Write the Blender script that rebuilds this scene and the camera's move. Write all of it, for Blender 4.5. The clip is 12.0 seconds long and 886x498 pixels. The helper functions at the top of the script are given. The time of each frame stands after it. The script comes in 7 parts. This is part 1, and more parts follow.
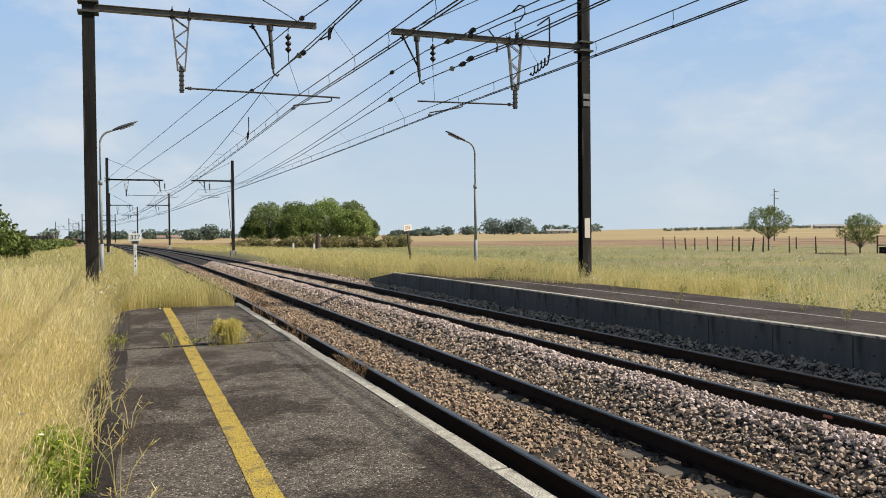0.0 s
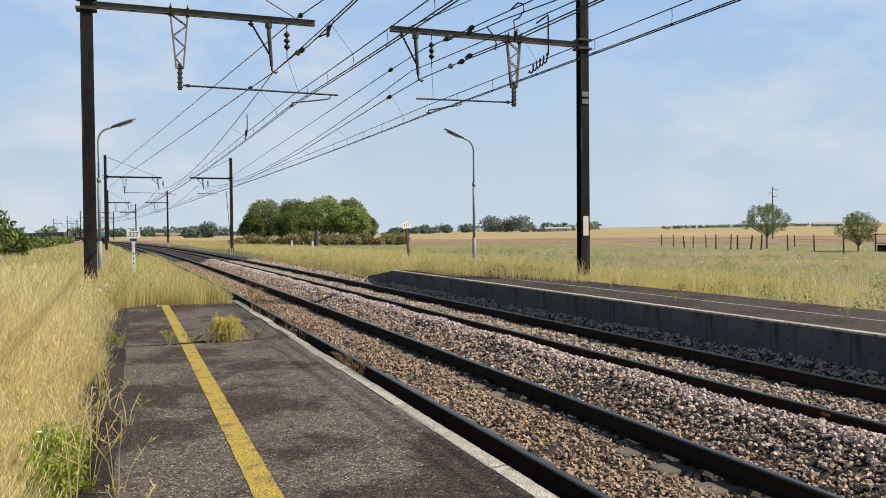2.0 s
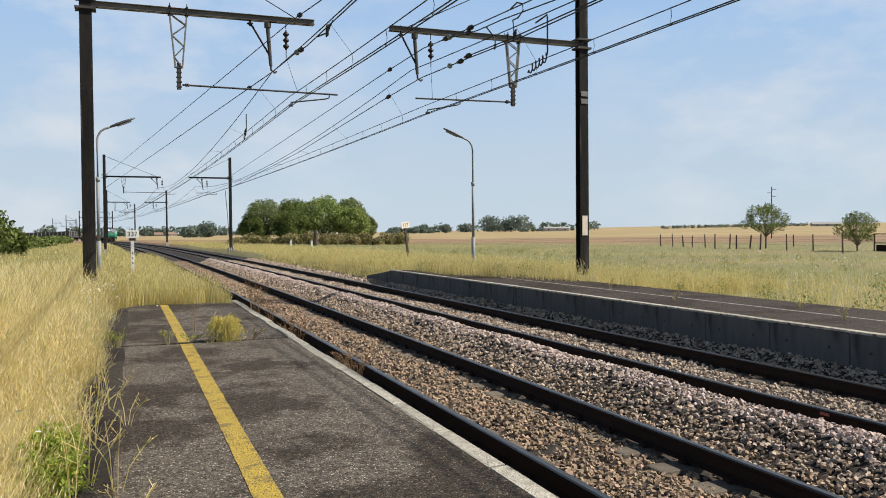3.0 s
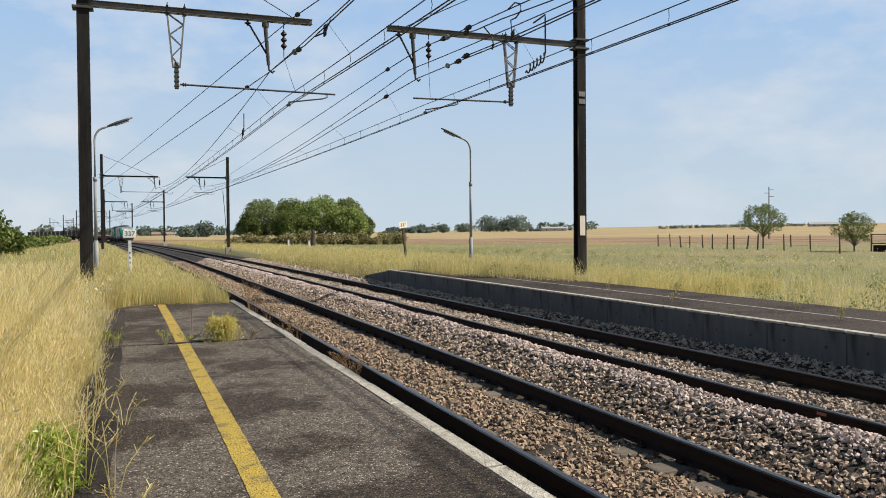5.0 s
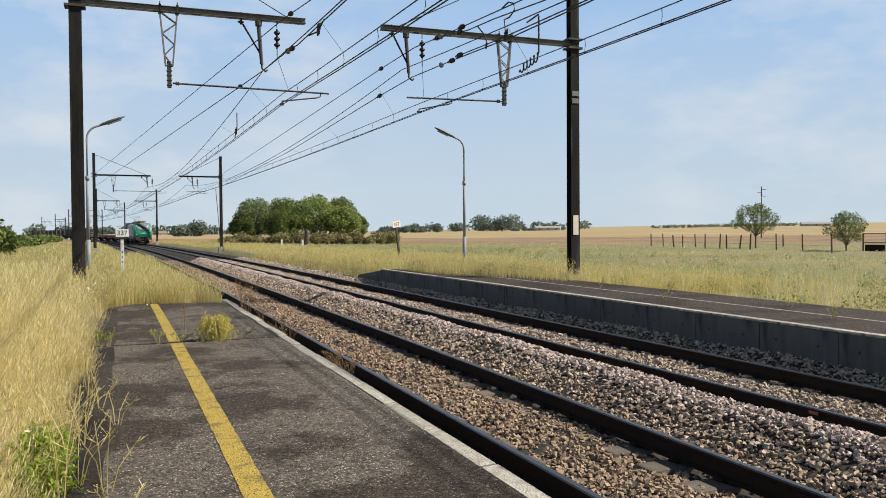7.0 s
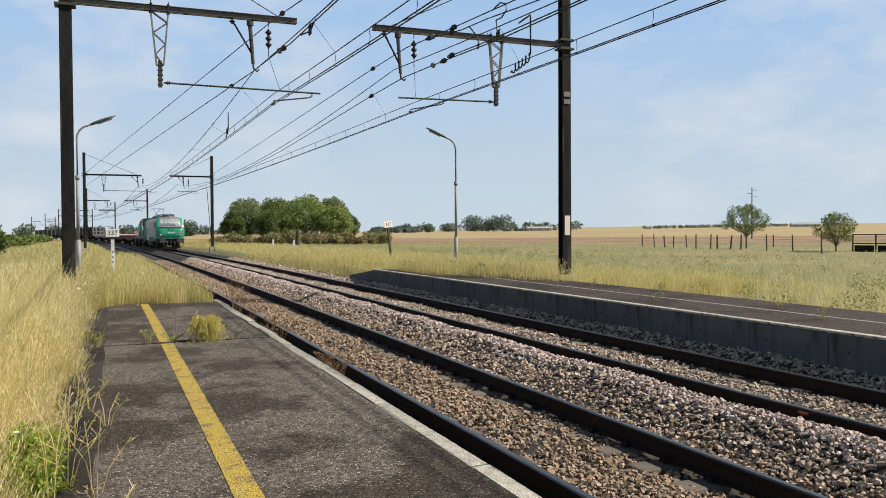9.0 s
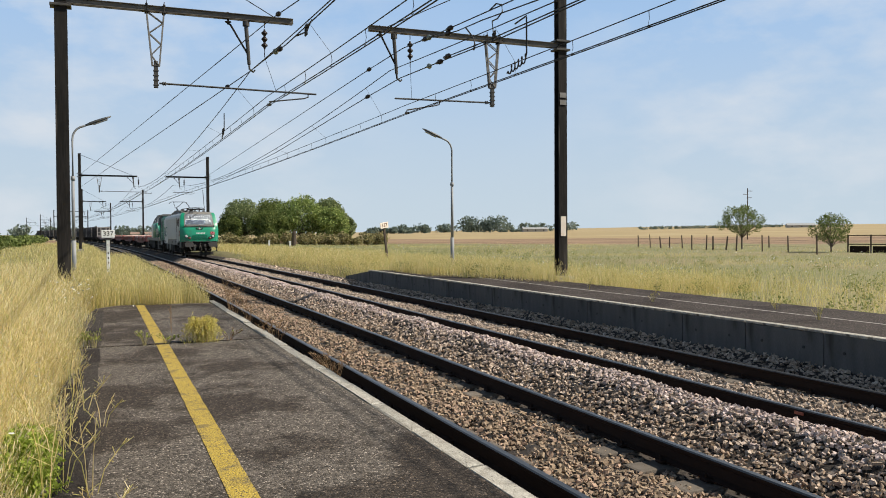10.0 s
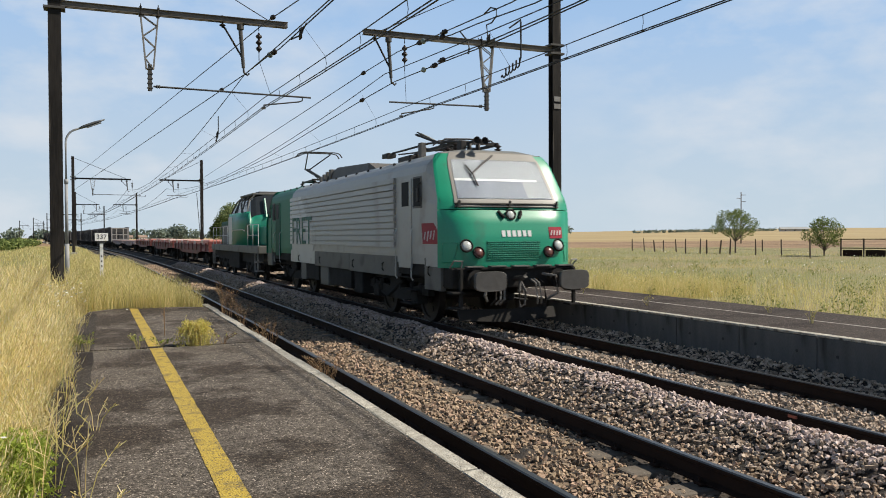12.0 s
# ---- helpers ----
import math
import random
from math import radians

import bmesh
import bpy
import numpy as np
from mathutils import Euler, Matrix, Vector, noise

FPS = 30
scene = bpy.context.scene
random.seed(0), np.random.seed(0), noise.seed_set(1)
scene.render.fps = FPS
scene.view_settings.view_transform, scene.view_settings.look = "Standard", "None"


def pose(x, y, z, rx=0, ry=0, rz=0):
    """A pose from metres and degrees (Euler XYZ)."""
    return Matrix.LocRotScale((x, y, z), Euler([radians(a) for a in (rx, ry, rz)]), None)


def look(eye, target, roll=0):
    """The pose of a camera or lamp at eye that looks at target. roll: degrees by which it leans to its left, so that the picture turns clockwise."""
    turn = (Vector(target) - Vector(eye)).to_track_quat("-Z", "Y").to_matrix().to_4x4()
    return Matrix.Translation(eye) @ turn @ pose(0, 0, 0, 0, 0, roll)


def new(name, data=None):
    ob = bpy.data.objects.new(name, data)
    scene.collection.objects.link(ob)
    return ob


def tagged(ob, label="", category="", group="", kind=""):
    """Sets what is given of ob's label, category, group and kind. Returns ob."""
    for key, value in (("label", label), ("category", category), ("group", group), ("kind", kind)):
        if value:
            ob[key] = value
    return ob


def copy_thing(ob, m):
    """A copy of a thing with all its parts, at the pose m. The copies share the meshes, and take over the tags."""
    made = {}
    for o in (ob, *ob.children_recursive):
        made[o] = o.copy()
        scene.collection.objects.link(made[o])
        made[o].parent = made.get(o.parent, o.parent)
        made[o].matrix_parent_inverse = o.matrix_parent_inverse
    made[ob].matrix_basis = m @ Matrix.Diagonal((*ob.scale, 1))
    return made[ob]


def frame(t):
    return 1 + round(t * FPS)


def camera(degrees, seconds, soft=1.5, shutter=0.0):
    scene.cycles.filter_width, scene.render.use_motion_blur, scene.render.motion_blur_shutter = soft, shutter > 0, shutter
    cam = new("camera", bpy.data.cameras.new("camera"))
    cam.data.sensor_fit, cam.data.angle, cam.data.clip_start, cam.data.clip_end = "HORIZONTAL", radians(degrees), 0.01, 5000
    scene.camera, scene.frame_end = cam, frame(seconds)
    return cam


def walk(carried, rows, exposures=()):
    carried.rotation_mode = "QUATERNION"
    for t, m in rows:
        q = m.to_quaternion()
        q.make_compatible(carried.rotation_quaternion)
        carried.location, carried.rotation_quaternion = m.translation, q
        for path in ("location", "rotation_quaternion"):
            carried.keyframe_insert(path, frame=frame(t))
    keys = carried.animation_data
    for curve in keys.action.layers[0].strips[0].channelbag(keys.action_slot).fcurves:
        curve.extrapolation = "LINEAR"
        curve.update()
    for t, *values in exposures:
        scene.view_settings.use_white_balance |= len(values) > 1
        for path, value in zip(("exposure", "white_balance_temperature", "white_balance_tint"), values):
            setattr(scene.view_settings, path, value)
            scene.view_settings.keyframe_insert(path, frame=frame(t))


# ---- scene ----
K = 0.00043           # curvature of the line: radius 2 km, bending left
X1, X2 = 3.855, 7.50  # axes of the two tracks abreast of the camera
EYE = (0.0, 0.0, 1.881)


def aim(yaw, pitch, roll):
    a, b = radians(yaw), radians(pitch)
    way = Vector((math.sin(a) * math.cos(b), math.cos(a) * math.cos(b), math.sin(b)))
    return look(EYE, Vector(EYE) + way * 10, roll)


cam = camera(56.8, 12.0, soft=0.95, shutter=0.06)
walk(cam, [
    (0.0, aim(20.453, -0.989, -0.542)), (0.5, aim(20.467, -1.037, -0.525)), (1.0, aim(20.500, -1.082, -0.515)),
    (1.5, aim(20.522, -1.117, -0.500)), (2.0, aim(20.554, -1.152, -0.490)), (2.5, aim(20.590, -1.170, -0.475)),
    (3.0, aim(20.615, -1.175, -0.470)), (5.0, aim(20.778, -1.182, -0.416)), (5.5, aim(20.855, -1.190, -0.410)),
    (6.0, aim(20.949, -1.208, -0.410)), (6.5, aim(21.080, -1.228, -0.402)), (7.0, aim(21.235, -1.230, -0.390)),
    (9.0, aim(21.817, -1.217, -0.325)), (9.5, aim(21.960, -1.200, -0.330)), (10.0, aim(22.085, -1.161, -0.328)),
    (10.5, aim(22.218, -1.110, -0.322)), (11.0, aim(22.325, -1.045, -0.318)), (11.5, aim(22.405, -0.977, -0.305)),
    (12.0, aim(22.484, -0.915, -0.280))])

# ---- light ----
SUN_EL, SUN_AZ = radians(44), math.atan2(0.93, -0.37)   # azimuth from +Y towards +X
world = bpy.data.worlds.new("sky")
scene.world = world
world.use_nodes = True
wn, wl = world.node_tree.nodes, world.node_tree.links
wn.clear()
w_out, w_bg = wn.new("ShaderNodeOutputWorld"), wn.new("ShaderNodeBackground")
w_sky = wn.new("ShaderNodeTexSky")
w_sky.sky_type, w_sky.sun_disc = "NISHITA", False
w_sky.sun_elevation, w_sky.sun_rotation = SUN_EL, SUN_AZ
w_sky.air_density, w_sky.dust_density, w_sky.ozone_density, w_sky.altitude = 1.0, 0.3, 1.6, 0
w_tc, w_map = wn.new("ShaderNodeTexCoord"), wn.new("ShaderNodeMapping")
w_map.inputs["Scale"].default_value = (1.0, 1.0, 2.2)
w_noise = wn.new("ShaderNodeTexNoise")
w_noise.inputs["Scale"].default_value, w_noise.inputs["Detail"].default_value, w_noise.inputs["Roughness"].default_value = 7.0, 8, 0.55
w_ramp = wn.new("ShaderNodeValToRGB")
w_ramp.color_ramp.elements[0].position, w_ramp.color_ramp.elements[1].position = 0.44, 0.68
w_ramp.color_ramp.elements[0].color, w_ramp.color_ramp.elements[1].color = (0, 0, 0, 1), (1, 1, 1, 1)
w_cloud, w_haze = wn.new("ShaderNodeMixRGB"), wn.new("ShaderNodeMixRGB")
w_cloud.inputs["Color2"].default_value = (6.6, 7.0, 7.5, 1)
# summer haze that whitens the sky towards the horizon
w_sep, w_band, w_low = wn.new("ShaderNodeSeparateXYZ"), wn.new("ShaderNodeMapRange"), wn.new("ShaderNodeMapRange")
w_band.interpolation_type = w_low.interpolation_type = "SMOOTHSTEP"
w_band.inputs["From Min"].default_value, w_band.inputs["From Max"].default_value = 0.70, 0.22
w_low.inputs["From Min"].default_value, w_low.inputs["From Max"].default_value = 0.34, -0.02
w_veil, w_dim = wn.new("ShaderNodeMixRGB"), wn.new("ShaderNodeMixRGB")
w_veil.inputs["Color1"].default_value = (3.15, 4.95, 7.65, 1)
w_veil.inputs["Color2"].default_value = (5.2, 6.15, 6.9, 1)
w_dim.blend_type = "MULTIPLY"
w_dim.inputs["Fac"].default_value = 1.0
w_dim.inputs["Color2"].default_value = (0.50, 0.46, 0.40, 1)
w_bg.inputs["Strength"].default_value = 0.081
wl.new(w_sky.outputs["Color"], w_dim.inputs["Color1"])
wl.new(w_sep.outputs["Z"], w_low.inputs["Value"])
wl.new(w_low.outputs["Result"], w_veil.inputs["Fac"])
wl.new(w_veil.outputs["Color"], w_haze.inputs["Color2"])
wl.new(w_dim.outputs["Color"], w_haze.inputs["Color1"])
wl.new(w_tc.outputs["Generated"], w_map.inputs["Vector"])
wl.new(w_tc.outputs["Generated"], w_sep.inputs["Vector"])
wl.new(w_sep.outputs["Z"], w_band.inputs["Value"])
wl.new(w_map.outputs["Vector"], w_noise.inputs["Vector"])
wl.new(w_noise.outputs["Fac"], w_ramp.inputs["Fac"])
wl.new(w_band.outputs["Result"], w_haze.inputs["Fac"])
wl.new(w_haze.outputs["Color"], w_cloud.inputs["Color1"])
# thin cloud gathers in two banks, up the line and over the fields, with faint wisps elsewhere
w_sum = None
for way, inner, outer, k in (((-0.06, 0.968, 0.245), 0.998, 0.90, 0.70), ((0.745, 0.645, 0.16), 0.999, 0.93, 0.62)):
    dot, rng_ = wn.new("ShaderNodeVectorMath"), wn.new("ShaderNodeMapRange")
    dot.operation, rng_.interpolation_type = "DOT_PRODUCT", "SMOOTHSTEP"
    dot.inputs[1].default_value = Vector(way).normalized()
    rng_.inputs["From Min"].default_value, rng_.inputs["From Max"].default_value, rng_.inputs["To Max"].default_value = outer, inner, k
    wl.new(w_tc.outputs["Generated"], dot.inputs[0])
    wl.new(dot.outputs["Value"], rng_.inputs["Value"])
    add_ = wn.new("ShaderNodeMath")
    add_.operation = "ADD"
    wl.new(rng_.outputs["Result"], add_.inputs[0])
    if w_sum is None:
        add_.inputs[1].default_value = 0.04
    else:
        wl.new(w_sum, add_.inputs[1])
    w_sum = add_.outputs[0]
w_bank = wn.new("ShaderNodeMath")
w_bank.operation = "MULTIPLY"
wl.new(w_ramp.outputs["Color"], w_bank.inputs[0])
wl.new(w_sum, w_bank.inputs[1])
wl.new(w_bank.outputs[0], w_cloud.inputs["Fac"])
wl.new(w_cloud.outputs["Color"], w_bg.inputs["Color"])
wl.new(w_bg.outputs["Background"], w_out.inputs["Surface"])

sun_data = bpy.data.lights.new("sun", "SUN")
sun_data.energy, sun_data.angle, sun_data.color = 5.0, radians(0.6), (1.0, 0.92, 0.79)
sun = new("sun", sun_data)
sun_way = Vector((math.cos(SUN_EL) * math.sin(SUN_AZ), math.cos(SUN_EL) * math.cos(SUN_AZ), math.sin(SUN_EL)))
sun.matrix_world = look(sun_way * 50, (0, 0, 0))
scene.view_settings.exposure = 0.42


# ---- materials ----
def material(name, base, rough=0.7, metal=0.0, second=None, scale=6.0, contrast=0.5, fine=60.0, bump=0.0, bump_scale=80.0,
             spread=0.0, island=0.0, stain=None, stain_scale=1.2, stain_low=0.52, spec=0.5, coords="Object", stretch=(1, 1, 1), speck=None, stain_width=0.14):
    """A surface of two mixed colours at a coarse and a fine scale, with stains, relief and a shift from piece to piece."""
    m = bpy.data.materials.new(name)
    m.use_nodes = True
    n, l = m.node_tree.nodes, m.node_tree.links
    b = n["Principled BSDF"]
    b.inputs["Roughness"].default_value, b.inputs["Metallic"].default_value = rough, metal
    b.inputs["Specular IOR Level"].default_value = spec
    tc, mp = n.new("ShaderNodeTexCoord"), n.new("ShaderNodeMapping")
    mp.inputs["Scale"].default_value = stretch
    l.new(tc.outputs[coords], mp.inputs["Vector"])
    second = second or tuple(c * 0.7 for c in base)

    def nz(s, d=4.0):
        t = n.new("ShaderNodeTexNoise")
        t.inputs["Scale"].default_value, t.inputs["Detail"].default_value = s, d
        l.new(mp.outputs["Vector"], t.inputs["Vector"])
        return t.outputs["Fac"]

    def ramp(src, lo, hi):
        r = n.new("ShaderNodeMapRange")
        r.inputs["From Min"].default_value, r.inputs["From Max"].default_value = lo, hi
        l.new(src, r.inputs["Value"])
        return r.outputs["Result"]

    def mix(fac, c1, c2):
        x = n.new("ShaderNodeMixRGB")
        for k, v in (("Fac", fac), ("Color1", c1), ("Color2", c2)):
            if isinstance(v, (tuple, float, int)):
                x.inputs[k].default_value = (*v, 1) if isinstance(v, tuple) else v
            else:
                l.new(v, x.inputs[k])
        return x.outputs["Color"]

    def add(a, c, k):
        x = n.new("ShaderNodeMath")
        x.operation = "MULTIPLY_ADD"
        x.inputs[1].default_value = k
        l.new(a, x.inputs[0])
        l.new(c, x.inputs[2])
        return x.outputs[0]

    h = 0.5 / max(contrast, 0.01) * 0.4
    fac = ramp(add(nz(fine), nz(scale), 0.7), 0.85 - h, 0.85 + h)
    col = mix(fac, base, second)
    if stain:
        col = mix(ramp(nz(stain_scale, 6), stain_low, stain_low + stain_width), col, stain)
    if speck:
        col = mix(ramp(nz(speck[1], 2), speck[2], speck[2] + 0.08), col, speck[0])
    if spread or island:
        src = n.new("ShaderNodeNewGeometry").outputs["Random Per Island"] if island else n.new("ShaderNodeObjectInfo").outputs["Random"]
        k = spread or island
        hs = n.new("ShaderNodeHueSaturation")
        v = n.new("ShaderNodeMapRange")
        v.inputs["To Min"].default_value, v.inputs["To Max"].default_value = 1 - k, 1 + k
        l.new(src, v.inputs["Value"])
        l.new(v.outputs["Result"], hs.inputs["Value"])
        l.new(col, hs.inputs["Color"])
        col = hs.outputs["Color"]
    l.new(col, b.inputs["Base Color"])
    if bump:
        bp = n.new("ShaderNodeBump")
        bp.inputs["Strength"].default_value, bp.inputs["Distance"].default_value = min(1.0, bump), 0.02
        l.new(nz(bump_scale, 3), bp.inputs["Height"])
        l.new(bp.outputs["Normal"], b.inputs["Normal"])
    return m


def blades(name, colours, rough=0.8, trans=0.25):
    """Leaves and stalks: each one takes its own colour from the range, and lets some light through."""
    m = bpy.data.materials.new(name)
    m.use_nodes = True
    n, l = m.node_tree.nodes, m.node_tree.links
    b = n["Principled BSDF"]
    b.inputs["Roughness"].default_value, b.inputs["Specular IOR Level"].default_value = rough, 0.2
    r = n.new("ShaderNodeValToRGB")
    e = r.color_ramp.elements
    e[0].position, e[0].color, e[1].position, e[1].color = 0.0, (*colours[0], 1), 1.0, (*colours[-1], 1)
    for i, c in enumerate(colours[1:-1], 1):
        e.new(i / (len(colours) - 1)).color = (*c, 1)
    l.new(n.new("ShaderNodeNewGeometry").outputs["Random Per Island"], r.inputs["Fac"])
    l.new(r.outputs["Color"], b.inputs["Base Color"])
    t, s = n.new("ShaderNodeBsdfTranslucent"), n.new("ShaderNodeMixShader")
    l.new(r.outputs["Color"], t.inputs["Color"])
    s.inputs["Fac"].default_value = trans
    l.new(b.outputs["BSDF"], s.inputs[1])
    l.new(t.outputs["BSDF"], s.inputs[2])
    l.new(s.outputs["Shader"], n["Material Output"].inputs["Surface"])
    return m


def aggregate(name, dark, light, stain, scale=125.0, stain_scale=0.9, stain_low=0.50, gap=0.5):
    """Rolled asphalt: small stones of differing grey in dark binder, with sharp-edged damp or worn patches."""
    m = bpy.data.materials.new(name)
    m.use_nodes = True
    n, l = m.node_tree.nodes, m.node_tree.links
    b = n["Principled BSDF"]
    b.inputs["Roughness"].default_value, b.inputs["Specular IOR Level"].default_value = 0.9, 0.22
    tc = n.new("ShaderNodeTexCoord").outputs["Object"]

    def node(kind, **kw):
        x = n.new(kind)
        for k, v in kw.items():
            x.inputs[k].default_value = v
        if "Vector" in x.inputs:
            l.new(tc, x.inputs["Vector"])
        return x

    def span(src, lo, hi, t0=0.0, t1=1.0):
        r = n.new("ShaderNodeMapRange")
        for k, v in (("From Min", lo), ("From Max", hi), ("To Min", t0), ("To Max", t1)):
            r.inputs[k].default_value = v
        l.new(src, r.inputs["Value"])
        return r.outputs["Result"]

    def mixed(fac, c1, c2, how="MIX"):
        x = n.new("ShaderNodeMixRGB")
        x.blend_type = how
        for k, v in (("Fac", fac), ("Color1", c1), ("Color2", c2)):
            if isinstance(v, (tuple, float)):
                x.inputs[k].default_value = (*v, 1) if isinstance(v, tuple) else v
            else:
                l.new(v, x.inputs[k])
        return x.outputs["Color"]

    col = None
    for sc, k in ((scale, 1.0), (scale * 0.4, 0.5)):
        vo = node("ShaderNodeTexVoronoi", Scale=sc)
        sep = n.new("ShaderNodeSeparateColor")
        l.new(vo.outputs["Color"], sep.inputs["Color"])
        tone = mixed(span(sep.outputs[0], 0.25, 1.0), dark, light)
        col = tone if col is None else mixed(0.42, col, tone)
        if k == 1.0:
            edge = span(vo.outputs["Distance"], 0.25, 0.75, 1.0, gap)
            chip = span(sep.outputs[1], 0.94, 0.97, 0.0, 0.8)
            height = vo.outputs["Distance"]
    col = mixed(1.0, col, edge, "MULTIPLY")
    col = mixed(chip, col, tuple(min(1.0, c * 1.9) for c in light))
    broad = node("ShaderNodeTexNoise", Scale=stain_scale, Detail=9.0, Roughness=0.62)
    col = mixed(span(broad.outputs["Fac"], stain_low, stain_low + 0.07, 0.0, 0.9), col, mixed(1.0, col, stain, "MULTIPLY"))
    blot = node("ShaderNodeTexNoise", Scale=stain_scale * 5, Detail=6.0, Roughness=0.6)
    col = mixed(span(blot.outputs["Fac"], 0.55, 0.68, 0.0, 0.45), col, mixed(1.0, col, stain, "MULTIPLY"))
    l.new(col, b.inputs["Base Color"])
    bp = n.new("ShaderNodeBump")
    bp.invert = True
    bp.inputs["Strength"].default_value, bp.inputs["Distance"].default_value = 0.7, 0.006
    l.new(height, bp.inputs["Height"])
    l.new(bp.outputs["Normal"], b.inputs["Normal"])
    return m


def crushed(name, colours, rough=0.9):
    """Broken stone: every piece takes its own colour, mottled by grain."""
    m = bpy.data.materials.new(name)
    m.use_nodes = True
    n, l = m.node_tree.nodes, m.node_tree.links
    b = n["Principled BSDF"]
    b.inputs["Roughness"].default_value, b.inputs["Specular IOR Level"].default_value = rough, 0.25
    r = n.new("ShaderNodeValToRGB")
    e = r.color_ramp.elements
    e[0].position, e[0].color, e[1].position, e[1].color = 0.0, (*colours[0], 1), 1.0, (*colours[-1], 1)
    for i, c in enumerate(colours[1:-1], 1):
        e.new(i / (len(colours) - 1)).color = (*c, 1)
    l.new(n.new("ShaderNodeNewGeometry").outputs["Random Per Island"], r.inputs["Fac"])
    t, v, h = n.new("ShaderNodeTexNoise"), n.new("ShaderNodeMapRange"), n.new("ShaderNodeHueSaturation")
    t.inputs["Scale"].default_value, t.inputs["Detail"].default_value = 90.0, 3.0
    l.new(n.new("ShaderNodeTexCoord").outputs["Object"], t.inputs["Vector"])
    v.inputs["From Min"].default_value, v.inputs["From Max"].default_value, v.inputs["To Min"].default_value, v.inputs["To Max"].default_value = 0.3, 0.7, 0.72, 1.25
    l.new(t.outputs["Fac"], v.inputs["Value"])
    l.new(v.outputs["Result"], h.inputs["Value"])
    l.new(r.outputs["Color"], h.inputs["Color"])
    l.new(h.outputs["Color"], b.inputs["Base Color"])
    return m


M_ASPHALT = aggregate("asphalt", (0.044, 0.037, 0.030), (0.285, 0.245, 0.206), (0.36, 0.32, 0.29), 100.0, 0.75, 0.485)
M_ASPHALT2 = aggregate("old_asphalt", (0.040, 0.031, 0.026), (0.105, 0.084, 0.072), (0.55, 0.50, 0.48), 80.0, 0.7, 0.52)
M_YELLOW = material("worn_yellow_paint", (0.50, 0.355, 0.045), 0.8, second=(0.38, 0.27, 0.045), scale=5, fine=60, bump=0.8, bump_scale=70,
                    stain=(0.21, 0.155, 0.05), stain_scale=7, stain_low=0.53, speck=((0.075, 0.06, 0.04), 75, 0.55))
M_WHITELINE = material("worn_white_paint", (0.40, 0.375, 0.335), 0.8, second=(0.27, 0.245, 0.215), scale=4, fine=80, stain=(0.128, 0.112, 0.096), stain_scale=9, stain_low=0.56)
M_STONE = material("edge_stone", (0.50, 0.47, 0.405), 0.85, second=(0.25, 0.23, 0.19), scale=9, contrast=0.9, fine=70, bump=0.7, bump_scale=60, spread=0.14,
                   stain=(0.11, 0.095, 0.075), stain_scale=6, stain_low=0.58, speck=((0.10, 0.09, 0.075), 40, 0.62))
M_CONCRETE = material("stained_concrete", (0.135, 0.133, 0.130), 0.9, spec=0.2, second=(0.065, 0.065, 0.065), scale=3, fine=70, bump=0.3, bump_scale=60, spread=0.10,
                      stain=(0.045, 0.043, 0.040), stain_scale=2.2, stain_low=0.56, stretch=(1, 1.6, 0.35))
M_SLEEPER = material("sleeper_concrete", (0.165, 0.138, 0.110), 0.9, second=(0.085, 0.070, 0.056), scale=6, fine=90, bump=0.3, spread=0.15)
M_RAIL = material("rusty_rail", (0.032, 0.019, 0.014), 0.85, second=(0.017, 0.011, 0.009), spec=0.12, scale=4, fine=50, bump=0.2, stretch=(1, 0.2, 1))
M_RAILTOP = material("polished_rail", (0.15, 0.145, 0.14), 0.42, metal=0.8, second=(0.10, 0.095, 0.09), scale=3, fine=40, stretch=(1, 0.1, 1))
# bed colour holds the deep shade of the gaps between loose stones
M_BED_SHADE = material("ballast_bed", (0.048, 0.036, 0.028), 0.95, second=(0.014, 0.011, 0.009), scale=9, contrast=1.0, fine=28, bump=1.0, bump_scale=24)
M_STONES_BROWN = crushed("brown_ballast", [(0.122, 0.088, 0.062), (0.274, 0.198, 0.132), (0.390, 0.290, 0.202), (0.202, 0.152, 0.109), (0.433, 0.298, 0.218), (0.331, 0.253, 0.172), (0.160, 0.122, 0.094)])
M_STONES_SLOPE = crushed("weathered_ballast", [(0.155, 0.120, 0.091), (0.364, 0.282, 0.218), (0.527, 0.428, 0.346), (0.255, 0.200, 0.155), (0.618, 0.500, 0.410), (0.419, 0.328, 0.246), (0.218, 0.164, 0.127)])
M_STONES_GREY = crushed("pale_fresh_ballast", [(0.238, 0.185, 0.161), (0.454, 0.370, 0.334), (0.574, 0.472, 0.436), (0.334, 0.262, 0.232), (0.644, 0.537, 0.502), (0.406, 0.298, 0.256)])
M_MAST = material("weathered_mast_steel", (0.011, 0.0102, 0.0098), 0.8, second=(0.030, 0.0265, 0.0245), scale=2.5, contrast=0.9, fine=30, bump=0.15, stretch=(1.6, 1.6, 0.12),
                  stain=(0.105, 0.093, 0.083), stain_scale=3.4, stain_low=0.57, spec=0.15)
M_GALV = material("weathered_galvanised_steel", (0.095, 0.091, 0.087), 0.7, spec=0.2, second=(0.040, 0.038, 0.036), scale=4, fine=40)
M_LATTICE = material("painted_lattice", (0.26, 0.25, 0.24), 0.6, spec=0.2, second=(0.13, 0.12, 0.11), scale=5, fine=50)
M_ARM = material("weathered_arm_steel", (0.17, 0.155, 0.14), 0.65, spec=0.25, second=(0.075, 0.067, 0.06), scale=4, contrast=0.8, fine=40, stretch=(0.3, 1, 1))
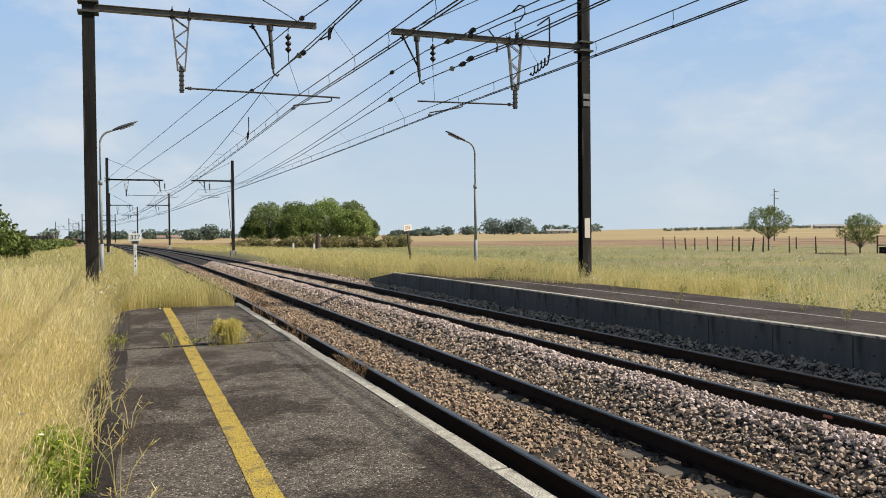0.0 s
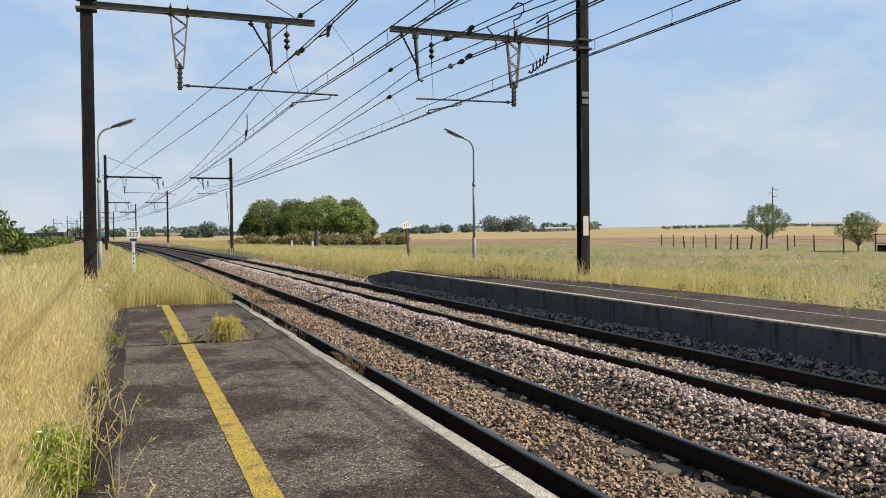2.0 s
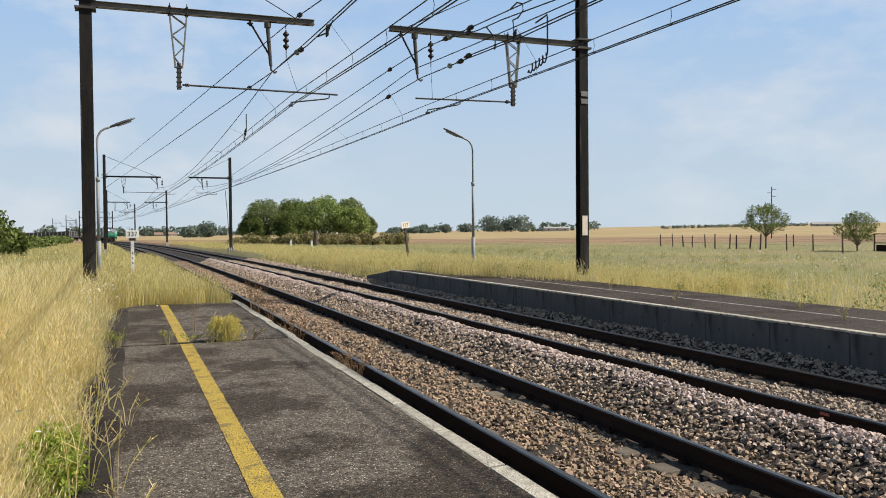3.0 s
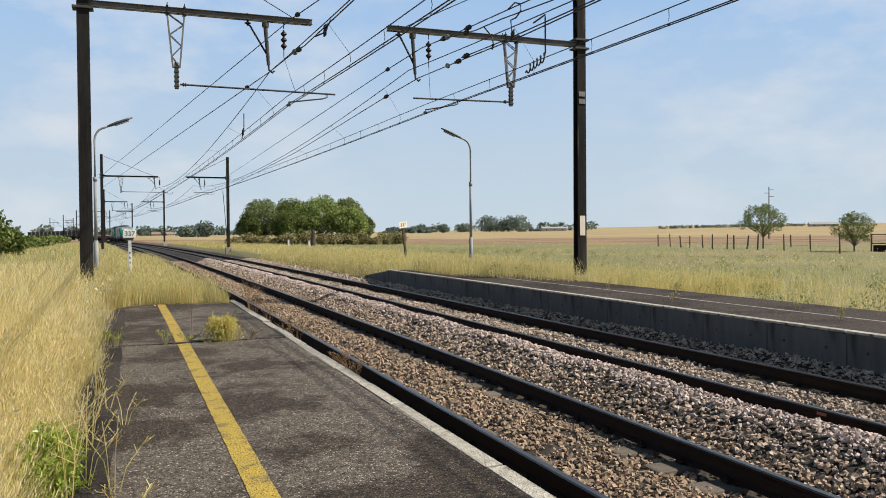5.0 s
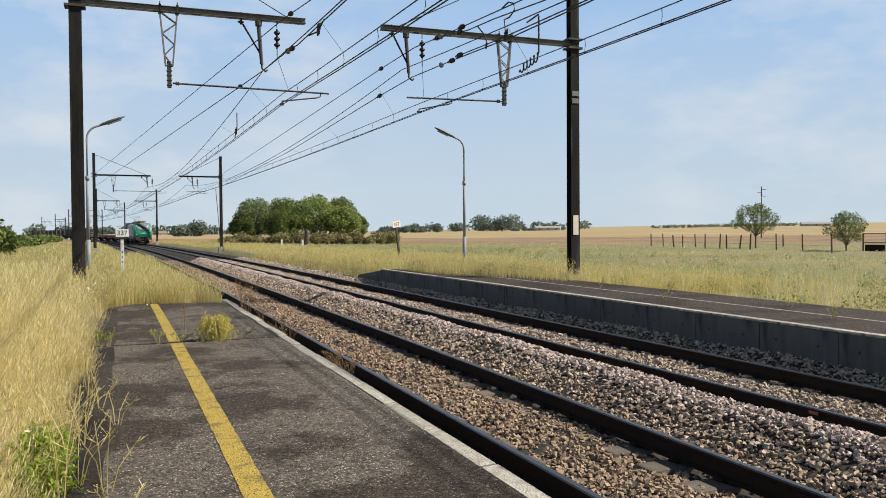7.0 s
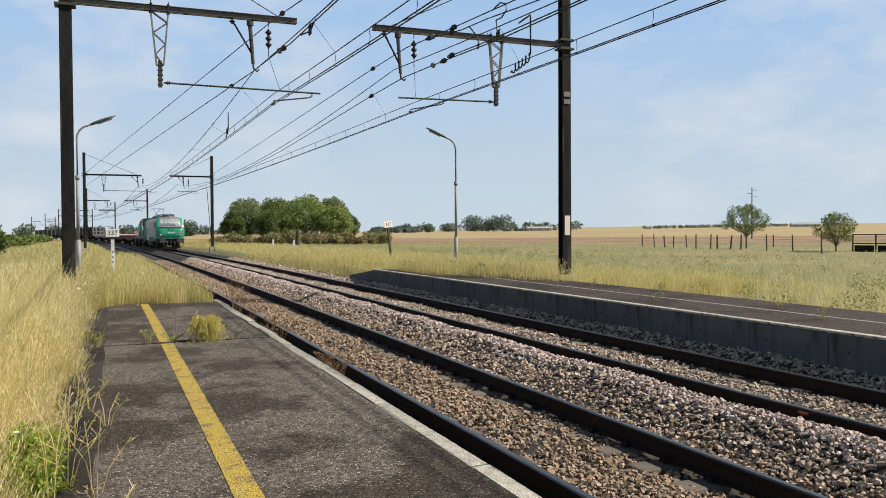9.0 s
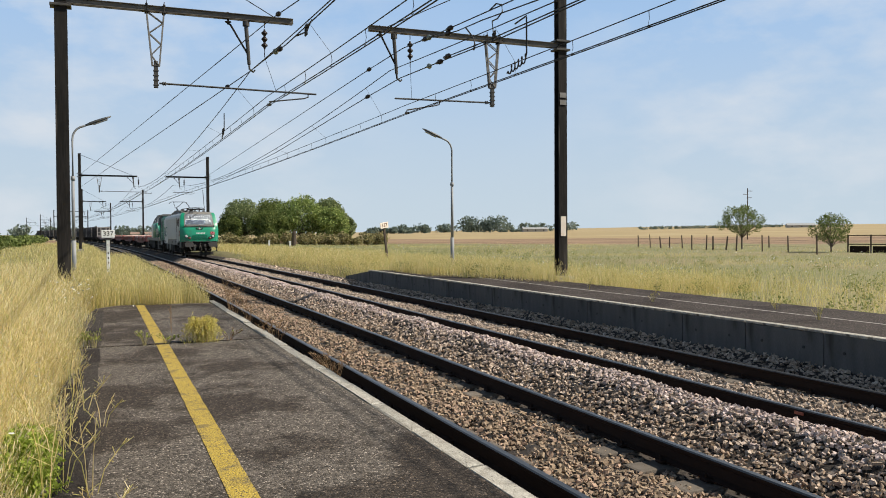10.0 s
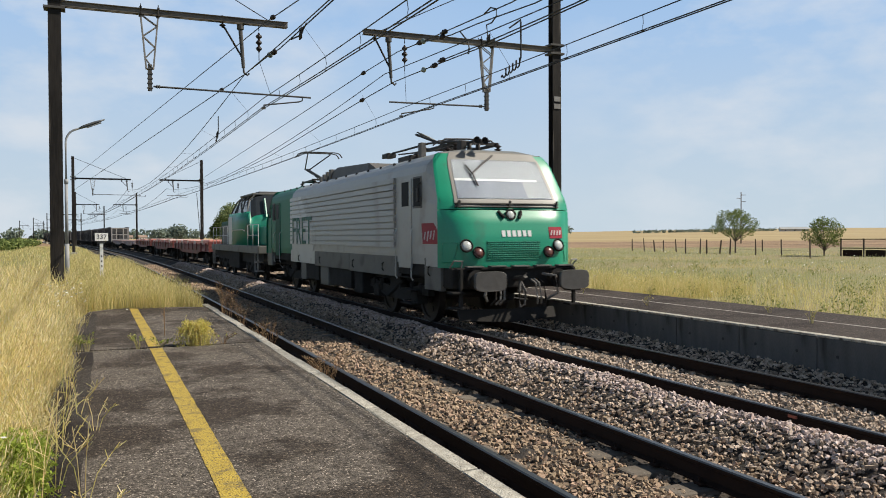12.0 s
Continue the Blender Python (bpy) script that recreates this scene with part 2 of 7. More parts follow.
M_WIRE = material("dark_wire", (0.03, 0.03, 0.032), 0.6, metal=0.3, second=(0.02, 0.02, 0.02))
M_INSUL = material("brown_insulator", (0.03, 0.022, 0.02), 0.4, spec=0.2, second=(0.02, 0.016, 0.016))
M_GLASSINS = material("glass_insulator", (0.20, 0.24, 0.23), 0.15, second=(0.13, 0.16, 0.15))
M_LAMPPOST = material("grey_lamp_post", (0.25, 0.256, 0.262), 0.65, metal=0.1, second=(0.224, 0.232, 0.24), scale=3, fine=40)
M_LAMPHEAD = material("lamp_head", (0.10, 0.106, 0.112), 0.5, metal=0.2, second=(0.075, 0.078, 0.082))
M_DIFF = material("lamp_diffuser", (0.24, 0.25, 0.25), 0.35, second=(0.18, 0.185, 0.185))
M_WHITE = material("white_enamel", (0.76, 0.76, 0.74), 0.5, second=(0.66, 0.66, 0.64), scale=6, fine=60, stain=(0.272, 0.224, 0.176), stain_scale=11, stain_low=0.66)
M_SIGNOLD = material("rusty_sign_plate", (0.80, 0.74, 0.66), 0.6, second=(0.70, 0.58, 0.46), scale=6, fine=40)
M_BLACK = material("black_lettering", (0.02, 0.02, 0.022), 0.6)
M_DARKWOOD = material("weathered_post_wood", (0.10, 0.075, 0.055), 0.9, second=(0.06, 0.045, 0.035), scale=6, fine=40, spread=0.3, stretch=(1, 1, 0.2))
M_BARK = material("bark", (0.12, 0.095, 0.075), 0.95, second=(0.07, 0.055, 0.045), scale=8, fine=40, bump=0.6, bump_scale=20, stretch=(1, 1, 0.3))
M_LEAF = blades("leaf_green", [(0.060, 0.088, 0.024), (0.135, 0.175, 0.050), (0.26, 0.30, 0.10)], trans=0.42)
M_LEAF_PALE = blades("leaf_pale", [(0.092, 0.126, 0.053), (0.192, 0.238, 0.100), (0.330, 0.364, 0.179)], trans=0.4)
# distance haze is painted into this pale, bluish leaf colour
M_LEAF_HAZED = blades("leaf_far_hazed", [(0.13, 0.17, 0.14), (0.17, 0.21, 0.17), (0.21, 0.25, 0.21)], trans=0.45)
M_LEAF_COPSE = blades("copse_leaf", [(0.087, 0.131, 0.037), (0.218, 0.291, 0.081), (0.466, 0.524, 0.189)], trans=0.4)
M_HEDGE = blades("hedge_leaf", [(0.119, 0.119, 0.051), (0.255, 0.221, 0.102), (0.442, 0.374, 0.204), (0.204, 0.221, 0.085)], trans=0.3)
M_STRAW_PALE = blades("pale_dry_grass", [(0.74, 0.59, 0.27), (0.88, 0.75, 0.45), (0.64, 0.55, 0.19), (0.92, 0.83, 0.58), (0.55, 0.52, 0.15), (0.82, 0.67, 0.33), (0.46, 0.33, 0.15)], trans=0.5)
M_STRAW = blades("dry_grass", [(0.62, 0.49, 0.20), (0.50, 0.46, 0.15), (0.76, 0.63, 0.33), (0.56, 0.49, 0.18), (0.84, 0.72, 0.43), (0.42, 0.41, 0.12), (0.50, 0.37, 0.17)], trans=0.45)
M_MEADOW = blades("meadow_grass", [(0.27, 0.285, 0.105), (0.44, 0.395, 0.18), (0.56, 0.485, 0.27), (0.22, 0.25, 0.09), (0.50, 0.43, 0.21), (0.64, 0.57, 0.36)], trans=0.45)
M_MOWN = blades("mown_meadow_grass", [(0.30, 0.34, 0.13), (0.40, 0.40, 0.18), (0.52, 0.48, 0.26), (0.25, 0.30, 0.11), (0.46, 0.44, 0.21), (0.60, 0.55, 0.33)], trans=0.45)
M_GREEN = blades("green_grass", [(0.24, 0.32, 0.05), (0.34, 0.42, 0.07), (0.44, 0.48, 0.10)], trans=0.4)
M_FLOWER = blades("white_umbels", [(0.62, 0.62, 0.55), (0.72, 0.72, 0.66), (0.55, 0.55, 0.45)])
M_YFLOWER = blades("yellow_blossom", [(0.78, 0.66, 0.16), (0.60, 0.54, 0.12), (0.86, 0.75, 0.26), (0.46, 0.47, 0.10)], trans=0.45)
M_RUSTWEED = blades("rust_weed", [(0.22, 0.12, 0.06), (0.32, 0.20, 0.11), (0.38, 0.28, 0.16)])
M_HERB = blades("herb_leaf", [(0.15, 0.19, 0.06), (0.25, 0.27, 0.09), (0.36, 0.35, 0.15)], trans=0.4)


# ---- tools for building ----
def bend(x0, y):
    """Where the line that starts at x0 abreast of the camera lies y metres on."""
    return x0 - K * y * y / 2


def along(x0, y, z=0.0):
    """The pose of something that stands beside the bent line."""
    return Matrix.Translation((bend(x0, y), y, z)) @ Matrix.Rotation(math.atan(K * y), 4, "Z")


def mesh_object(name, bm, mats, parent=None, label="", smooth=False):
    me = bpy.data.meshes.new(name)
    bm.to_mesh(me)
    bm.free()
    for m in mats if isinstance(mats, (list, tuple)) else [mats]:
        me.materials.append(m)
    if smooth:
        for p in me.polygons:
            p.use_smooth = True
    ob = new(name, me)
    ob.parent = parent
    if label:
        tagged(ob, label)
    return ob


def part(name, bm, mats, parent, label="", smooth=False):
    return mesh_object(name, bm, mats, parent, label, smooth)


def share(name, me, parent, m):
    ob = new(name, me)
    ob.parent = parent
    ob.matrix_basis = m
    return ob


def thing(name, m, label, category, group="", kind=""):
    ob = new(name)
    ob.empty_display_size = 0.2
    ob.matrix_basis = m
    return tagged(ob, label, category, group, kind)


def np_mesh(name, verts, tris, mat_list, mat_index=None):
    me = bpy.data.meshes.new(name)
    verts, tris = np.asarray(verts, np.float32), np.asarray(tris, np.int32)
    me.vertices.add(len(verts))
    me.vertices.foreach_set("co", verts.ravel())
    me.loops.add(tris.size)
    me.loops.foreach_set("vertex_index", tris.ravel())
    me.polygons.add(len(tris))
    me.polygons.foreach_set("loop_start", np.arange(0, tris.size, 3, dtype=np.int32))
    for m in mat_list:
        me.materials.append(m)
    if mat_index is not None:
        me.polygons.foreach_set("material_index", np.asarray(mat_index, np.int32))
    me.polygons.foreach_set("use_smooth", np.zeros(len(tris), bool))
    me.update(calc_edges=True)
    return me


def box(bm, lo, hi, bevel=0.0, m=None, mat=0):
    """A box between two corners, bevelled, into bm."""
    lo, hi = Vector(lo), Vector(hi)
    c, s = (lo + hi) / 2, hi - lo
    mm = Matrix.Translation(c) @ Matrix.Diagonal((*s, 1))
    if m is not None:
        mm = m @ mm
    r = bmesh.ops.create_cube(bm, size=1, matrix=mm)
    faces = {f for v in r["verts"] for f in v.link_faces}
    if bevel:
        edges = {e for f in faces for e in f.edges}
        out = bmesh.ops.bevel(bm, geom=list(edges), offset=bevel, segments=2, affect="EDGES", profile=0.6)
        faces |= set(out["faces"])
    for f in faces:
        if f.is_valid:
            f.material_index = mat
    return bm


def rod(bm, a, b, r1, r2=None, sides=8, mat=0):
    """A tapered round bar from a to b."""
    a, b = Vector(a), Vector(b)
    d = b - a
    m = Matrix.Translation((a + b) / 2) @ d.to_track_quat("Z", "Y").to_matrix().to_4x4()
    r = bmesh.ops.create_cone(bm, cap_ends=True, segments=sides, radius1=r1, radius2=r1 if r2 is None else r2, depth=d.length, matrix=m)
    if mat:
        for f in {f for v in r["verts"] for f in v.link_faces}:
            f.material_index = mat
    return bm


def bar(bm, a, b, w, h, mat=0):
    """A square bar from a to b."""
    a, b = Vector(a), Vector(b)
    d = b - a
    m = Matrix.Translation((a + b) / 2) @ d.to_track_quat("Z", "Y").to_matrix().to_4x4() @ Matrix.Diagonal((w, h, d.length, 1))
    r = bmesh.ops.create_cube(bm, size=1, matrix=m)
    for f in {f for v in r["verts"] for f in v.link_faces}:
        f.material_index = mat
    return bm


def tube(bm, pts, r, sides=6):
    """A round bar through points, in one skin."""
    pts = [Vector(p) for p in pts]
    rings = []
    for i, p in enumerate(pts):
        d = (pts[min(i + 1, len(pts) - 1)] - pts[max(i - 1, 0)]).normalized()
        q = d.to_track_quat("Z", "Y")
        rings.append([bm.verts.new(p + q @ Vector((r * math.cos(a), r * math.sin(a), 0))) for a in (math.tau * k / sides for k in range(sides))])
    for a, b in zip(rings, rings[1:]):
        for k in range(sides):
            bm.faces.new((a[k], a[(k + 1) % sides], b[(k + 1) % sides], b[k]))
    bm.faces.new(rings[0][::-1])
    bm.faces.new(rings[-1])
    return bm


def lathe(bm, profile, m, sides=16, mat=0):
    """A turned form: (radius, height) pairs about the local z axis."""
    rings = []
    for r, z in profile:
        rings.append([bm.verts.new(m @ Vector((r * math.cos(a), r * math.sin(a), z))) for a in (math.tau * k / sides for k in range(sides))])
    for a, b in zip(rings, rings[1:]):
        for k in range(sides):
            f = bm.faces.new((a[k], a[(k + 1) % sides], b[(k + 1) % sides], b[k]))
            f.material_index = mat
    for ring in (rings[0][::-1], rings[-1]):
        f = bm.faces.new(ring)
        f.material_index = mat
    return bm


def loft(bm, sections, closed_ends=True, mat=0):
    """A skin through rings of equally many points."""
    rings = [[bm.verts.new(p) for p in s] for s in sections]
    n = len(rings[0])
    for a, b in zip(rings, rings[1:]):
        for k in range(n):
            f = bm.faces.new((a[k], a[(k + 1) % n], b[(k + 1) % n], b[k]))
            f.material_index = mat
    if closed_ends:
        for ring in (rings[0][::-1], rings[-1]):
            f = bm.faces.new(ring)
            f.material_index = mat
    return bm


def text_mesh(name, body, size, m, mat, parent, depth=0.004):
    cu = bpy.data.curves.new(name, "FONT")
    cu.body, cu.size, cu.extrude, cu.align_x, cu.align_y = body, size, depth, "CENTER", "CENTER"
    ob = bpy.data.objects.new(name, cu)
    scene.collection.objects.link(ob)
    me = bpy.data.meshes.new_from_object(ob.evaluated_get(bpy.context.evaluated_depsgraph_get()))
    bpy.data.objects.remove(ob)
    me.materials.clear()
    me.materials.append(mat)
    out = new(name, me)
    out.parent = parent
    out.matrix_basis = m
    return out


# ---- ground ----
def terrain(x, y):
    """Height of the open ground: verge level near the line, rising fields to the east, a low bank to the west."""
    r = x - bend(X2, y)
    z = np.where(r > 0, 0.22, 0.18) + 0.05 * np.sin(x * 0.31 + 1.7 * np.sin(y * 0.13)) + 0.03 * np.sin(y * 0.7)
    d1 = x - bend(X1, y)
    near = np.maximum(np.clip((-d1 - 2.3) / 1.2, 0, 1), np.clip((r - 1.9) / 0.8, 0, 1))
    z = z * near - 0.6 * (1 - near)
    z = z + np.clip((r - 90) / 500, 0, 4) ** 1.1 * 3.5 * np.clip(x / np.maximum(np.hypot(x, y), 1) * 2 - 0.35, 0, 1)
    left = -r - 22
    return z + np.clip(left / 60, 0, 1) * 0.9


def build_ground():
    xs = np.concatenate([-np.geomspace(4000, 90, 26), np.linspace(-80, -12, 18), np.arange(-11, 16.1, 0.6), np.linspace(17, 80, 36), np.geomspace(86, 4500, 40)])
    ys = np.concatenate([-np.geomspace(3000, 40, 12), np.linspace(-30, -5, 8), np.arange(-4, 60, 1.2), np.linspace(62, 420, 90), np.geomspace(430, 4500, 36)])
    gx, gy = np.meshgrid(xs, ys)
    gz = terrain(gx, gy)
    n, m = gx.shape
    idx = np.arange(n * m).reshape(n, m)
    a, b, c, d = idx[:-1, :-1].ravel(), idx[:-1, 1:].ravel(), idx[1:, 1:].ravel(), idx[1:, :-1].ravel()
    tris = np.concatenate([np.stack([a, b, c], 1), np.stack([a, c, d], 1)])
    cx, cy = gx.ravel()[tris].mean(1), gy.ravel()[tris].mean(1)
    # crops: beyond the pasture a strip of pale stubble, then ripe wheat
    s = field_depth(cx, cy)
    kind = np.where(s > 88, 2, np.where(s > 0, 1, 0))
    ob = new("ground", np_mesh("ground", np.stack([gx.ravel(), gy.ravel(), gz.ravel()], 1), tris, [M_SOIL, M_STUBBLE, M_WHEAT], kind))
    for p in ob.data.polygons:
        p.use_smooth = True
    return tagged(ob, "dry summer grassland with ripe wheat fields beyond", "ground", kind="structure")


def field_depth(x, y):
    """Metres past the pasture's far edge, which runs slantwise from the line to the east."""
    return (x - 60) * 0.62 + (y - 92) * 0.78


M_SOIL = material("verge_ground", (0.225, 0.200, 0.090), 0.95, second=(0.16, 0.160, 0.066), scale=0.35, contrast=0.8, fine=14, bump=0.8, bump_scale=18,
                  stain=(0.225, 0.1875, 0.09), stain_scale=0.12, stain_low=0.5)
M_STUBBLE = material("mown_stubble", (0.31, 0.205, 0.112), 0.95, second=(0.150, 0.090, 0.050), scale=0.10, contrast=1.3, fine=1.2, bump=0.8, bump_scale=8, stretch=(0.25, 2.2, 1))
M_WHEAT = material("ripe_wheat", (0.345, 0.255, 0.12), 0.95, second=(0.285, 0.2175, 0.105), scale=0.05, contrast=0.7, fine=4, bump=0.8, bump_scale=6,
                   stain=(0.375, 0.2925, 0.15), stain_scale=0.02, stain_low=0.5)
build_ground()


# ---- railway ----
M_MARK = material("faded_red_mark", (0.42, 0.12, 0.07), 0.7)
RAIL = [(-0.070, -0.172), (0.070, -0.172), (0.070, -0.160), (0.014, -0.142), (0.009, -0.055), (0.034, -0.038), (0.036, -0.012), (0.026, 0.0),
        (-0.026, 0.0), (-0.036, -0.012), (-0.034, -0.038), (-0.009, -0.055), (-0.014, -0.142), (-0.070, -0.160)]
SLEEPER_STEP = 0.60


def build_track(x0, label):
    track = thing("railway_track", Matrix(), label, "railway track", "the two running lines")
    for side in (-0.7525, 0.7525):
        bm = bmesh.new()
        ys = [-14 + 2 * i for i in range(40)] + [66 + 6 * i for i in range(65)]
        rings = []
        for y in ys:
            a = math.atan(K * y)
            rings.append([bm.verts.new((bend(x0 + side, y) + px * math.cos(a), y + px * math.sin(a), pz)) for px, pz in RAIL])
        n = len(RAIL)
        for a, b in zip(rings, rings[1:]):
            for k in range(n):
                f = bm.faces.new((a[k], a[(k + 1) % n], b[(k + 1) % n], b[k]))
                f.material_index = 1 if 6 <= k <= 8 else 0
        part("rail", bm, [M_RAIL, M_RAILTOP], track, "rusty steel rail with a polished running face")
    bm = bmesh.new()
    for sx in (-1, 1):
        box(bm, (sx * 0.77 - 0.42, -0.14, -0.42), (sx * 0.77 + 0.42, 0.14, -0.190), 0.03)
    box(bm, (-0.36, -0.09, -0.42), (0.36, 0.09, -0.235), 0.0)
    first = part("sleeper", bm, M_SLEEPER, track)
    first.matrix_basis = along(x0, -6.0)
    for i in range(1, 290):
        share("sleeper", first.data, track, along(x0, -6.0 + SLEEPER_STEP * i) @ Matrix.Rotation(random.uniform(-0.012, 0.012), 4, "Z"))
    bm = bmesh.new()
    box(bm, (-0.115, -0.045, -0.180), (0.115, 0.045, -0.150), 0.01)
    for sx in (-1, 1):
        rod(bm, (sx * 0.085, 0, -0.17), (sx * 0.085, 0, -0.115), 0.014, sides=6)
    clip = part("rail_clip", bm, M_RAIL, track)
    clip.matrix_basis = along(x0 - 0.7525, 1.2)
    for i in range(60):
        for side in (-0.7525, 0.7525):
            share("rail_clip", clip.data, track, along(x0 + side, 1.8 + SLEEPER_STEP * i))
    if x0 == X2:
        bm = bmesh.new()
        box(bm, (-0.0445, -0.06, -0.062), (-0.030, 0.06, -0.030), 0.003)
        mark = part("paint_mark", bm, M_MARK, track, "small faded red paint mark on the rail")
        mark.matrix_basis = along(x0 - 0.7525, 6.56)
    return track


build_track(X1, "near railway track with rusty rails on concrete sleepers")
build_track(X2, "far railway track with rusty rails on concrete sleepers")


def bed_height(r1):
    """Ballast surface across the two tracks, by the distance right of the near track's axis."""
    knots = [(-3.4, -0.75), (-2.3, -0.40), (-1.5, -0.36), (-1.15, -0.26), (-0.6, -0.225), (0, -0.20), (0.6, -0.225), (0.95, -0.25), (1.15, -0.30), (1.45, -0.285), (1.80, -0.155), (2.08, -0.025), (2.33, -0.005),
             (2.50, -0.065), (2.70, -0.17), (3.0, -0.215), (3.65, -0.20), (4.4, -0.22), (4.7, -0.17), (5.0, -0.07), (5.29, -0.01), (5.6, -0.02), (6.0, -0.3), (7.0, -0.70)]
    return np.interp(r1, [a for a, _ in knots], [b for _, b in knots])


def build_ballast():
    rs = np.linspace(-3.4, 7.0, 70)
    ys = np.concatenate([np.arange(-14, 30, 0.16), np.linspace(30.2, 120, 150), np.linspace(122, 440, 70)])
    gr, gy = np.meshgrid(rs, ys)
    rng = np.random.default_rng(4)
    gz = bed_height(gr) + rng.normal(0, 0.012, gr.shape) + 0.02 * np.sin(gy * 1.7 + gr * 2)
    n, m = gr.shape
    idx = np.arange(n * m).reshape(n, m)
    a, b, c, d = idx[:-1, :-1].ravel(), idx[:-1, 1:].ravel(), idx[1:, 1:].ravel(), idx[1:, :-1].ravel()
    tris = np.concatenate([np.stack([a, b, c], 1), np.stack([a, c, d], 1)])
    ob = new("ballast_bed", np_mesh("ballast_bed", np.stack([bend(X1 + gr.ravel(), gy.ravel()), gy.ravel(), gz.ravel()], 1), tris, [M_BED_SHADE]))
    tagged(ob, "bed of crushed stone ballast under both tracks, colour darkened as shade between the stones", "ballast", kind="structure")
    # single stones: distorted blocks, thinning out with distance
    shard = np.array([[-0.5, -0.5, -0.5], [0.5, -0.5, -0.5], [0.5, 0.5, -0.5], [-0.5, 0.5, -0.5], [-0.4, -0.4, 0.5], [0.4, -0.4, 0.5], [0.4, 0.4, 0.5], [-0.4, 0.4, 0.5]])
    faces10 = np.array([[4, 5, 6], [4, 6, 7], [0, 1, 5], [0, 5, 4], [1, 2, 6], [1, 6, 5], [2, 3, 7], [2, 7, 6], [3, 0, 4], [3, 4, 7]])      # the underside is left open
    for name, lo, hi, mat, count in (("ballast_stones", -1.62, 1.9, M_STONES_BROWN, 74000), ("ballast_stones", 1.0, 5.3, M_STONES_SLOPE, 82000), ("ballast_stones", 1.7, 2.75, M_STONES_GREY, 26000)):
        r = rng.uniform(lo, hi, count)
        y = 2.0 + 62.0 * rng.random(count) ** 2.5
        back = rng.random(count) < 0.10      # a thin strewing behind the viewpoint
        y[back] = 2.0 - 9.0 * rng.random(back.sum()) ** 2.6
        fade = np.clip((r - 1.1) / 0.8, 0, 1)     # the two kinds mingle at the foot of the heap
        crest = np.clip((r - 1.90) / 0.3, 0, 1) * np.clip((2.75 - r) / 0.25, 0, 1)      # fresh stone lies along the crest
        keep = rng.random(count) < (1 - fade if lo < 0 else np.minimum(fade + 0.2, 1 - 0.8 * crest) if hi > 3 else 0.08 + crest)
        for c0 in (0.0, X2 - X1):          # leave the rails and sleeper tops clear
            for s0 in (-0.7525, 0.7525):
                keep &= np.abs(r - c0 - s0) > 0.085
        ph = ((y + 6.0) / SLEEPER_STEP) % 1.0
        onsleeper = (np.minimum(ph, 1 - ph) * SLEEPER_STEP < 0.12)
        inblock = np.zeros(count, bool)
        for c0 in (0.0, X2 - X1):
            inblock |= np.abs(np.abs(r - c0) - 0.77) < 0.30
        keep &= ~(onsleeper & inblock & (rng.random(count) < 0.38))
        r, y = r[keep], y[keep]
        k = len(r)
        size = rng.uniform(0.022, 0.046, k) * (1 + np.clip(y - 7, 0, 60) * 0.024)
        dim = size[:, None] * rng.uniform(0.6, 1.45, (k, 3)) * np.array([1.1, 0.85, 0.60])
        v = (shard[None] + rng.uniform(-0.24, 0.24, (k, 8, 3))) * dim[:, None]
        turn = rng.uniform(0, math.tau, k)
        tip, tilt = rng.normal(0, 0.42, k), rng.normal(0, 0.42, k)       # most stones lie on a flat side
        vx, vy, vz = v[..., 0], v[..., 1], v[..., 2]
        vy, vz = vy * np.cos(tip)[:, None] - vz * np.sin(tip)[:, None], vy * np.sin(tip)[:, None] + vz * np.cos(tip)[:, None]
        vx, vz = vx * np.cos(tilt)[:, None] - vz * np.sin(tilt)[:, None], vx * np.sin(tilt)[:, None] + vz * np.cos(tilt)[:, None]
        v = np.stack([vx * np.cos(turn)[:, None] - vy * np.sin(turn)[:, None], vx * np.sin(turn)[:, None] + vy * np.cos(turn)[:, None], vz], -1)
        v[..., 0] += bend(X1 + r, y)[:, None]
        v[..., 1] += y[:, None]
        v[..., 2] += (bed_height(r) + 0.02 * np.sin(y * 1.7 + r * 2) + rng.uniform(-0.012, 0.032, k))[:, None]
        f = faces10[None] + 8 * np.arange(k)[:, None, None]
        ob = new(name, np_mesh(name, v.reshape(-1, 3), f.reshape(-1, 3), [mat]))
        tagged(ob, "loose brown crushed stones of the near track" if lo < 0 else "weathered crushed stones of the far track" if hi > 3 else "fresh pale crushed stones along the crest of the heap", "ballast", kind="stuff")


build_ballast()


# ---- platforms ----
# darker asphalt that paints a wire's cast shadow
M_WIRE_SHADE = aggregate("wire_shaded_asphalt", (0.024, 0.020, 0.017), (0.110, 0.094, 0.080), (0.55, 0.5, 0.5))


def asphalt_slab(name, outline, z, parent, mat, thick=0.25, label=""):
    """A slab with a given outline of (x, y); its sides are closed."""
    bm = bmesh.new()
    top = [bm.verts.new((x, y, z)) for x, y in outline]
    low = [bm.verts.new((x, y, z - thick)) for x, y in outline]
    bm.faces.new(top)
    for i in range(len(top)):
        j = (i + 1) % len(top)
        bm.faces.new((top[i], low[i], low[j], top[j]))
    bmesh.ops.recalc_face_normals(bm, faces=bm.faces[:])
    return part(name, bm, mat, parent, label)


P1, P2 = 0.38, 0.49        # platform heights over the rail head
P1_END = 18.8


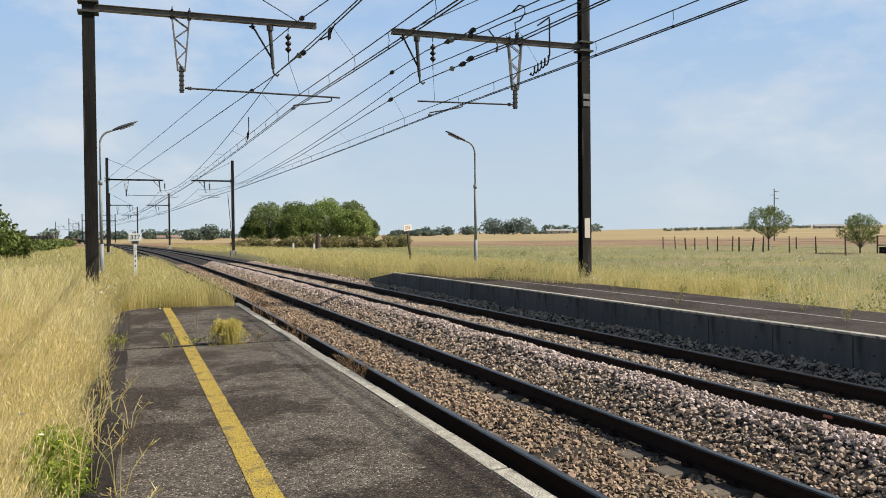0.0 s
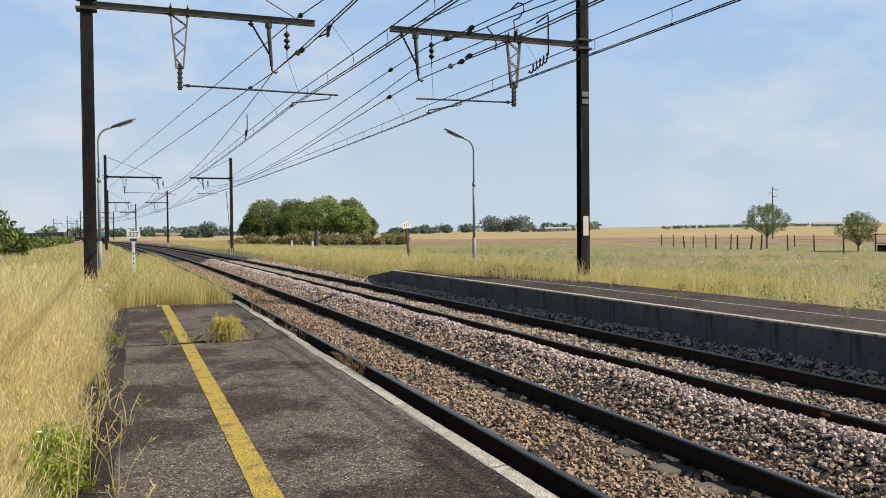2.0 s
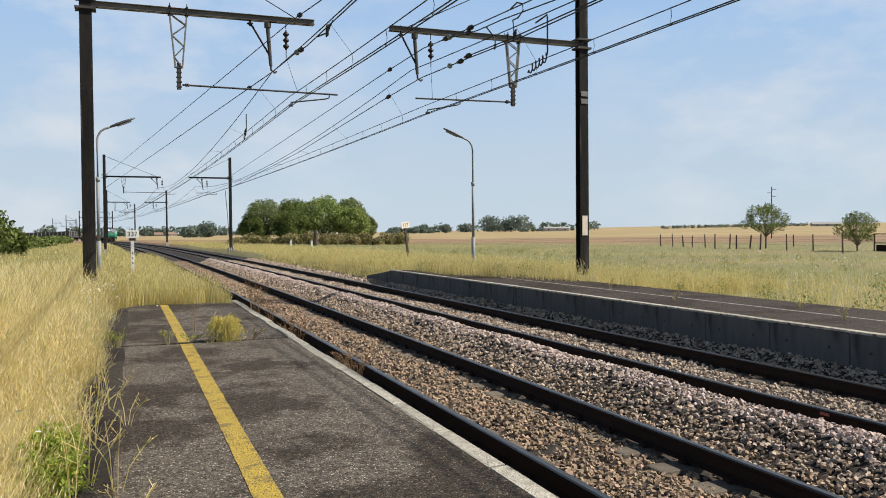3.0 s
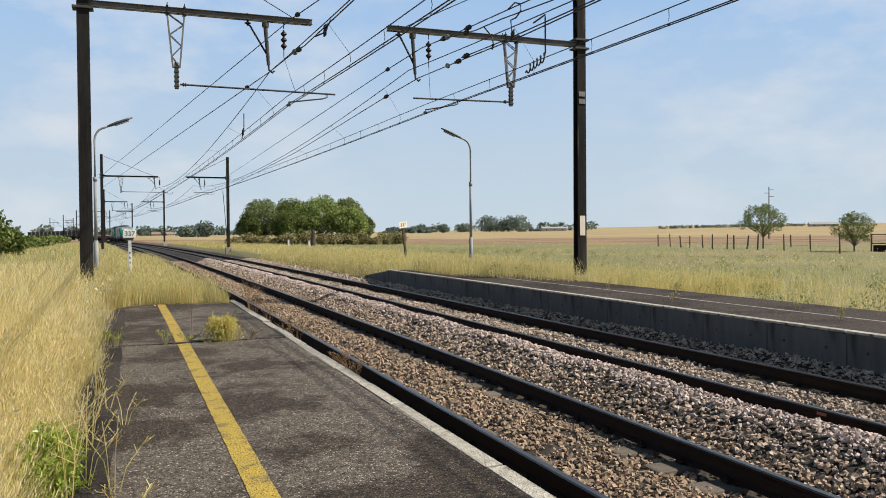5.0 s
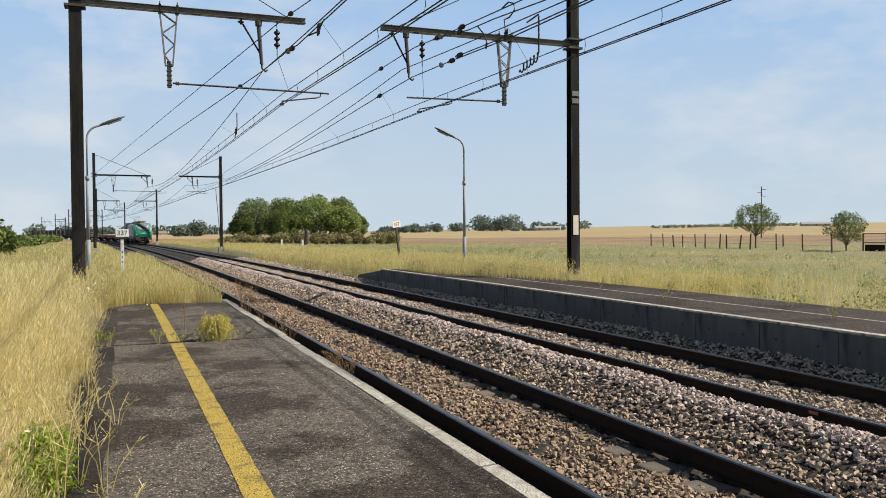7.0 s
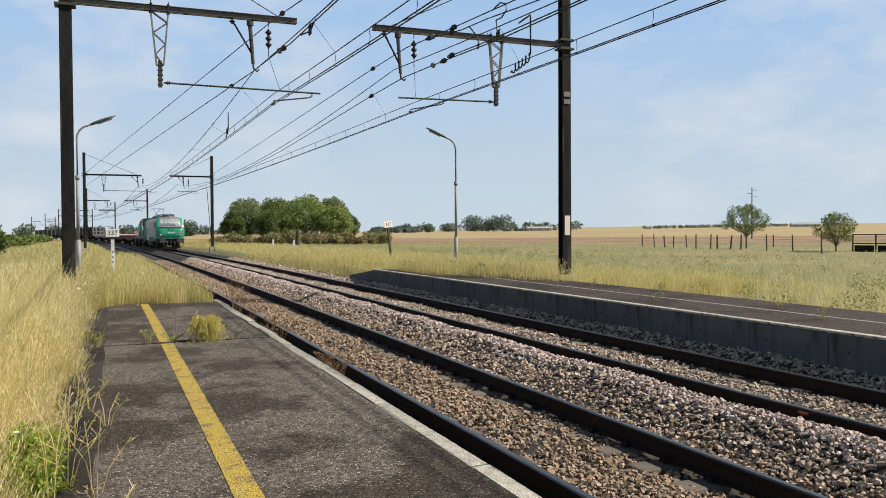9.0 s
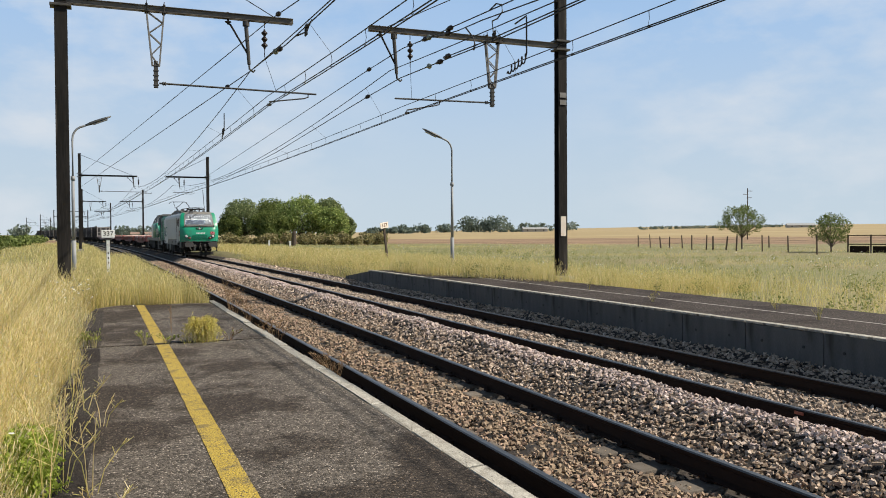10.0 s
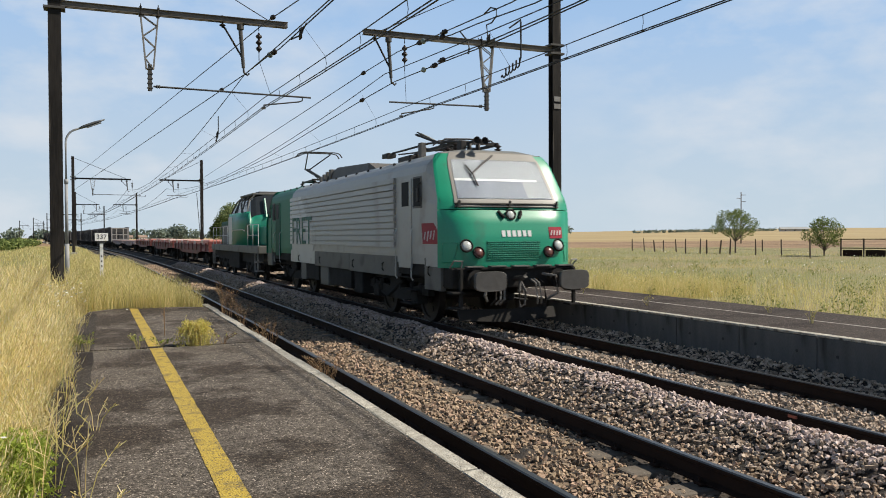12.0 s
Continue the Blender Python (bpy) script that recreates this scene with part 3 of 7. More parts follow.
def build_platform_near():
    pf = thing("platform_near", Matrix(), "near station platform of dark worn asphalt with a pale stone edge", "platform", kind="structure")
    rnd = random.Random(3)
    left = lambda y: -0.42 + 0.05 * math.sin(y * 1.3)
    ys = [-8 + 0.8 * i for i in range(25)]
    a = [(left(y), y) for y in ys if y < 11.7] + [(left(11.7), 11.72), (0.1, 11.76), (0.45, 11.71), (0.8, 11.78), (1.2, 11.73), (1.7, 11.79)]
    b = [(bend(2.09, y), y) for y in (11.80, 8, 4, 0, -8)]
    asphalt_slab("asphalt_surface", a + b, P1, pf, M_ASPHALT)
    far = [(-0.42, 11.96), (-0.46, 14.0), (-0.43, 16.5), (-0.30, 18.1), (0.1, 18.7), (0.8, P1_END), (1.5, 18.6), (bend(2.09, 18.5), 18.4), (bend(2.09, 11.97), 11.97), (1.5, 11.93), (0.9, 11.98), (0.3, 11.94)]
    asphalt_slab("asphalt_surface", far, P1 - 0.012, pf, M_ASPHALT)
    # painted shadow of an overhead wire, a dark strip along the outer side
    for y0, y1, dz in ((-8, 11.66, 0.004), (12.05, 17.6, -0.008)):
        bm = bmesh.new()
        row = [[bm.verts.new((x + 0.012 * math.sin(y * 3.1), y, P1 + dz)) for x in (-0.33, -0.14)] for y in np.linspace(y0, y1, 24)]
        for p, q in zip(row, row[1:]):
            bm.faces.new((p[0], p[1], q[1], q[0]))
        part("wire_shadow_strip", bm, M_WIRE_SHADE, pf, "dark asphalt strip painted as the shadow of an overhead wire")
    # yellow line in two runs
    for y0, y1, dz in ((-8, 11.70, 0.0), (11.98, 18.6, -0.012)):
        bm = bmesh.new()
        n = 160
        row = []
        for i in range(n + 1):
            y = y0 + (y1 - y0) * i / n
            c = 0.70 - K * y * y / 2 - 0.004 * max(y - 3, 0)
            w = 0.080 + rnd.uniform(-0.003, 0.003)
            row.append([bm.verts.new((c + s * w, y, P1 + dz + z)) for s, z in ((-1, 0.004), (1, 0.004))])
        for p, q in zip(row, row[1:]):
            bm.faces.new((p[0], p[1], q[1], q[0]))
        bmesh.ops.recalc_face_normals(bm, faces=bm.faces[:])
        part("yellow_line", bm, M_YELLOW, pf, "worn yellow safety line")
    # edge stones with open joints
    y = -7.6
    while y < P1_END:
        ln = min(1.03, P1_END - y + 0.3)
        bm = bmesh.new()
        box(bm, (0.0, 0.008, -0.16), (0.13 + rnd.uniform(-0.008, 0.006), ln - 0.008, 0.006 + rnd.uniform(-0.006, 0.006)), 0.012)
        for v in bm.verts:
            v.co += Vector((rnd.uniform(-0.006, 0.006), rnd.uniform(-0.007, 0.007), rnd.uniform(-0.005, 0.003)))
        ob = part("edge_stone", bm, M_STONE, pf)
        ob.matrix_basis = along(2.092, y, P1)
        y += 1.03
    bm = bmesh.new()
    box(bm, (0.02, -8, -0.95), (0.11, P1_END, P1 - 0.16))
    for v in bm.verts:
        v.co.x += bend(2.09, v.co.y)
    part("edge_wall", bm, M_CONCRETE, pf, "shaded concrete wall under the edge")
    return pf


def build_platform_far():
    pf = thing("platform_far", Matrix(), "far station platform with a concrete panel wall and brown asphalt", "platform", kind="structure")
    e = 1.64
    y0, y1 = -8.0, 29.0
    front = [(bend(X2 + e + 0.16, y), y) for y in (y0, 0, 8, 16, 24, y1)]
    back = [(bend(X2 + e + 2.75, y), y) for y in (y1, 22, 15, 8, 0, y0)]
    asphalt_slab("asphalt_surface", front + back, P2 - 0.004, pf, M_ASPHALT2)
    # end ramp
    bm = bmesh.new()
    pts = []
    for y, z in ((y1, P2), (32.6, 0.12)):
        for dx in (0.0, 2.75):
            pts.append((bend(X2 + e + dx, y), y, z))
    a, b, c, d = [bm.verts.new(p) for p in pts]
    a2, b2, c2, d2 = [bm.verts.new((p[0], p[1], -0.8)) for p in pts]
    for f in ((a, b, d, c), (a, c, c2, a2), (b, b2, d2, d), (c, d, d2, c2), (a, a2, b2, b)):
        bm.faces.new(f)
    bmesh.ops.recalc_face_normals(bm, faces=bm.faces[:])
    part("end_ramp", bm, M_CONCRETE, pf, "sloping concrete end of the platform")
    # white line
    bm = bmesh.new()
    row = []
    for i in range(40):
        y = y0 + (26.0 - y0) * i / 39
        row.append([bm.verts.new((bend(X2 + e + 1.42 + s * 0.037, y), y, P2 + 0.001)) for s in (-1, 1)])
    for p, q in zip(row, row[1:]):
        bm.faces.new((p[0], p[1], q[1], q[0]))
    part("white_line", bm, M_WHITELINE, pf, "faded white line")
    # wall panels, each with its coping
    n, step = 25, 1.5
    bm = bmesh.new()
    box(bm, (0, 0.008, -0.85), (0.12, step - 0.008, P2 - 0.035), 0.012)
    panel = part("wall_panel", bm, M_CONCRETE, pf)
    panel.matrix_basis = along(X2 + e, y0)
    bm = bmesh.new()
    box(bm, (-0.02, 0.006, P2 - 0.032), (0.13, step - 0.006, P2 + 0.004), 0.010)
    cope = part("coping", bm, M_STONE, pf, "pale coping")
    cope.matrix_basis = along(X2 + e, y0)
    bm = bmesh.new()
    rod(bm, (-0.0015, 0, 0), (0.01, 0, 0), 0.022, sides=10)
    hole = part("drain_hole", bm, M_BLACK, pf)
    hole.matrix_basis = along(X2 + e, y0 + 0.4, 0.2)
    for i in range(1, n):
        y = y0 + step * i
        if y + step > y1 + 0.6:
            break
        share("wall_panel", panel.data, pf, along(X2 + e + rnd2.uniform(-0.008, 0.008), y, rnd2.uniform(-0.006, 0.002)))
        tagged(share("coping", cope.data, pf, along(X2 + e, y)), "pale coping")
        for dy in (0.35, 1.15):
            share("drain_hole", hole.data, pf, along(X2 + e - 0.009, y + dy, 0.22))
    return pf


rnd2 = random.Random(8)
build_platform_near()
build_platform_far()


# ---- overhead line ----
ROWS = [22, 82, 146, 210, 272, 334, 396]      # masts in pairs, abreast
MESS = 6.22      # height of the hooks that hold the carrying wires


def mast_foot(side, y):
    """Distance of a mast from its own track's axis."""
    if y < 30:
        return -4.80 if side < 0 else 5.45
    return {82: -4.95 if side < 0 else 2.72, 146: -3.5 if side < 0 else 2.2}.get(y, -3.6 if side < 0 else 2.1)


def h_section(bm, z0, z1, w, d, t, m=None, taper=1.0):
    """A rolled H section standing upright."""
    out = [(-w / 2, -d / 2), (w / 2, -d / 2), (w / 2, -d / 2 + t), (t * 0.4, -d / 2 + t), (t * 0.4, d / 2 - t), (w / 2, d / 2 - t), (w / 2, d / 2), (-w / 2, d / 2),
           (-w / 2, d / 2 - t), (-t * 0.4, d / 2 - t), (-t * 0.4, -d / 2 + t), (-w / 2, -d / 2 + t)]
    loft(bm, [[(x, y, z0) for x, y in out], [(x * taper, y * taper, z1) for x, y in out]])
    bmesh.ops.recalc_face_normals(bm, faces=bm.faces[:])
    return bm


def insulator_profile(n, r, pitch):
    p = [(0.02, 0.0)]
    for i in range(n):
        z = 0.03 + i * pitch
        p += [(0.03, z), (r, z + pitch * 0.35), (r * 0.9, z + pitch * 0.55), (0.03, z + pitch * 0.8)]
    return p + [(0.02, 0.04 + n * pitch)]


def build_mast(side, y, tall=False):
    """A mast with its arm, drop frame, steady arm and insulated hanger. The arm reaches towards the tracks."""
    near = y < 30
    axis = X1 if side < 0 else X2
    foot = mast_foot(side, y)
    s = -side                          # the arm points this way along x
    base = thing("catenary_mast", along(axis + foot, y), "dark weathered steel overhead line mast with a bracket arm", "catenary mast", "overhead line masts")
    top = 9.3 if not near else 10.5
    bm = bmesh.new()
    h_section(bm, -0.5, top, 0.30 if near else 0.27, 0.28, 0.028, taper=0.92)
    part("post", bm, M_MAST, base, "dark rusty H-section steel post")
    bm = bmesh.new()
    box(bm, (-0.30, -0.30, -0.7), (0.30, 0.30, 0.53 if near else 0.55), 0.04)
    part("footing", bm, M_STONE, base, "pale concrete footing")
    reach = {(-1, 22): 5.67, (1, 22): 6.13, (-1, 82): 4.95, (1, 82): 3.85}.get((side, y), 3.6)
    za = 7.56 if near else 7.3
    # arm: two channels back to back with bolted packing pieces
    bm = bmesh.new()
    for dy in (-1, 1):
        for z0, z1, y0, y1 in ((-0.07, 0.07, 0.035, 0.047), (0.058, 0.07, 0.047, 0.10), (-0.07, -0.058, 0.047, 0.10)):
            box(bm, (min(0, s * reach), min(dy * y0, dy * y1), za + z0), (max(0, s * reach), max(dy * y0, dy * y1), za + z1))
    n = int(reach / 0.9)
    for i in range(n + 1):
        x = s * (0.25 + (reach - 0.4) * i / n)
        box(bm, (x - 0.04, -0.034, za - 0.06), (x + 0.04, 0.034, za + 0.06))
    part("arm", bm, M_MAST if not near else M_ARM, base, "horizontal twin-channel bracket arm")
    bm = bmesh.new()
    for dz in (-0.13, 0.13):
        box(bm, (-0.24, -0.19, za + dz - 0.03), (0.24, 0.19, za + dz + 0.03), 0.008)
    part("clamp", bm, M_GALV, base)
    bm = bmesh.new()
    tube(bm, [(0, 0, top - 0.1), (s * reach * 0.91, 0, za + 0.09)], 0.013 if near else 0.018, 5)
    part("tie_rod", bm, M_WIRE, base)
    # drop frame: a narrow triangle of angle bars holding the steady tube
    xd = s * {(-1, 22): 2.17, (1, 22): 2.33, (-1, 82): 1.65, (1, 82): 1.35}.get((side, y), 1.25)
    zb = 5.58 if near else 5.75
    if near or side < 0:
        bm = bmesh.new()
        mid = zb + 0.55
        a0, a1 = Vector((xd - 0.21, 0, za - 0.07)), Vector((xd + 0.21, 0, za - 0.07))
        b0, b1 = Vector((xd - 0.085, 0, mid)), Vector((xd + 0.085, 0, mid))
        for dy in (-0.05, 0.05):
            o = Vector((0, dy, 0))
            bar(bm, a0 + o, b0 + o, 0.035, 0.035)
            bar(bm, a1 + o, b1 + o, 0.035, 0.035)
            k = 5
            for i in range(k):
                f, g = i / k, (i + 1) / k
                p, q = (a0, b0), (a1, b1)
                if i % 2:
                    p, q = q, p
                bar(bm, p[0].lerp(p[1], f) + o, q[0].lerp(q[1], g) + o, 0.022, 0.022)
        part("drop_frame", bm, M_LATTICE, base, "triangulated lattice drop frame")
        bm = bmesh.new()
        box(bm, (xd - 0.05, -0.05, zb), (xd + 0.05, 0.05, mid + 0.12), 0.01)
        for i in range(5):
            box(bm, (xd - 0.065, -0.06, zb + 0.06 + i * 0.12), (xd + 0.065, 0.06, zb + 0.085 + i * 0.12))
        part("drop_post", bm, M_GALV, base)
        if near:
            for dx in (-0.21, 0.21):
                bm = bmesh.new()
                for dy in (-0.11, 0.11):
                    rod(bm, (xd + dx, dy, za - 0.12), (xd + dx, dy, za + 0.17), 0.013, sides=6)
                box(bm, (xd + dx - 0.04, -0.13, za - 0.10), (xd + dx + 0.04, 0.13, za - 0.075))
                box(bm, (xd + dx - 0.03, -0.13, za + 0.075), (xd + dx + 0.03, 0.13, za + 0.10))
                part("u_bolt", bm, M_MAST, base, "bolted clamp over the arm")
    # steady tube and registration arm at the contact wire
    xw = s * (abs(foot)) + (0.1 if side < 0 else 0.28)      # contact wire abreast of the mast
    bm = bmesh.new()
    xe = {(-1, 22): 6.30, (1, 22): -5.38}.get((side, y), xw + s * 0.75)
    z1 = zb + 0.12
    rod(bm, (xd + s * 0.08, 0, z1), (xe, 0, z1 - 0.04), 0.024, sides=8)
    lathe(bm, insulator_profile(2, 0.055, 0.05), Matrix.Translation((xd + s * 0.12, 0, z1)) @ Matrix.Rotation(s * math.pi / 2, 4, "Y"), 10)
    part("steady_tube", bm, M_GALV, base)
    bm = bmesh.new()
    xr = xw + s * 0.12 if side < 0 else xw + 0.15
    wire_z = (5.29 if side < 0 else 5.25) if near else 5.60
    hook = xr + (1.05 if side < 0 else 1.0)
    tube(bm, [(hook, 0, z1 - 0.02), (hook, 0, z1 - 0.13), (hook - 0.1, 0, z1 - 0.17), (xr, 0, wire_z + 0.10), (xr, 0, wire_z + 0.03)], 0.02, 6)
    box(bm, (xr - 0.05, -0.03, wire_z - 0.01), (xr + 0.05, 0.03, wire_z + 0.05))
    part("registration_arm", bm, M_GALV, base)
    # raking insulated hanger for the carrying wire
    xm = s * abs(foot) + (-0.35 if side < 0 else 0.08)
    bm = bmesh.new()
    ztop = za - 0.10
    rod(bm, (xm - 0.02, 0, ztop), (xm - 0.02, 0, ztop - 0.12), 0.09, sides=12)
    rod(bm, (xm - 0.02, 0, ztop - 0.12), (xm + 0.05, 0, MESS + 0.12), 0.055, 0.045, sides=10)
    tube(bm, [(xm + 0.05, 0, MESS + 0.14), (xm + 0.06, 0, MESS), (xm + 0.16, 0, MESS - 0.07), (xm + 0.20, 0, MESS - 0.02)], 0.028, 6)
    part("hanger", bm, M_GALV, base)
    bm = bmesh.new()
    xk = xm + (-0.48 if side < 0 else -0.44)
    tube(bm, [(xk, 0, za + 0.10), (xk, 0, za - 0.18), (xk + 0.06, 0, za - 0.22), (xm, 0, MESS + 0.42)], 0.026, 6)
    lathe(bm, insulator_profile(1, 0.085, 0.09), Matrix.Translation((xk, 0, za - 0.22)), 10)
    part("strut", bm, M_MAST, base)
    bm = bmesh.new()
    xi = xm + 0.46
    rod(bm, (xi, 0, za - 0.05), (xi, 0, za - 0.22), 0.012, sides=6)
    lathe(bm, insulator_profile(3, 0.085, 0.16), Matrix.Translation((xi, 0, za - 0.78)), 12)
    rod(bm, (xi, 0, za - 0.78), (xi, 0, za - 1.0), 0.012, sides=6)
    rod(bm, (xi, 0, za - 1.0), (xw + 0.3, 0, z1), 0.006, sides=5)
    part("insulator_string", bm, M_INSUL, base, "string of dark insulator discs")
    if near and side > 0:
        bm = bmesh.new()
        box(bm, (-0.09, -0.155, 1.75), (0.09, -0.148, 2.35))
        part("plate", bm, M_SIGNOLD, base, "small faded notice plate")
        bm = bmesh.new()
        for i in range(2):
            box(bm, (-0.11, -0.156, 5.75 + i * 0.22), (0.11, -0.150, 5.90 + i * 0.22))
        part("band", bm, M_LATTICE, base, "faded painted band")
    if y == 82 and side > 0:
        bm = bmesh.new()
        rod(bm, (-0.2, 2.0, 6.2), (-0.55, -3.6, 0.2), 0.03, sides=6)
        rod(bm, (-0.1, 0.1, 6.4), (-0.25, -2.9, 0.2), 0.03, sides=6)
        part("guy_rod", bm, M_MAST, base)
    return base


for row in ROWS:
    for sd in (-1, 1):
        build_mast(sd, row)


def sag_line(a, b, drop, n=14):
    a, b = Vector(a), Vector(b)
    return [a.lerp(b, i / n) - Vector((0, 0, 4 * drop * (i / n) * (1 - i / n))) for i in range(n + 1)]


def build_wires(x0, contact, carrier, sags):
    """The wires of one track: two contact wires, an auxiliary wire on short loops, a sagging carrying wire and its droppers.
    contact and carrier give the sideways offset and the height at the first three supports."""
    line = thing("overhead_wires", Matrix(), "dark copper contact and carrying wires of one track", "overhead wires", "overhead wires")
    ys = [-42] + ROWS
    drop = bmesh.new()

    def node(rows, i, o=0.0, up=0.0):
        off, z = rows[min(i, 2)]
        if i > 2:
            off = off + (-0.2 if i % 2 else 0.0)
        return (bend(x0 + off + o, ys[i]), ys[i], z + up)

    def strung(name, pts, r):
        part(name, tube(bmesh.new(), pts, r, 5), M_WIRE, line)

    for i in range(len(ys) - 1):
        low, high = sags[min(i, 1)]
        for o in (-0.035, 0.035):
            strung("contact_wire", sag_line(node(contact, i, o), node(contact, i + 1, o), low, 20), 0.011 if i < 2 else 0.018)
        aux = sag_line(node(contact, i, 0, 0.25), node(contact, i + 1, 0, 0.25), low, 28)
        strung("auxiliary_wire", aux, 0.010 if i < 2 else 0.015)
        mess = sag_line(node(carrier, i), node(carrier, i + 1), high, 28)
        strung("carrying_wire", mess, 0.012 if i < 2 else 0.016)
        if i < 3:
            for k in range(1, 28):
                p = aux[k]
                c = Vector((p.x, p.y, p.z - 0.25))
                tube(drop, [p + Vector((0, 0.02, 0.01)), p + Vector((0.03, 0.05, -0.12)), c + Vector((0, 0.05, 0)), c + Vector((0, -0.02, 0))], 0.006, 4)
                if k % 3 == 1:
                    tube(drop, [mess[k], p], 0.004, 4)
    tagged(part("dropper", drop, M_WIRE, line), kind="stuff")
    return line


build_wires(X1, ((0.10, 4.95), (0.18, 5.29), (0.21, 5.61)), ((-0.27, 6.2), (-0.27, 6.17), (-0.33, 6.35)), ((0.62, 0.90), (0.19, 0.95)))
build_wires(X2, ((0.30, 4.90), (0.43, 5.25), (0.29, 5.62)), ((-0.05, 6.2), (-0.05, 6.44), (-0.5, 6.5)), ((0.25, 0.95), (0.12, 1.06)))


def anchored_wire(pts, label, beads):
    """A wire led away to its anchor, with insulators strung in it at given fractions of its runs."""
    w = thing("anchor_wire", Matrix(), label, "overhead wires", "anchored wires")
    bm = bmesh.new()
    tube(bm, [Vector(p) for p in pts], 0.013, 6)
    part("wire", bm, M_WIRE, w)
    for i, f, glass in beads:
        a, b = Vector(pts[i]), Vector(pts[i + 1])
        c, q = a.lerp(b, f), (b - a).to_track_quat("Z", "Y").to_matrix().to_4x4()
        bm = bmesh.new()
        if glass:
            lathe(bm, [(0.02, -0.16), (0.03, -0.1), (0.055, -0.06), (0.07, -0.02), (0.04, 0.03), (0.03, 0.12), (0.02, 0.16)], Matrix.Translation(c) @ q, 14)
        else:
            lathe(bm, [(0.015, -0.22), (0.035, -0.16), (0.062, -0.1), (0.035, -0.05), (0.062, 0.0), (0.035, 0.06), (0.035, 0.16), (0.015, 0.22)], Matrix.Translation(c) @ q, 12)
        part("insulator", bm, M_GLASSINS if glass else M_INSUL, w, "pale glass insulator" if glass else "dark insulator", smooth=True)
    return w


r2x = bend(X2 + 2.72, 82)
l2x = bend(X1 - 4.95, 82)
anchored_wire([(7.46, -30, 5.6), (7.46, 14.46, 6.47), (7.42, 19.15, 6.74), (7.40, 21.07, 6.87), (7.43, 24.3, 6.90), (r2x + 0.1, 82, 7.55)], "carrying wire led off to a far mast", [(1, 0.72, False), (2, 0.0, True), (2, 0.14, False), (4, 0.0, False)])
anchored_wire([(7.46, -30, 5.5), (7.42, 11.85, 5.76), (7.40, 15.0, 5.82), (7.38, 18.2, 5.97), (7.35, 21.13, 6.08), (7.32, 24.12, 6.03), (7.14, 37.8, 5.62), (r2x, 82, 6.36)], "contact wire led off to a far mast", [(3, 0.05, False), (3, 0.28, True), (5, 0.0, False)])
anchored_wire([(7.46, -30, 5.6), (7.42, 12.02, 5.81), (7.40, 15.68, 5.91), (7.38, 18.1, 6.02)], "second contact wire ending at an insulator", [(2, 0.9, False)])
anchored_wire([(7.5, -30, 5.6), (7.46, 13.44, 6.20), (7.44, 16.0, 6.42), (7.43, 17.39, 6.50), (7.42, 19.3, 6.74)], "stay wire ending at an insulator", [(3, 0.3, False)])
anchored_wire([(4.0, -30, 5.8), (3.93, 17.43, 6.96), (3.90, 21.1, 7.37), (3.86, 22.3, 7.45), (l2x + 0.2, 82, 7.5)], "carrying wire led off over the bracket arm", [(1, 0.8, False)])
anchored_wire([(3.65, -30, 5.7), (3.61, 13.5, 5.86), (3.58, 17.86, 5.97), (3.57, 19.36, 6.09), (3.54, 22.39, 6.24), (l2x + 0.1, 82, 6.25)], "contact wire led off to a far mast", [(2, 0.75, True), (2, 0.45, False), (4, 0.045, False)])


def jumper(pts, label):
    bm = bmesh.new()
    tube(bm, pts, 0.016, 6)
    tagged(mesh_object("jumper_cable", bm, M_WIRE), label, "cable", "jumper cables")


def coil(c, r, turns, ax, n=12):
    out = []
    for i in range(int(turns * n) + 1):
        a = math.tau * i / n
        out.append(Vector(c) + Vector(ax) * (i / n) + Vector((0.25 * r * math.cos(a), r * math.cos(a), r * math.sin(a))))
    return out


jumper([(7.44, 14.5, 5.98), (7.44, 14.02, 6.02), (7.46, 14.05, 5.99), (7.55, 14.22, 5.36)] + coil((7.56, 14.25, 5.28), 0.08, 5, (0, 0.15, -0.022)) + [(7.56, 15.1, 5.12)], "coiled dark jumper cable between two wires")
jumper([(7.4, 15.55, 6.52), (7.4, 15.25, 6.57), (7.4, 15.0, 6.48), (7.4, 14.97, 6.34), (7.4, 15.2, 6.25), (7.4, 15.45, 6.26), (7.4, 15.40, 6.02)] + coil((7.4, 15.3, 5.98), 0.06, 3, (0, 0.05, -0.02)), "hooked dark jumper cable")
jumper([(7.44, 16.9, 6.46), (7.44, 16.5, 6.16), (7.42, 16.35, 5.94)] + coil((7.42, 16.4, 5.92), 0.05, 1, (0, 0.03, 0)), "short dark jumper cable")
jumper([(3.53, 27.86, 5.86), (3.56, 28.1, 5.5)] + coil((3.62, 28.7, 5.38), 0.10, 4, (0.01, 0.16, 0.0)) + [(3.7, 29.8, 5.25)], "coiled dark jumper cable between two wires")
jumper([(3.64, 15.6, 5.98), (3.64, 15.9, 5.92)] + coil((3.64, 16.0, 5.9), 0.10, 4, (0, 0.05, 0.0)) + [(3.62, 16.9, 5.96)], "coiled dark jumper cable at the insulator")


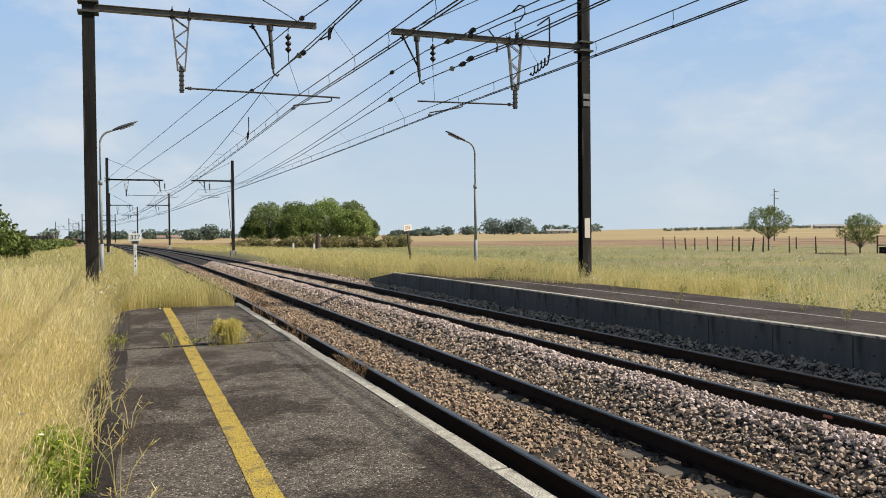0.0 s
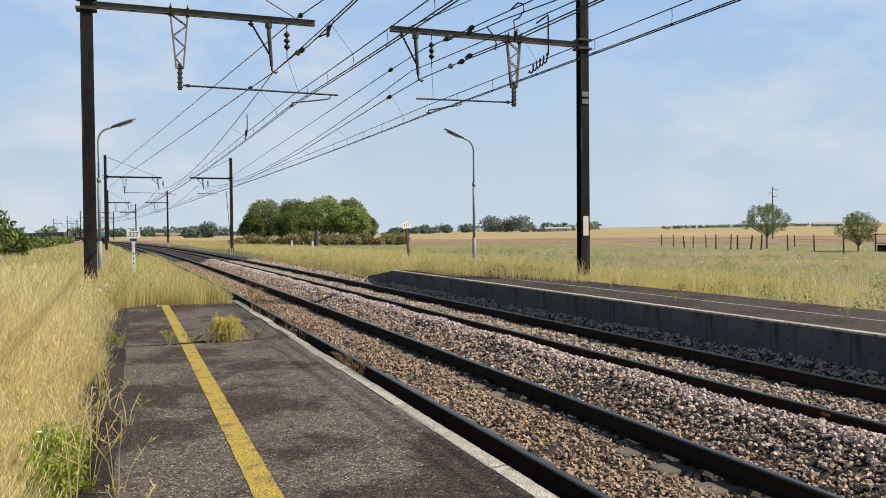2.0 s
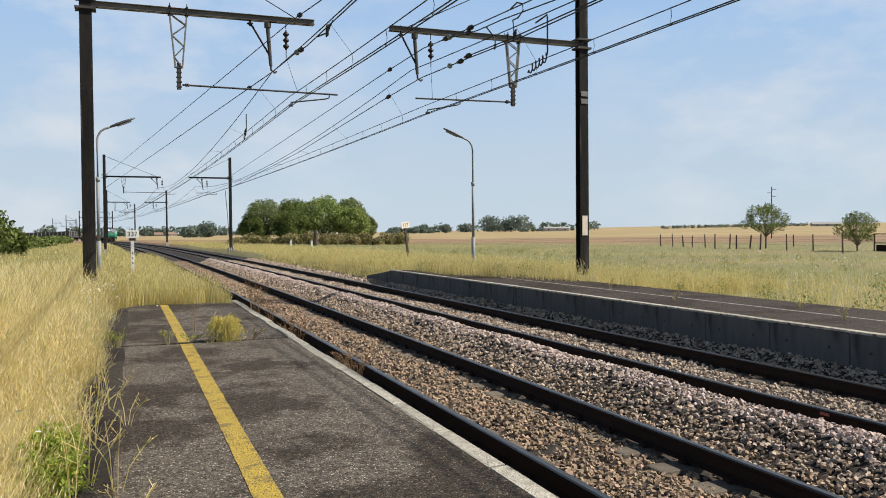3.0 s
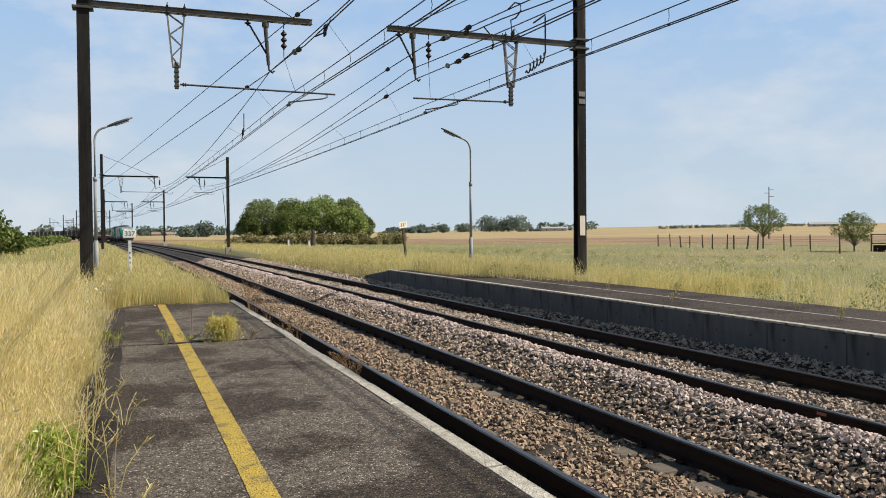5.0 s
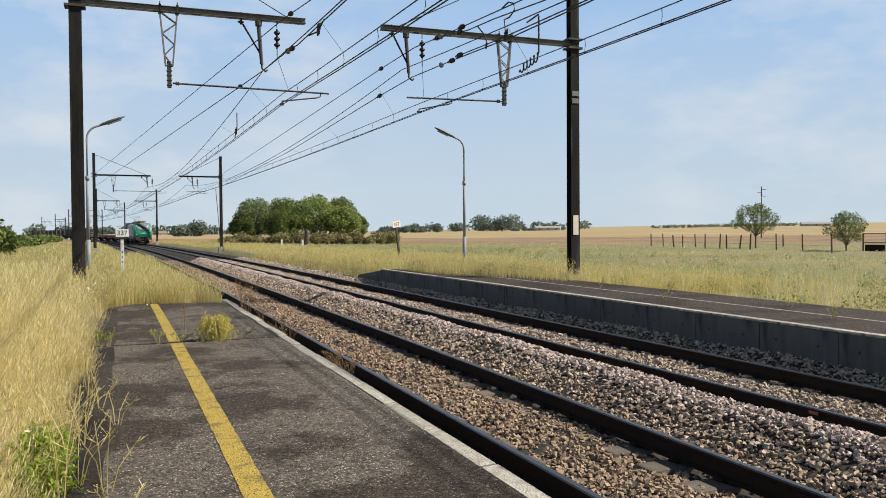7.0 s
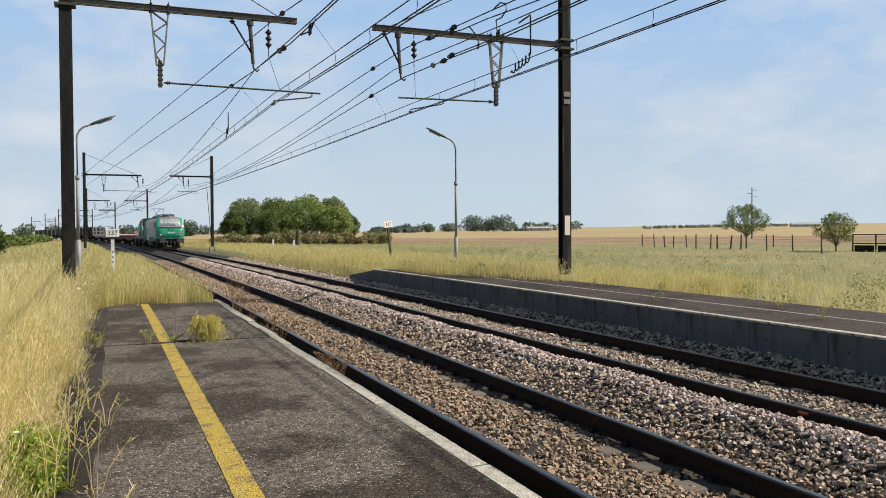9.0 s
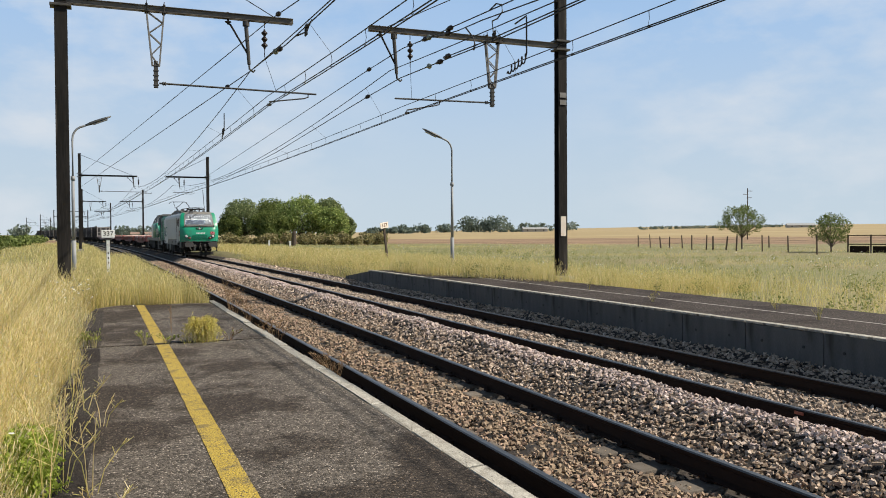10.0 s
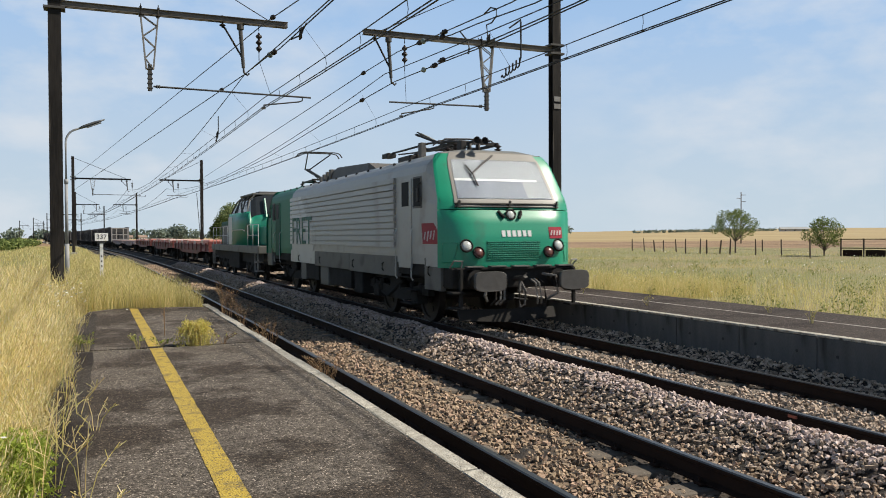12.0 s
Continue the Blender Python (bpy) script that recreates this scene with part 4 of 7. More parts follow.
# ---- lamps, signs, fences ----
def build_lamp(x, y, s, turn, label):
    lamp = thing("street_lamp", pose(x, y, 0.36, 0, 0, turn), label, "street lamp", "platform lamps")
    bm = bmesh.new()
    rod(bm, (0, 0, -0.3), (0, 0, 1.3), 0.085, 0.08, 12)
    rod(bm, (0, 0, 1.3), (0, 0, 3.6), 0.06, 0.055, 12)
    pts = [(0, 0, 3.6), (0, 0, 5.0)] + [(s * 0.42 * (1 - math.cos(a)), 0, 5.0 + 0.5 * math.sin(a)) for a in (0.3, 0.6, 0.9, 1.2, 1.4)] + [(s * 0.62, 0, 5.60)]
    tube(bm, pts, 0.038, 10)
    rod(bm, (0, 0, 3.5), (0, 0, 3.66), 0.075, sides=12)
    part("pole", bm, M_LAMPPOST, lamp, "", True)
    bm = bmesh.new()
    secs = []
    for u, w, h in ((0.45, 0.04, 0.03), (0.58, 0.085, 0.05), (0.80, 0.11, 0.06), (1.10, 0.10, 0.045), (1.33, 0.04, 0.02)):
        c = Vector((s * u, 0, 5.54 + (u - 0.45) * 0.42))
        secs.append([c + Vector((-s * h * 0.4 * math.sin(a), w * math.cos(a), h * math.sin(a))) for a in (math.tau * k / 10 for k in range(10))])
    loft(bm, secs)
    bmesh.ops.recalc_face_normals(bm, faces=bm.faces[:])
    part("lamp_head", bm, M_LAMPHEAD, lamp, "flat grey lamp head", True)
    bm = bmesh.new()
    m = Matrix.Translation((s * 0.95, 0, 5.71)) @ Matrix.Rotation(-s * math.atan(0.42), 4, "Y")
    box(bm, (-0.27, -0.07, -0.05), (0.27, 0.07, -0.01), 0.02, m)
    part("diffuser", bm, M_DIFF, lamp, "milky diffuser")
    return lamp


build_lamp(-1.25, 33.0, 1, 0, "grey steel platform lamp with an outreach arm")
build_lamp(13.62, 32.5, -1, 0, "grey steel platform lamp beside the far platform")


def build_marker(x, y, lean, label, mat_panel, post_mat, w, h, zc, turn=0):
    sign = thing("distance_marker", pose(x, y, 0.1, 0, lean, turn), label, "sign", "distance markers")
    bm = bmesh.new()
    box(bm, (-0.055, -0.04, -0.3), (0.055, 0.04, zc - h / 2 + 0.02), 0.012)
    part("post", bm, post_mat, sign)
    bm = bmesh.new()
    box(bm, (-w / 2, -0.065, zc - h / 2), (w / 2, -0.043, zc + h / 2), 0.006)
    part("panel", bm, mat_panel, sign, "white panel")
    face = Matrix.Translation((0, -0.069, zc)) @ Matrix.Rotation(math.pi / 2, 4, "X")
    text_mesh("digits", "337", h * 0.85, face, M_BLACK if mat_panel == M_WHITE else M_SIGNRED, sign)
    if mat_panel == M_WHITE:
        bm = bmesh.new()
        box(bm, (-0.11, -0.06, zc - h / 2 - 0.09), (0.11, 0.05, zc - h / 2 - 0.004), 0.01)
        part("bracket", bm, M_BLACK, sign)
        for i in range(3):
            bm = bmesh.new()
            box(bm, (-0.02, -0.044, 0.75 + i * 0.17), (0.02, -0.0405, 0.82 + i * 0.17))
            part("mark", bm, M_BLACK, sign, "small dark mark")
    return sign


M_SIGNRED = material("faded_red_digits", (0.16, 0.07, 0.05), 0.7)
build_marker(-0.08, 31.0, 0, "white distance marker reading 337 on a white post", M_WHITE, M_WHITE, 0.43, 0.27, 1.80, 6)
build_marker(13.2, 40.0, -8, "leaning faded distance marker reading 337 on a wooden post", M_SIGNOLD, M_DARKWOOD, 0.52, 0.30, 2.18, 22)


def build_fence():
    rnd = random.Random(11)
    spots = [(51.0, 71.5), (50.9, 69.3), (51.5, 68.4), (50.4, 65.6), (51.8, 65.4), (49.2, 60.8), (50.0, 59.8), (48.3, 56.9), (50.5, 57.8), (47.9, 53.6), (46.6, 49.3), (58.0, 60.5), (46.2, 46.3), (45.1, 42.6)]
    for i, (x, y) in enumerate(spots):
        p = thing("fence_post", pose(x, y, 0.1, rnd.uniform(-5, 5), rnd.uniform(-6, 6), rnd.uniform(0, 90)), "weathered wooden fence post in the grass", "fence post", "pasture fence posts")
        bm = bmesh.new()
        h, r = rnd.uniform(1.25, 1.5), rnd.uniform(0.05, 0.075)
        b = rnd.uniform(-0.05, 0.05)
        loft(bm, [[(r * k * math.cos(a) + b * z, r * k * math.sin(a), z * h) for a in (math.tau * j / 7 for j in range(7))] for z, k in ((-0.1, 1.1), (0.3, 1.0), (0.7, 0.92), (0.97, 0.85), (1.0, 0.6))])
        part("stake", bm, M_DARKWOOD, p)
    wires = thing("fence_wire", Matrix(), "thin rusty fence wire strung between the posts", "fence wire")
    run = [spots[i] for i in (0, 1, 3, 5, 7, 9, 10, 12, 13)]
    for z in (0.6, 1.05):
        bm = bmesh.new()
        tube(bm, [(x, y, 0.1 + z) for x, y in run], 0.006, 4)
        part("strand", bm, M_WIRE, wires)
    for x, y in ((16.3, 91.5), (17.0, 83.5)):
        p = thing("boundary_post", pose(x, y, 0.1), "short white boundary post in the grass", "post", "white boundary posts")
        bm = bmesh.new()
        box(bm, (-0.09, -0.09, -0.2), (0.09, 0.09, 1.0), 0.02)
        part("stake", bm, M_WHITE, p)
    p = thing("old_post", pose(20.8, 100.0, 0.1, 0, 3), "thick old wooden post beside the hedge", "post")
    bm = bmesh.new()
    loft(bm, [[(0.26 * k * math.cos(a), 0.2 * k * math.sin(a), z) for a in (math.tau * j / 8 for j in range(8))] for z, k in ((-0.2, 1.1), (1.0, 1.0), (1.8, 0.95), (2.1, 0.5))])
    part("stake", bm, M_DARKWOOD, p)


def build_pen():
    """A cattle pen of pipe rails with sheet panels in the lower half."""
    pen = thing("cattle_pen", pose(50.0, 44.4, 0.1, 0, 0, -66), "rusty pipe-rail cattle pen with dark sheet panels", "cattle pen")
    for i in range(4):
        bm = bmesh.new()
        rod(bm, (i * 1.55, 0, -0.2), (i * 1.55, 0, 1.45), 0.06, sides=8)
        part("post", bm, M_DARKWOOD, pen)
    for z in (0.75, 1.4):
        bm = bmesh.new()
        rod(bm, (0, 0, z), (4.65, 0, z), 0.035, sides=8)
        part("rail", bm, M_RAIL, pen, "rusty pipe rail")
    for i in range(3):
        bm = bmesh.new()
        box(bm, (0.12 + i * 1.55, -0.02, 0.02), (1.45 + i * 1.55, 0.02, 0.62), 0.01)
        part("panel", bm, M_RAIL, pen, "dark rusty sheet panel")


build_fence()
build_pen()


def build_pole():
    p = thing("utility_pole", pose(106.2, 116.0, 0.2), "tall slim utility pole with short crossarms", "utility pole")
    bm = bmesh.new()
    rod(bm, (0, 0, -0.5), (0, 0, 9.3), 0.12, 0.08, 10)
    part("shaft", bm, M_DARKWOOD, p)
    for z, s in ((8.8, 1), (8.2, -1), (7.6, 1)):
        bm = bmesh.new()
        box(bm, (min(0, s * 1.0), -0.05, z - 0.045), (max(0, s * 1.0), 0.05, z + 0.045), 0.01)
        part("crossarm", bm, M_DARKWOOD, p)


def build_house(x, y, w, d, h, wall, roof, label, turn=0.0, rise=0.35):
    z = float(terrain(np.array(x), np.array(y)))
    hs = thing("house" if w < 20 else "farm_shed", pose(x, y, z - 0.3, 0, 0, turn), label, "building", "distant buildings")
    bm = bmesh.new()
    box(bm, (-w / 2, -d / 2, 0), (w / 2, d / 2, h))
    part("wall", bm, wall, hs)
    bm = bmesh.new()
    e = 0.4
    loft(bm, [[(sx * (w / 2 + e), -d / 2 - e, h), (sx * (w / 2 + e), d / 2 + e, h), (sx * (w / 2 + e), 0, h + d * rise)] for sx in (-1, 1)])
    bmesh.ops.recalc_face_normals(bm, faces=bm.faces[:])
    part("roof", bm, roof, hs)
    for i in range(3):
        bm = bmesh.new()
        cx = -w / 3 + i * w / 3
        box(bm, (cx - 0.6, -d / 2 - 0.05, h * 0.3), (cx + 0.6, -d / 2 + 0.05, h * 0.75))
        part("window", bm, M_BLACK, hs, "dark window")


M_RENDER = material("pale_render", (0.46, 0.43, 0.38), 0.9, second=(0.38, 0.35, 0.31), scale=0.5)
M_TILE = material("roof_tiles", (0.27, 0.19, 0.15), 0.9, second=(0.21, 0.15, 0.12), scale=1.0)
M_SHEET = material("pale_roof_sheet", (0.38, 0.385, 0.38), 0.6, second=(0.3, 0.3, 0.3), scale=0.3)
build_pole()
for hx, hy, ht in ((22, 850, 0), (35, 862, 20)):
    build_house(hx, hy, 8, 6, 2.0, M_RENDER, M_TILE, "small pale distant house with a tiled roof", ht)
build_house(655, 640, 27, 11, 2.6, M_RENDER, M_SHEET, "long pale farm shed with a sheet roof", -35, 0.18)
build_house(690, 632, 21, 10, 2.4, M_RENDER, M_SHEET, "low farm shed with a pale sheet roof", -35, 0.18)
build_house(415, 765, 26, 8, 3.2, M_RENDER, M_SHEET, "long low pale building among trees", -15, 0.2)


# ---- train ----
SPEED, LAST = 26.4, 14.75
M_LGREY = material("light_grey_paint", (0.325, 0.330, 0.325), 0.42, second=(0.265, 0.270, 0.262), scale=1.5, fine=30, bump=0.04, bump_scale=30, stain=(0.2302, 0.2214, 0.2037), stain_scale=1.6, stain_low=0.56)
M_PGREY = material("pale_grey_paint", (0.4466, 0.462, 0.462), 0.42, second=(0.385, 0.3927, 0.385), scale=1.5, fine=30, stain=(0.2772, 0.2695, 0.2541), stain_scale=1.6, stain_low=0.6)
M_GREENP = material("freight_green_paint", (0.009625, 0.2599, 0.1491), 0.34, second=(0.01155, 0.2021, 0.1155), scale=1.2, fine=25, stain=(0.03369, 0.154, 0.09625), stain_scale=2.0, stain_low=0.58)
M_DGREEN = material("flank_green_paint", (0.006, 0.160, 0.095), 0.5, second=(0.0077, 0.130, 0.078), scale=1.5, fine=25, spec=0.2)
M_INK = material("dark_green_paint", (0.006, 0.075, 0.045), 0.6, second=(0.007, 0.065, 0.04), scale=1.5, fine=25, spec=0.15)
M_LETTER = material("faded_green_lettering", (0.035, 0.115, 0.085), 0.6, second=(0.05, 0.13, 0.10), scale=3, fine=25, spec=0.15)
M_TEAL = material("teal_paint", (0.006, 0.195, 0.125), 0.45, second=(0.0077, 0.15, 0.098), scale=1.2, fine=25, stain=(0.0308, 0.0924, 0.0693), stain_scale=2, stain_low=0.56)
M_SKIRT = material("grimy_skirt_paint", (0.1155, 0.1155, 0.1063), 0.6, second=(0.07315, 0.07084, 0.06391), scale=2, fine=30, stain=(0.0385, 0.03696, 0.03234), stain_scale=1.5, stain_low=0.54)
M_UNDER = material("grimy_underframe", (0.034, 0.032, 0.030), 0.85, spec=0.15, second=(0.014, 0.013, 0.012), scale=4, fine=40)
M_TYRE = material("wheel_steel", (0.03234, 0.02425, 0.01886), 0.6, metal=0.5, second=(0.02156, 0.01617, 0.01347))
M_ROOF = material("sooty_roof", (0.1232, 0.1193, 0.1155), 0.7, second=(0.077, 0.07315, 0.0693), scale=2, fine=30)
M_ROOFGEAR = material("roof_gear", (0.022, 0.021, 0.021), 0.6, spec=0.25, second=(0.035, 0.031, 0.029))
M_FRAMEG = material("screen_frame_grey", (0.20, 0.19, 0.172), 0.5, second=(0.155, 0.147, 0.135), scale=3, fine=40)
M_BLIND = material("white_sun_blind", (0.135, 0.15, 0.172), 0.7, second=(0.115, 0.13, 0.15))
M_STRIP = material("white_blind_rail", (0.42, 0.43, 0.44), 0.6, second=(0.36, 0.37, 0.38))
M_CABIN = material("cab_interior", (0.048, 0.068, 0.105), 0.6, second=(0.034, 0.05, 0.08), scale=3)
M_DARKGLASS = material("dark_side_glass", (0.010, 0.011, 0.012), 0.35, second=(0.014, 0.015, 0.017), spec=0.015)
M_CABGLASS = material("shunter_cab_glass", (0.022, 0.026, 0.030), 0.10, second=(0.030, 0.034, 0.038), spec=0.6)
M_LENS = material("headlamp_lens", (0.36, 0.38, 0.37), 0.12, second=(0.5, 0.52, 0.5), scale=20)
M_REDLENS = material("red_lens", (0.12, 0.045, 0.035), 0.3, second=(0.09, 0.035, 0.03))
M_LOGO = material("logo_red", (0.27, 0.013, 0.03), 0.5, spec=0.2, second=(0.23, 0.012, 0.026))
M_LOGOMARK = material("logo_white", (0.5544, 0.5544, 0.5544), 0.5, second=(0.5082, 0.5082, 0.5082))
M_BUFFER = material("greasy_buffer", (0.10, 0.095, 0.09), 0.55, metal=0.4, second=(0.06, 0.055, 0.05), scale=6, fine=50)
M_HOSE = material("pale_hose", (0.22, 0.215, 0.20), 0.6, second=(0.13, 0.125, 0.12))
M_REDWAG = material("faded_red_wagon", (0.20, 0.040, 0.032), 0.65, second=(0.11, 0.030, 0.025), scale=1.5, fine=25, stain=(0.0924, 0.0539, 0.0385), stain_scale=1.2, stain_low=0.54)
M_REDLOAD = material("pale_red_panel", (0.62, 0.29, 0.23), 0.7, second=(0.46, 0.14, 0.11), scale=2, fine=30, island=0.2)
M_PALELOAD = material("pale_panel", (0.62, 0.52, 0.47), 0.7, second=(0.5, 0.4, 0.36), scale=2, fine=30)
M_GREYWAG = material("pinkish_grey_wagon", (0.34, 0.26, 0.25), 0.7, second=(0.25, 0.18, 0.18), scale=1.5, fine=25)
M_HOPPER = material("dark_hopper_paint", (0.055, 0.055, 0.058), 0.6, second=(0.035, 0.034, 0.034), scale=1.2, fine=25, stain=(0.10, 0.08, 0.065), stain_scale=1.2, stain_low=0.6)
M_HOPEND = material("pale_end_frame", (0.3234, 0.308, 0.2926), 0.6, second=(0.2464, 0.231, 0.2156), scale=2, fine=25)
M_WHITERAIL = material("white_handrail", (0.539, 0.5467, 0.539), 0.5, second=(0.462, 0.4697, 0.462))

M_PANE = bpy.data.materials.new("window_pane")
M_PANE.use_nodes = True
pb = M_PANE.node_tree.nodes["Principled BSDF"]
pb.inputs["Base Color"].default_value = (0.93, 0.96, 0.98, 1)
pb.inputs["Transmission Weight"].default_value, pb.inputs["Roughness"].default_value, pb.inputs["IOR"].default_value = 1.0, 0.02, 1.45


def train_pose(offset, length, t):
    """The pose of a vehicle whose front stands offset metres behind the train's nose."""
    y = LAST + SPEED * (12.0 - t) + offset
    a, b = y + 0.2 * length, y + 0.8 * length
    xa, xb = bend(X2, a), bend(X2, b)
    g = (xb - xa) / (b - a)
    return Matrix.Translation((xa - g * 0.2 * length, y, 0)) @ Matrix.Rotation(-math.atan(g), 4, "Z")


VEHICLES, WHEELS = [], []


def wheelset_mesh(r):
    bm = bmesh.new()
    turn = Matrix.Rotation(math.pi / 2, 4, "Y")
    for s in (-1, 1):
        lathe(bm, [(0.02, 0), (r * 0.3, 0.0), (r * 0.32, 0.03), (r * 0.82, 0.035), (r * 0.84, 0.0), (r, 0.0), (r + 0.028, 0.10), (r + 0.028, 0.135), (r * 0.84, 0.135), (r * 0.82, 0.10), (r * 0.3, 0.10), (0.1, 0.14)],
              Matrix.Translation((s * 0.82, 0, 0)) @ turn @ Matrix.Diagonal((1, 1, -s, 1)), 24)
    rod(bm, (-0.7, 0, 0), (0.7, 0, 0), 0.085, sides=12)
    rod(bm, (-1.0, 0, 0), (1.0, 0, 0), 0.06, sides=8)
    for k in range(3):
        a = math.tau * k / 3
        for s in (-1, 1):
            box(bm, (s * 0.80 - 0.012, math.cos(a) * r * 0.55 - 0.05, math.sin(a) * r * 0.55 - 0.05), (s * 0.80 + 0.012, math.cos(a) * r * 0.55 + 0.05, math.sin(a) * r * 0.55 + 0.05))
    me = bpy.data.meshes.new("wheelset")
    bmesh.ops.recalc_face_normals(bm, faces=bm.faces[:])
    bm.to_mesh(me)
    bm.free()
    me.materials.append(M_TYRE)
    return me


def bogie(veh, yc, base, wheel_me, r, spin):
    """A bogie: side frames with axle boxes and springs, and two wheelsets."""
    bm = bmesh.new()
    for s in (-1, 1):
        x = s * 1.06
        loft(bm, [[(x - 0.07, y, z - h), (x + 0.07, y, z - h), (x + 0.07, y, z), (x - 0.07, y, z)] for y, z, h in
                  ((yc - base / 2 - 0.7, r + 0.22, 0.18), (yc - base / 2 - 0.3, r + 0.25, 0.22), (yc - base / 4, r + 0.14, 0.28), (yc + base / 4, r + 0.14, 0.28), (yc + base / 2 + 0.3, r + 0.25, 0.22), (yc + base / 2 + 0.7, r + 0.22, 0.18))])
        for w in (-1, 1):
            box(bm, (x - 0.13, yc + w * base / 2 - 0.19, r - 0.17), (x + 0.13, yc + w * base / 2 + 0.19, r + 0.13), 0.03)
            for d in (-0.26, 0.26):
                rod(bm, (x + s * 0.05, yc + w * base / 2 + d, r), (x + s * 0.05, yc + w * base / 2 + d, r + 0.28), 0.07, sides=10)
        rod(bm, (x + s * 0.08, yc - 0.5, r + 0.3), (x + s * 0.08, yc + 0.5, r - 0.1), 0.04, sides=8)
        box(bm, (x - 0.1, yc - 0.35, r + 0.1), (x + 0.12, yc + 0.35, r + 0.42), 0.04)
    box(bm, (-1.0, yc - 0.3, r + 0.02), (1.0, yc + 0.3, r + 0.3), 0.03)
    bmesh.ops.recalc_face_normals(bm, faces=bm.faces[:])
    part("bogie_frame", bm, M_UNDER, veh, "grimy bogie frame")
    for w in (-1, 1):
        ob = share("wheelset", wheel_me, veh, pose(0, yc + w * base / 2, r))
        if spin:
            WHEELS.append((ob, yc + w * base / 2, r))


def patch(bm, surf, u0, u1, v0, v1, off, nu=12, nv=8, thick=0.02, mat=0):
    """A piece of a curved surface with thickness, lifted off it."""
    def ring(o):
        return [[bm.verts.new(surf(u0 + (u1 - u0) * i / nu, v0 + (v1 - v0) * j / nv, o)) for i in range(nu + 1)] for j in range(nv + 1)]
    a, b = ring(off), ring(off - thick)
    fs = []
    for j in range(nv):
        for i in range(nu):
            fs.append(bm.faces.new((a[j][i], a[j][i + 1], a[j + 1][i + 1], a[j + 1][i])))
            fs.append(bm.faces.new((b[j][i], b[j + 1][i], b[j + 1][i + 1], b[j][i + 1])))
    for f in fs:
        f.smooth = True
    a, b = ring(off), ring(off - thick)
    for i in range(nu):
        fs.append(bm.faces.new((a[0][i], b[0][i], b[0][i + 1], a[0][i + 1])))
        fs.append(bm.faces.new((a[nv][i], a[nv][i + 1], b[nv][i + 1], b[nv][i])))
    for j in range(nv):
        fs.append(bm.faces.new((a[j][0], a[j + 1][0], b[j + 1][0], b[j][0])))
        fs.append(bm.faces.new((a[j][nu], b[j][nu], b[j + 1][nu], a[j + 1][nu])))
    for f in fs:
        f.material_index = mat
    return bm


def side_outline(y):
    """Body section of the locomotive, right half mirrored, from the skirt over the roof."""
    half = [(1.40, 1.30), (1.415, 1.50), (1.415, 3.18), (1.385, 3.33), (1.28, 3.45), (1.02, 3.60), (0.6, 3.66)]
    return [(-x, y, z) for x, z in half] + [(x, y, z) for x, z in reversed(half)]


def nose(u, z, off):
    """The curved cab front: u runs across from -1 to 1, z is the height."""
    zs = [0.95, 1.28, 1.60, 1.85, 2.20, 2.40, 2.60, 3.40, 3.62]
    yf = np.interp(z, zs, [-0.30, -0.36, -0.38, -0.36, -0.26, -0.14, -0.06, 0.50, 0.66])
    ys = np.interp(z, zs, [0.0, 0.0, 0.0, 0.0, 0.0, 0.02, 0.05, 0.55, 0.72])
    w = np.interp(z, [0.95, 2.4, 3.3, 3.5, 3.62], [1.425, 1.425, 1.31, 1.25, 1.14])
    a = abs(u)
    k = a ** 6
    x = w * math.copysign(min(1.0, a * 1.04 - 0.04 * a ** 3), u)
    return Vector((x + math.copysign(off * k, u), yf + (ys - yf) * k - off * (1 - 0.7 * k), z + off * 0.3))


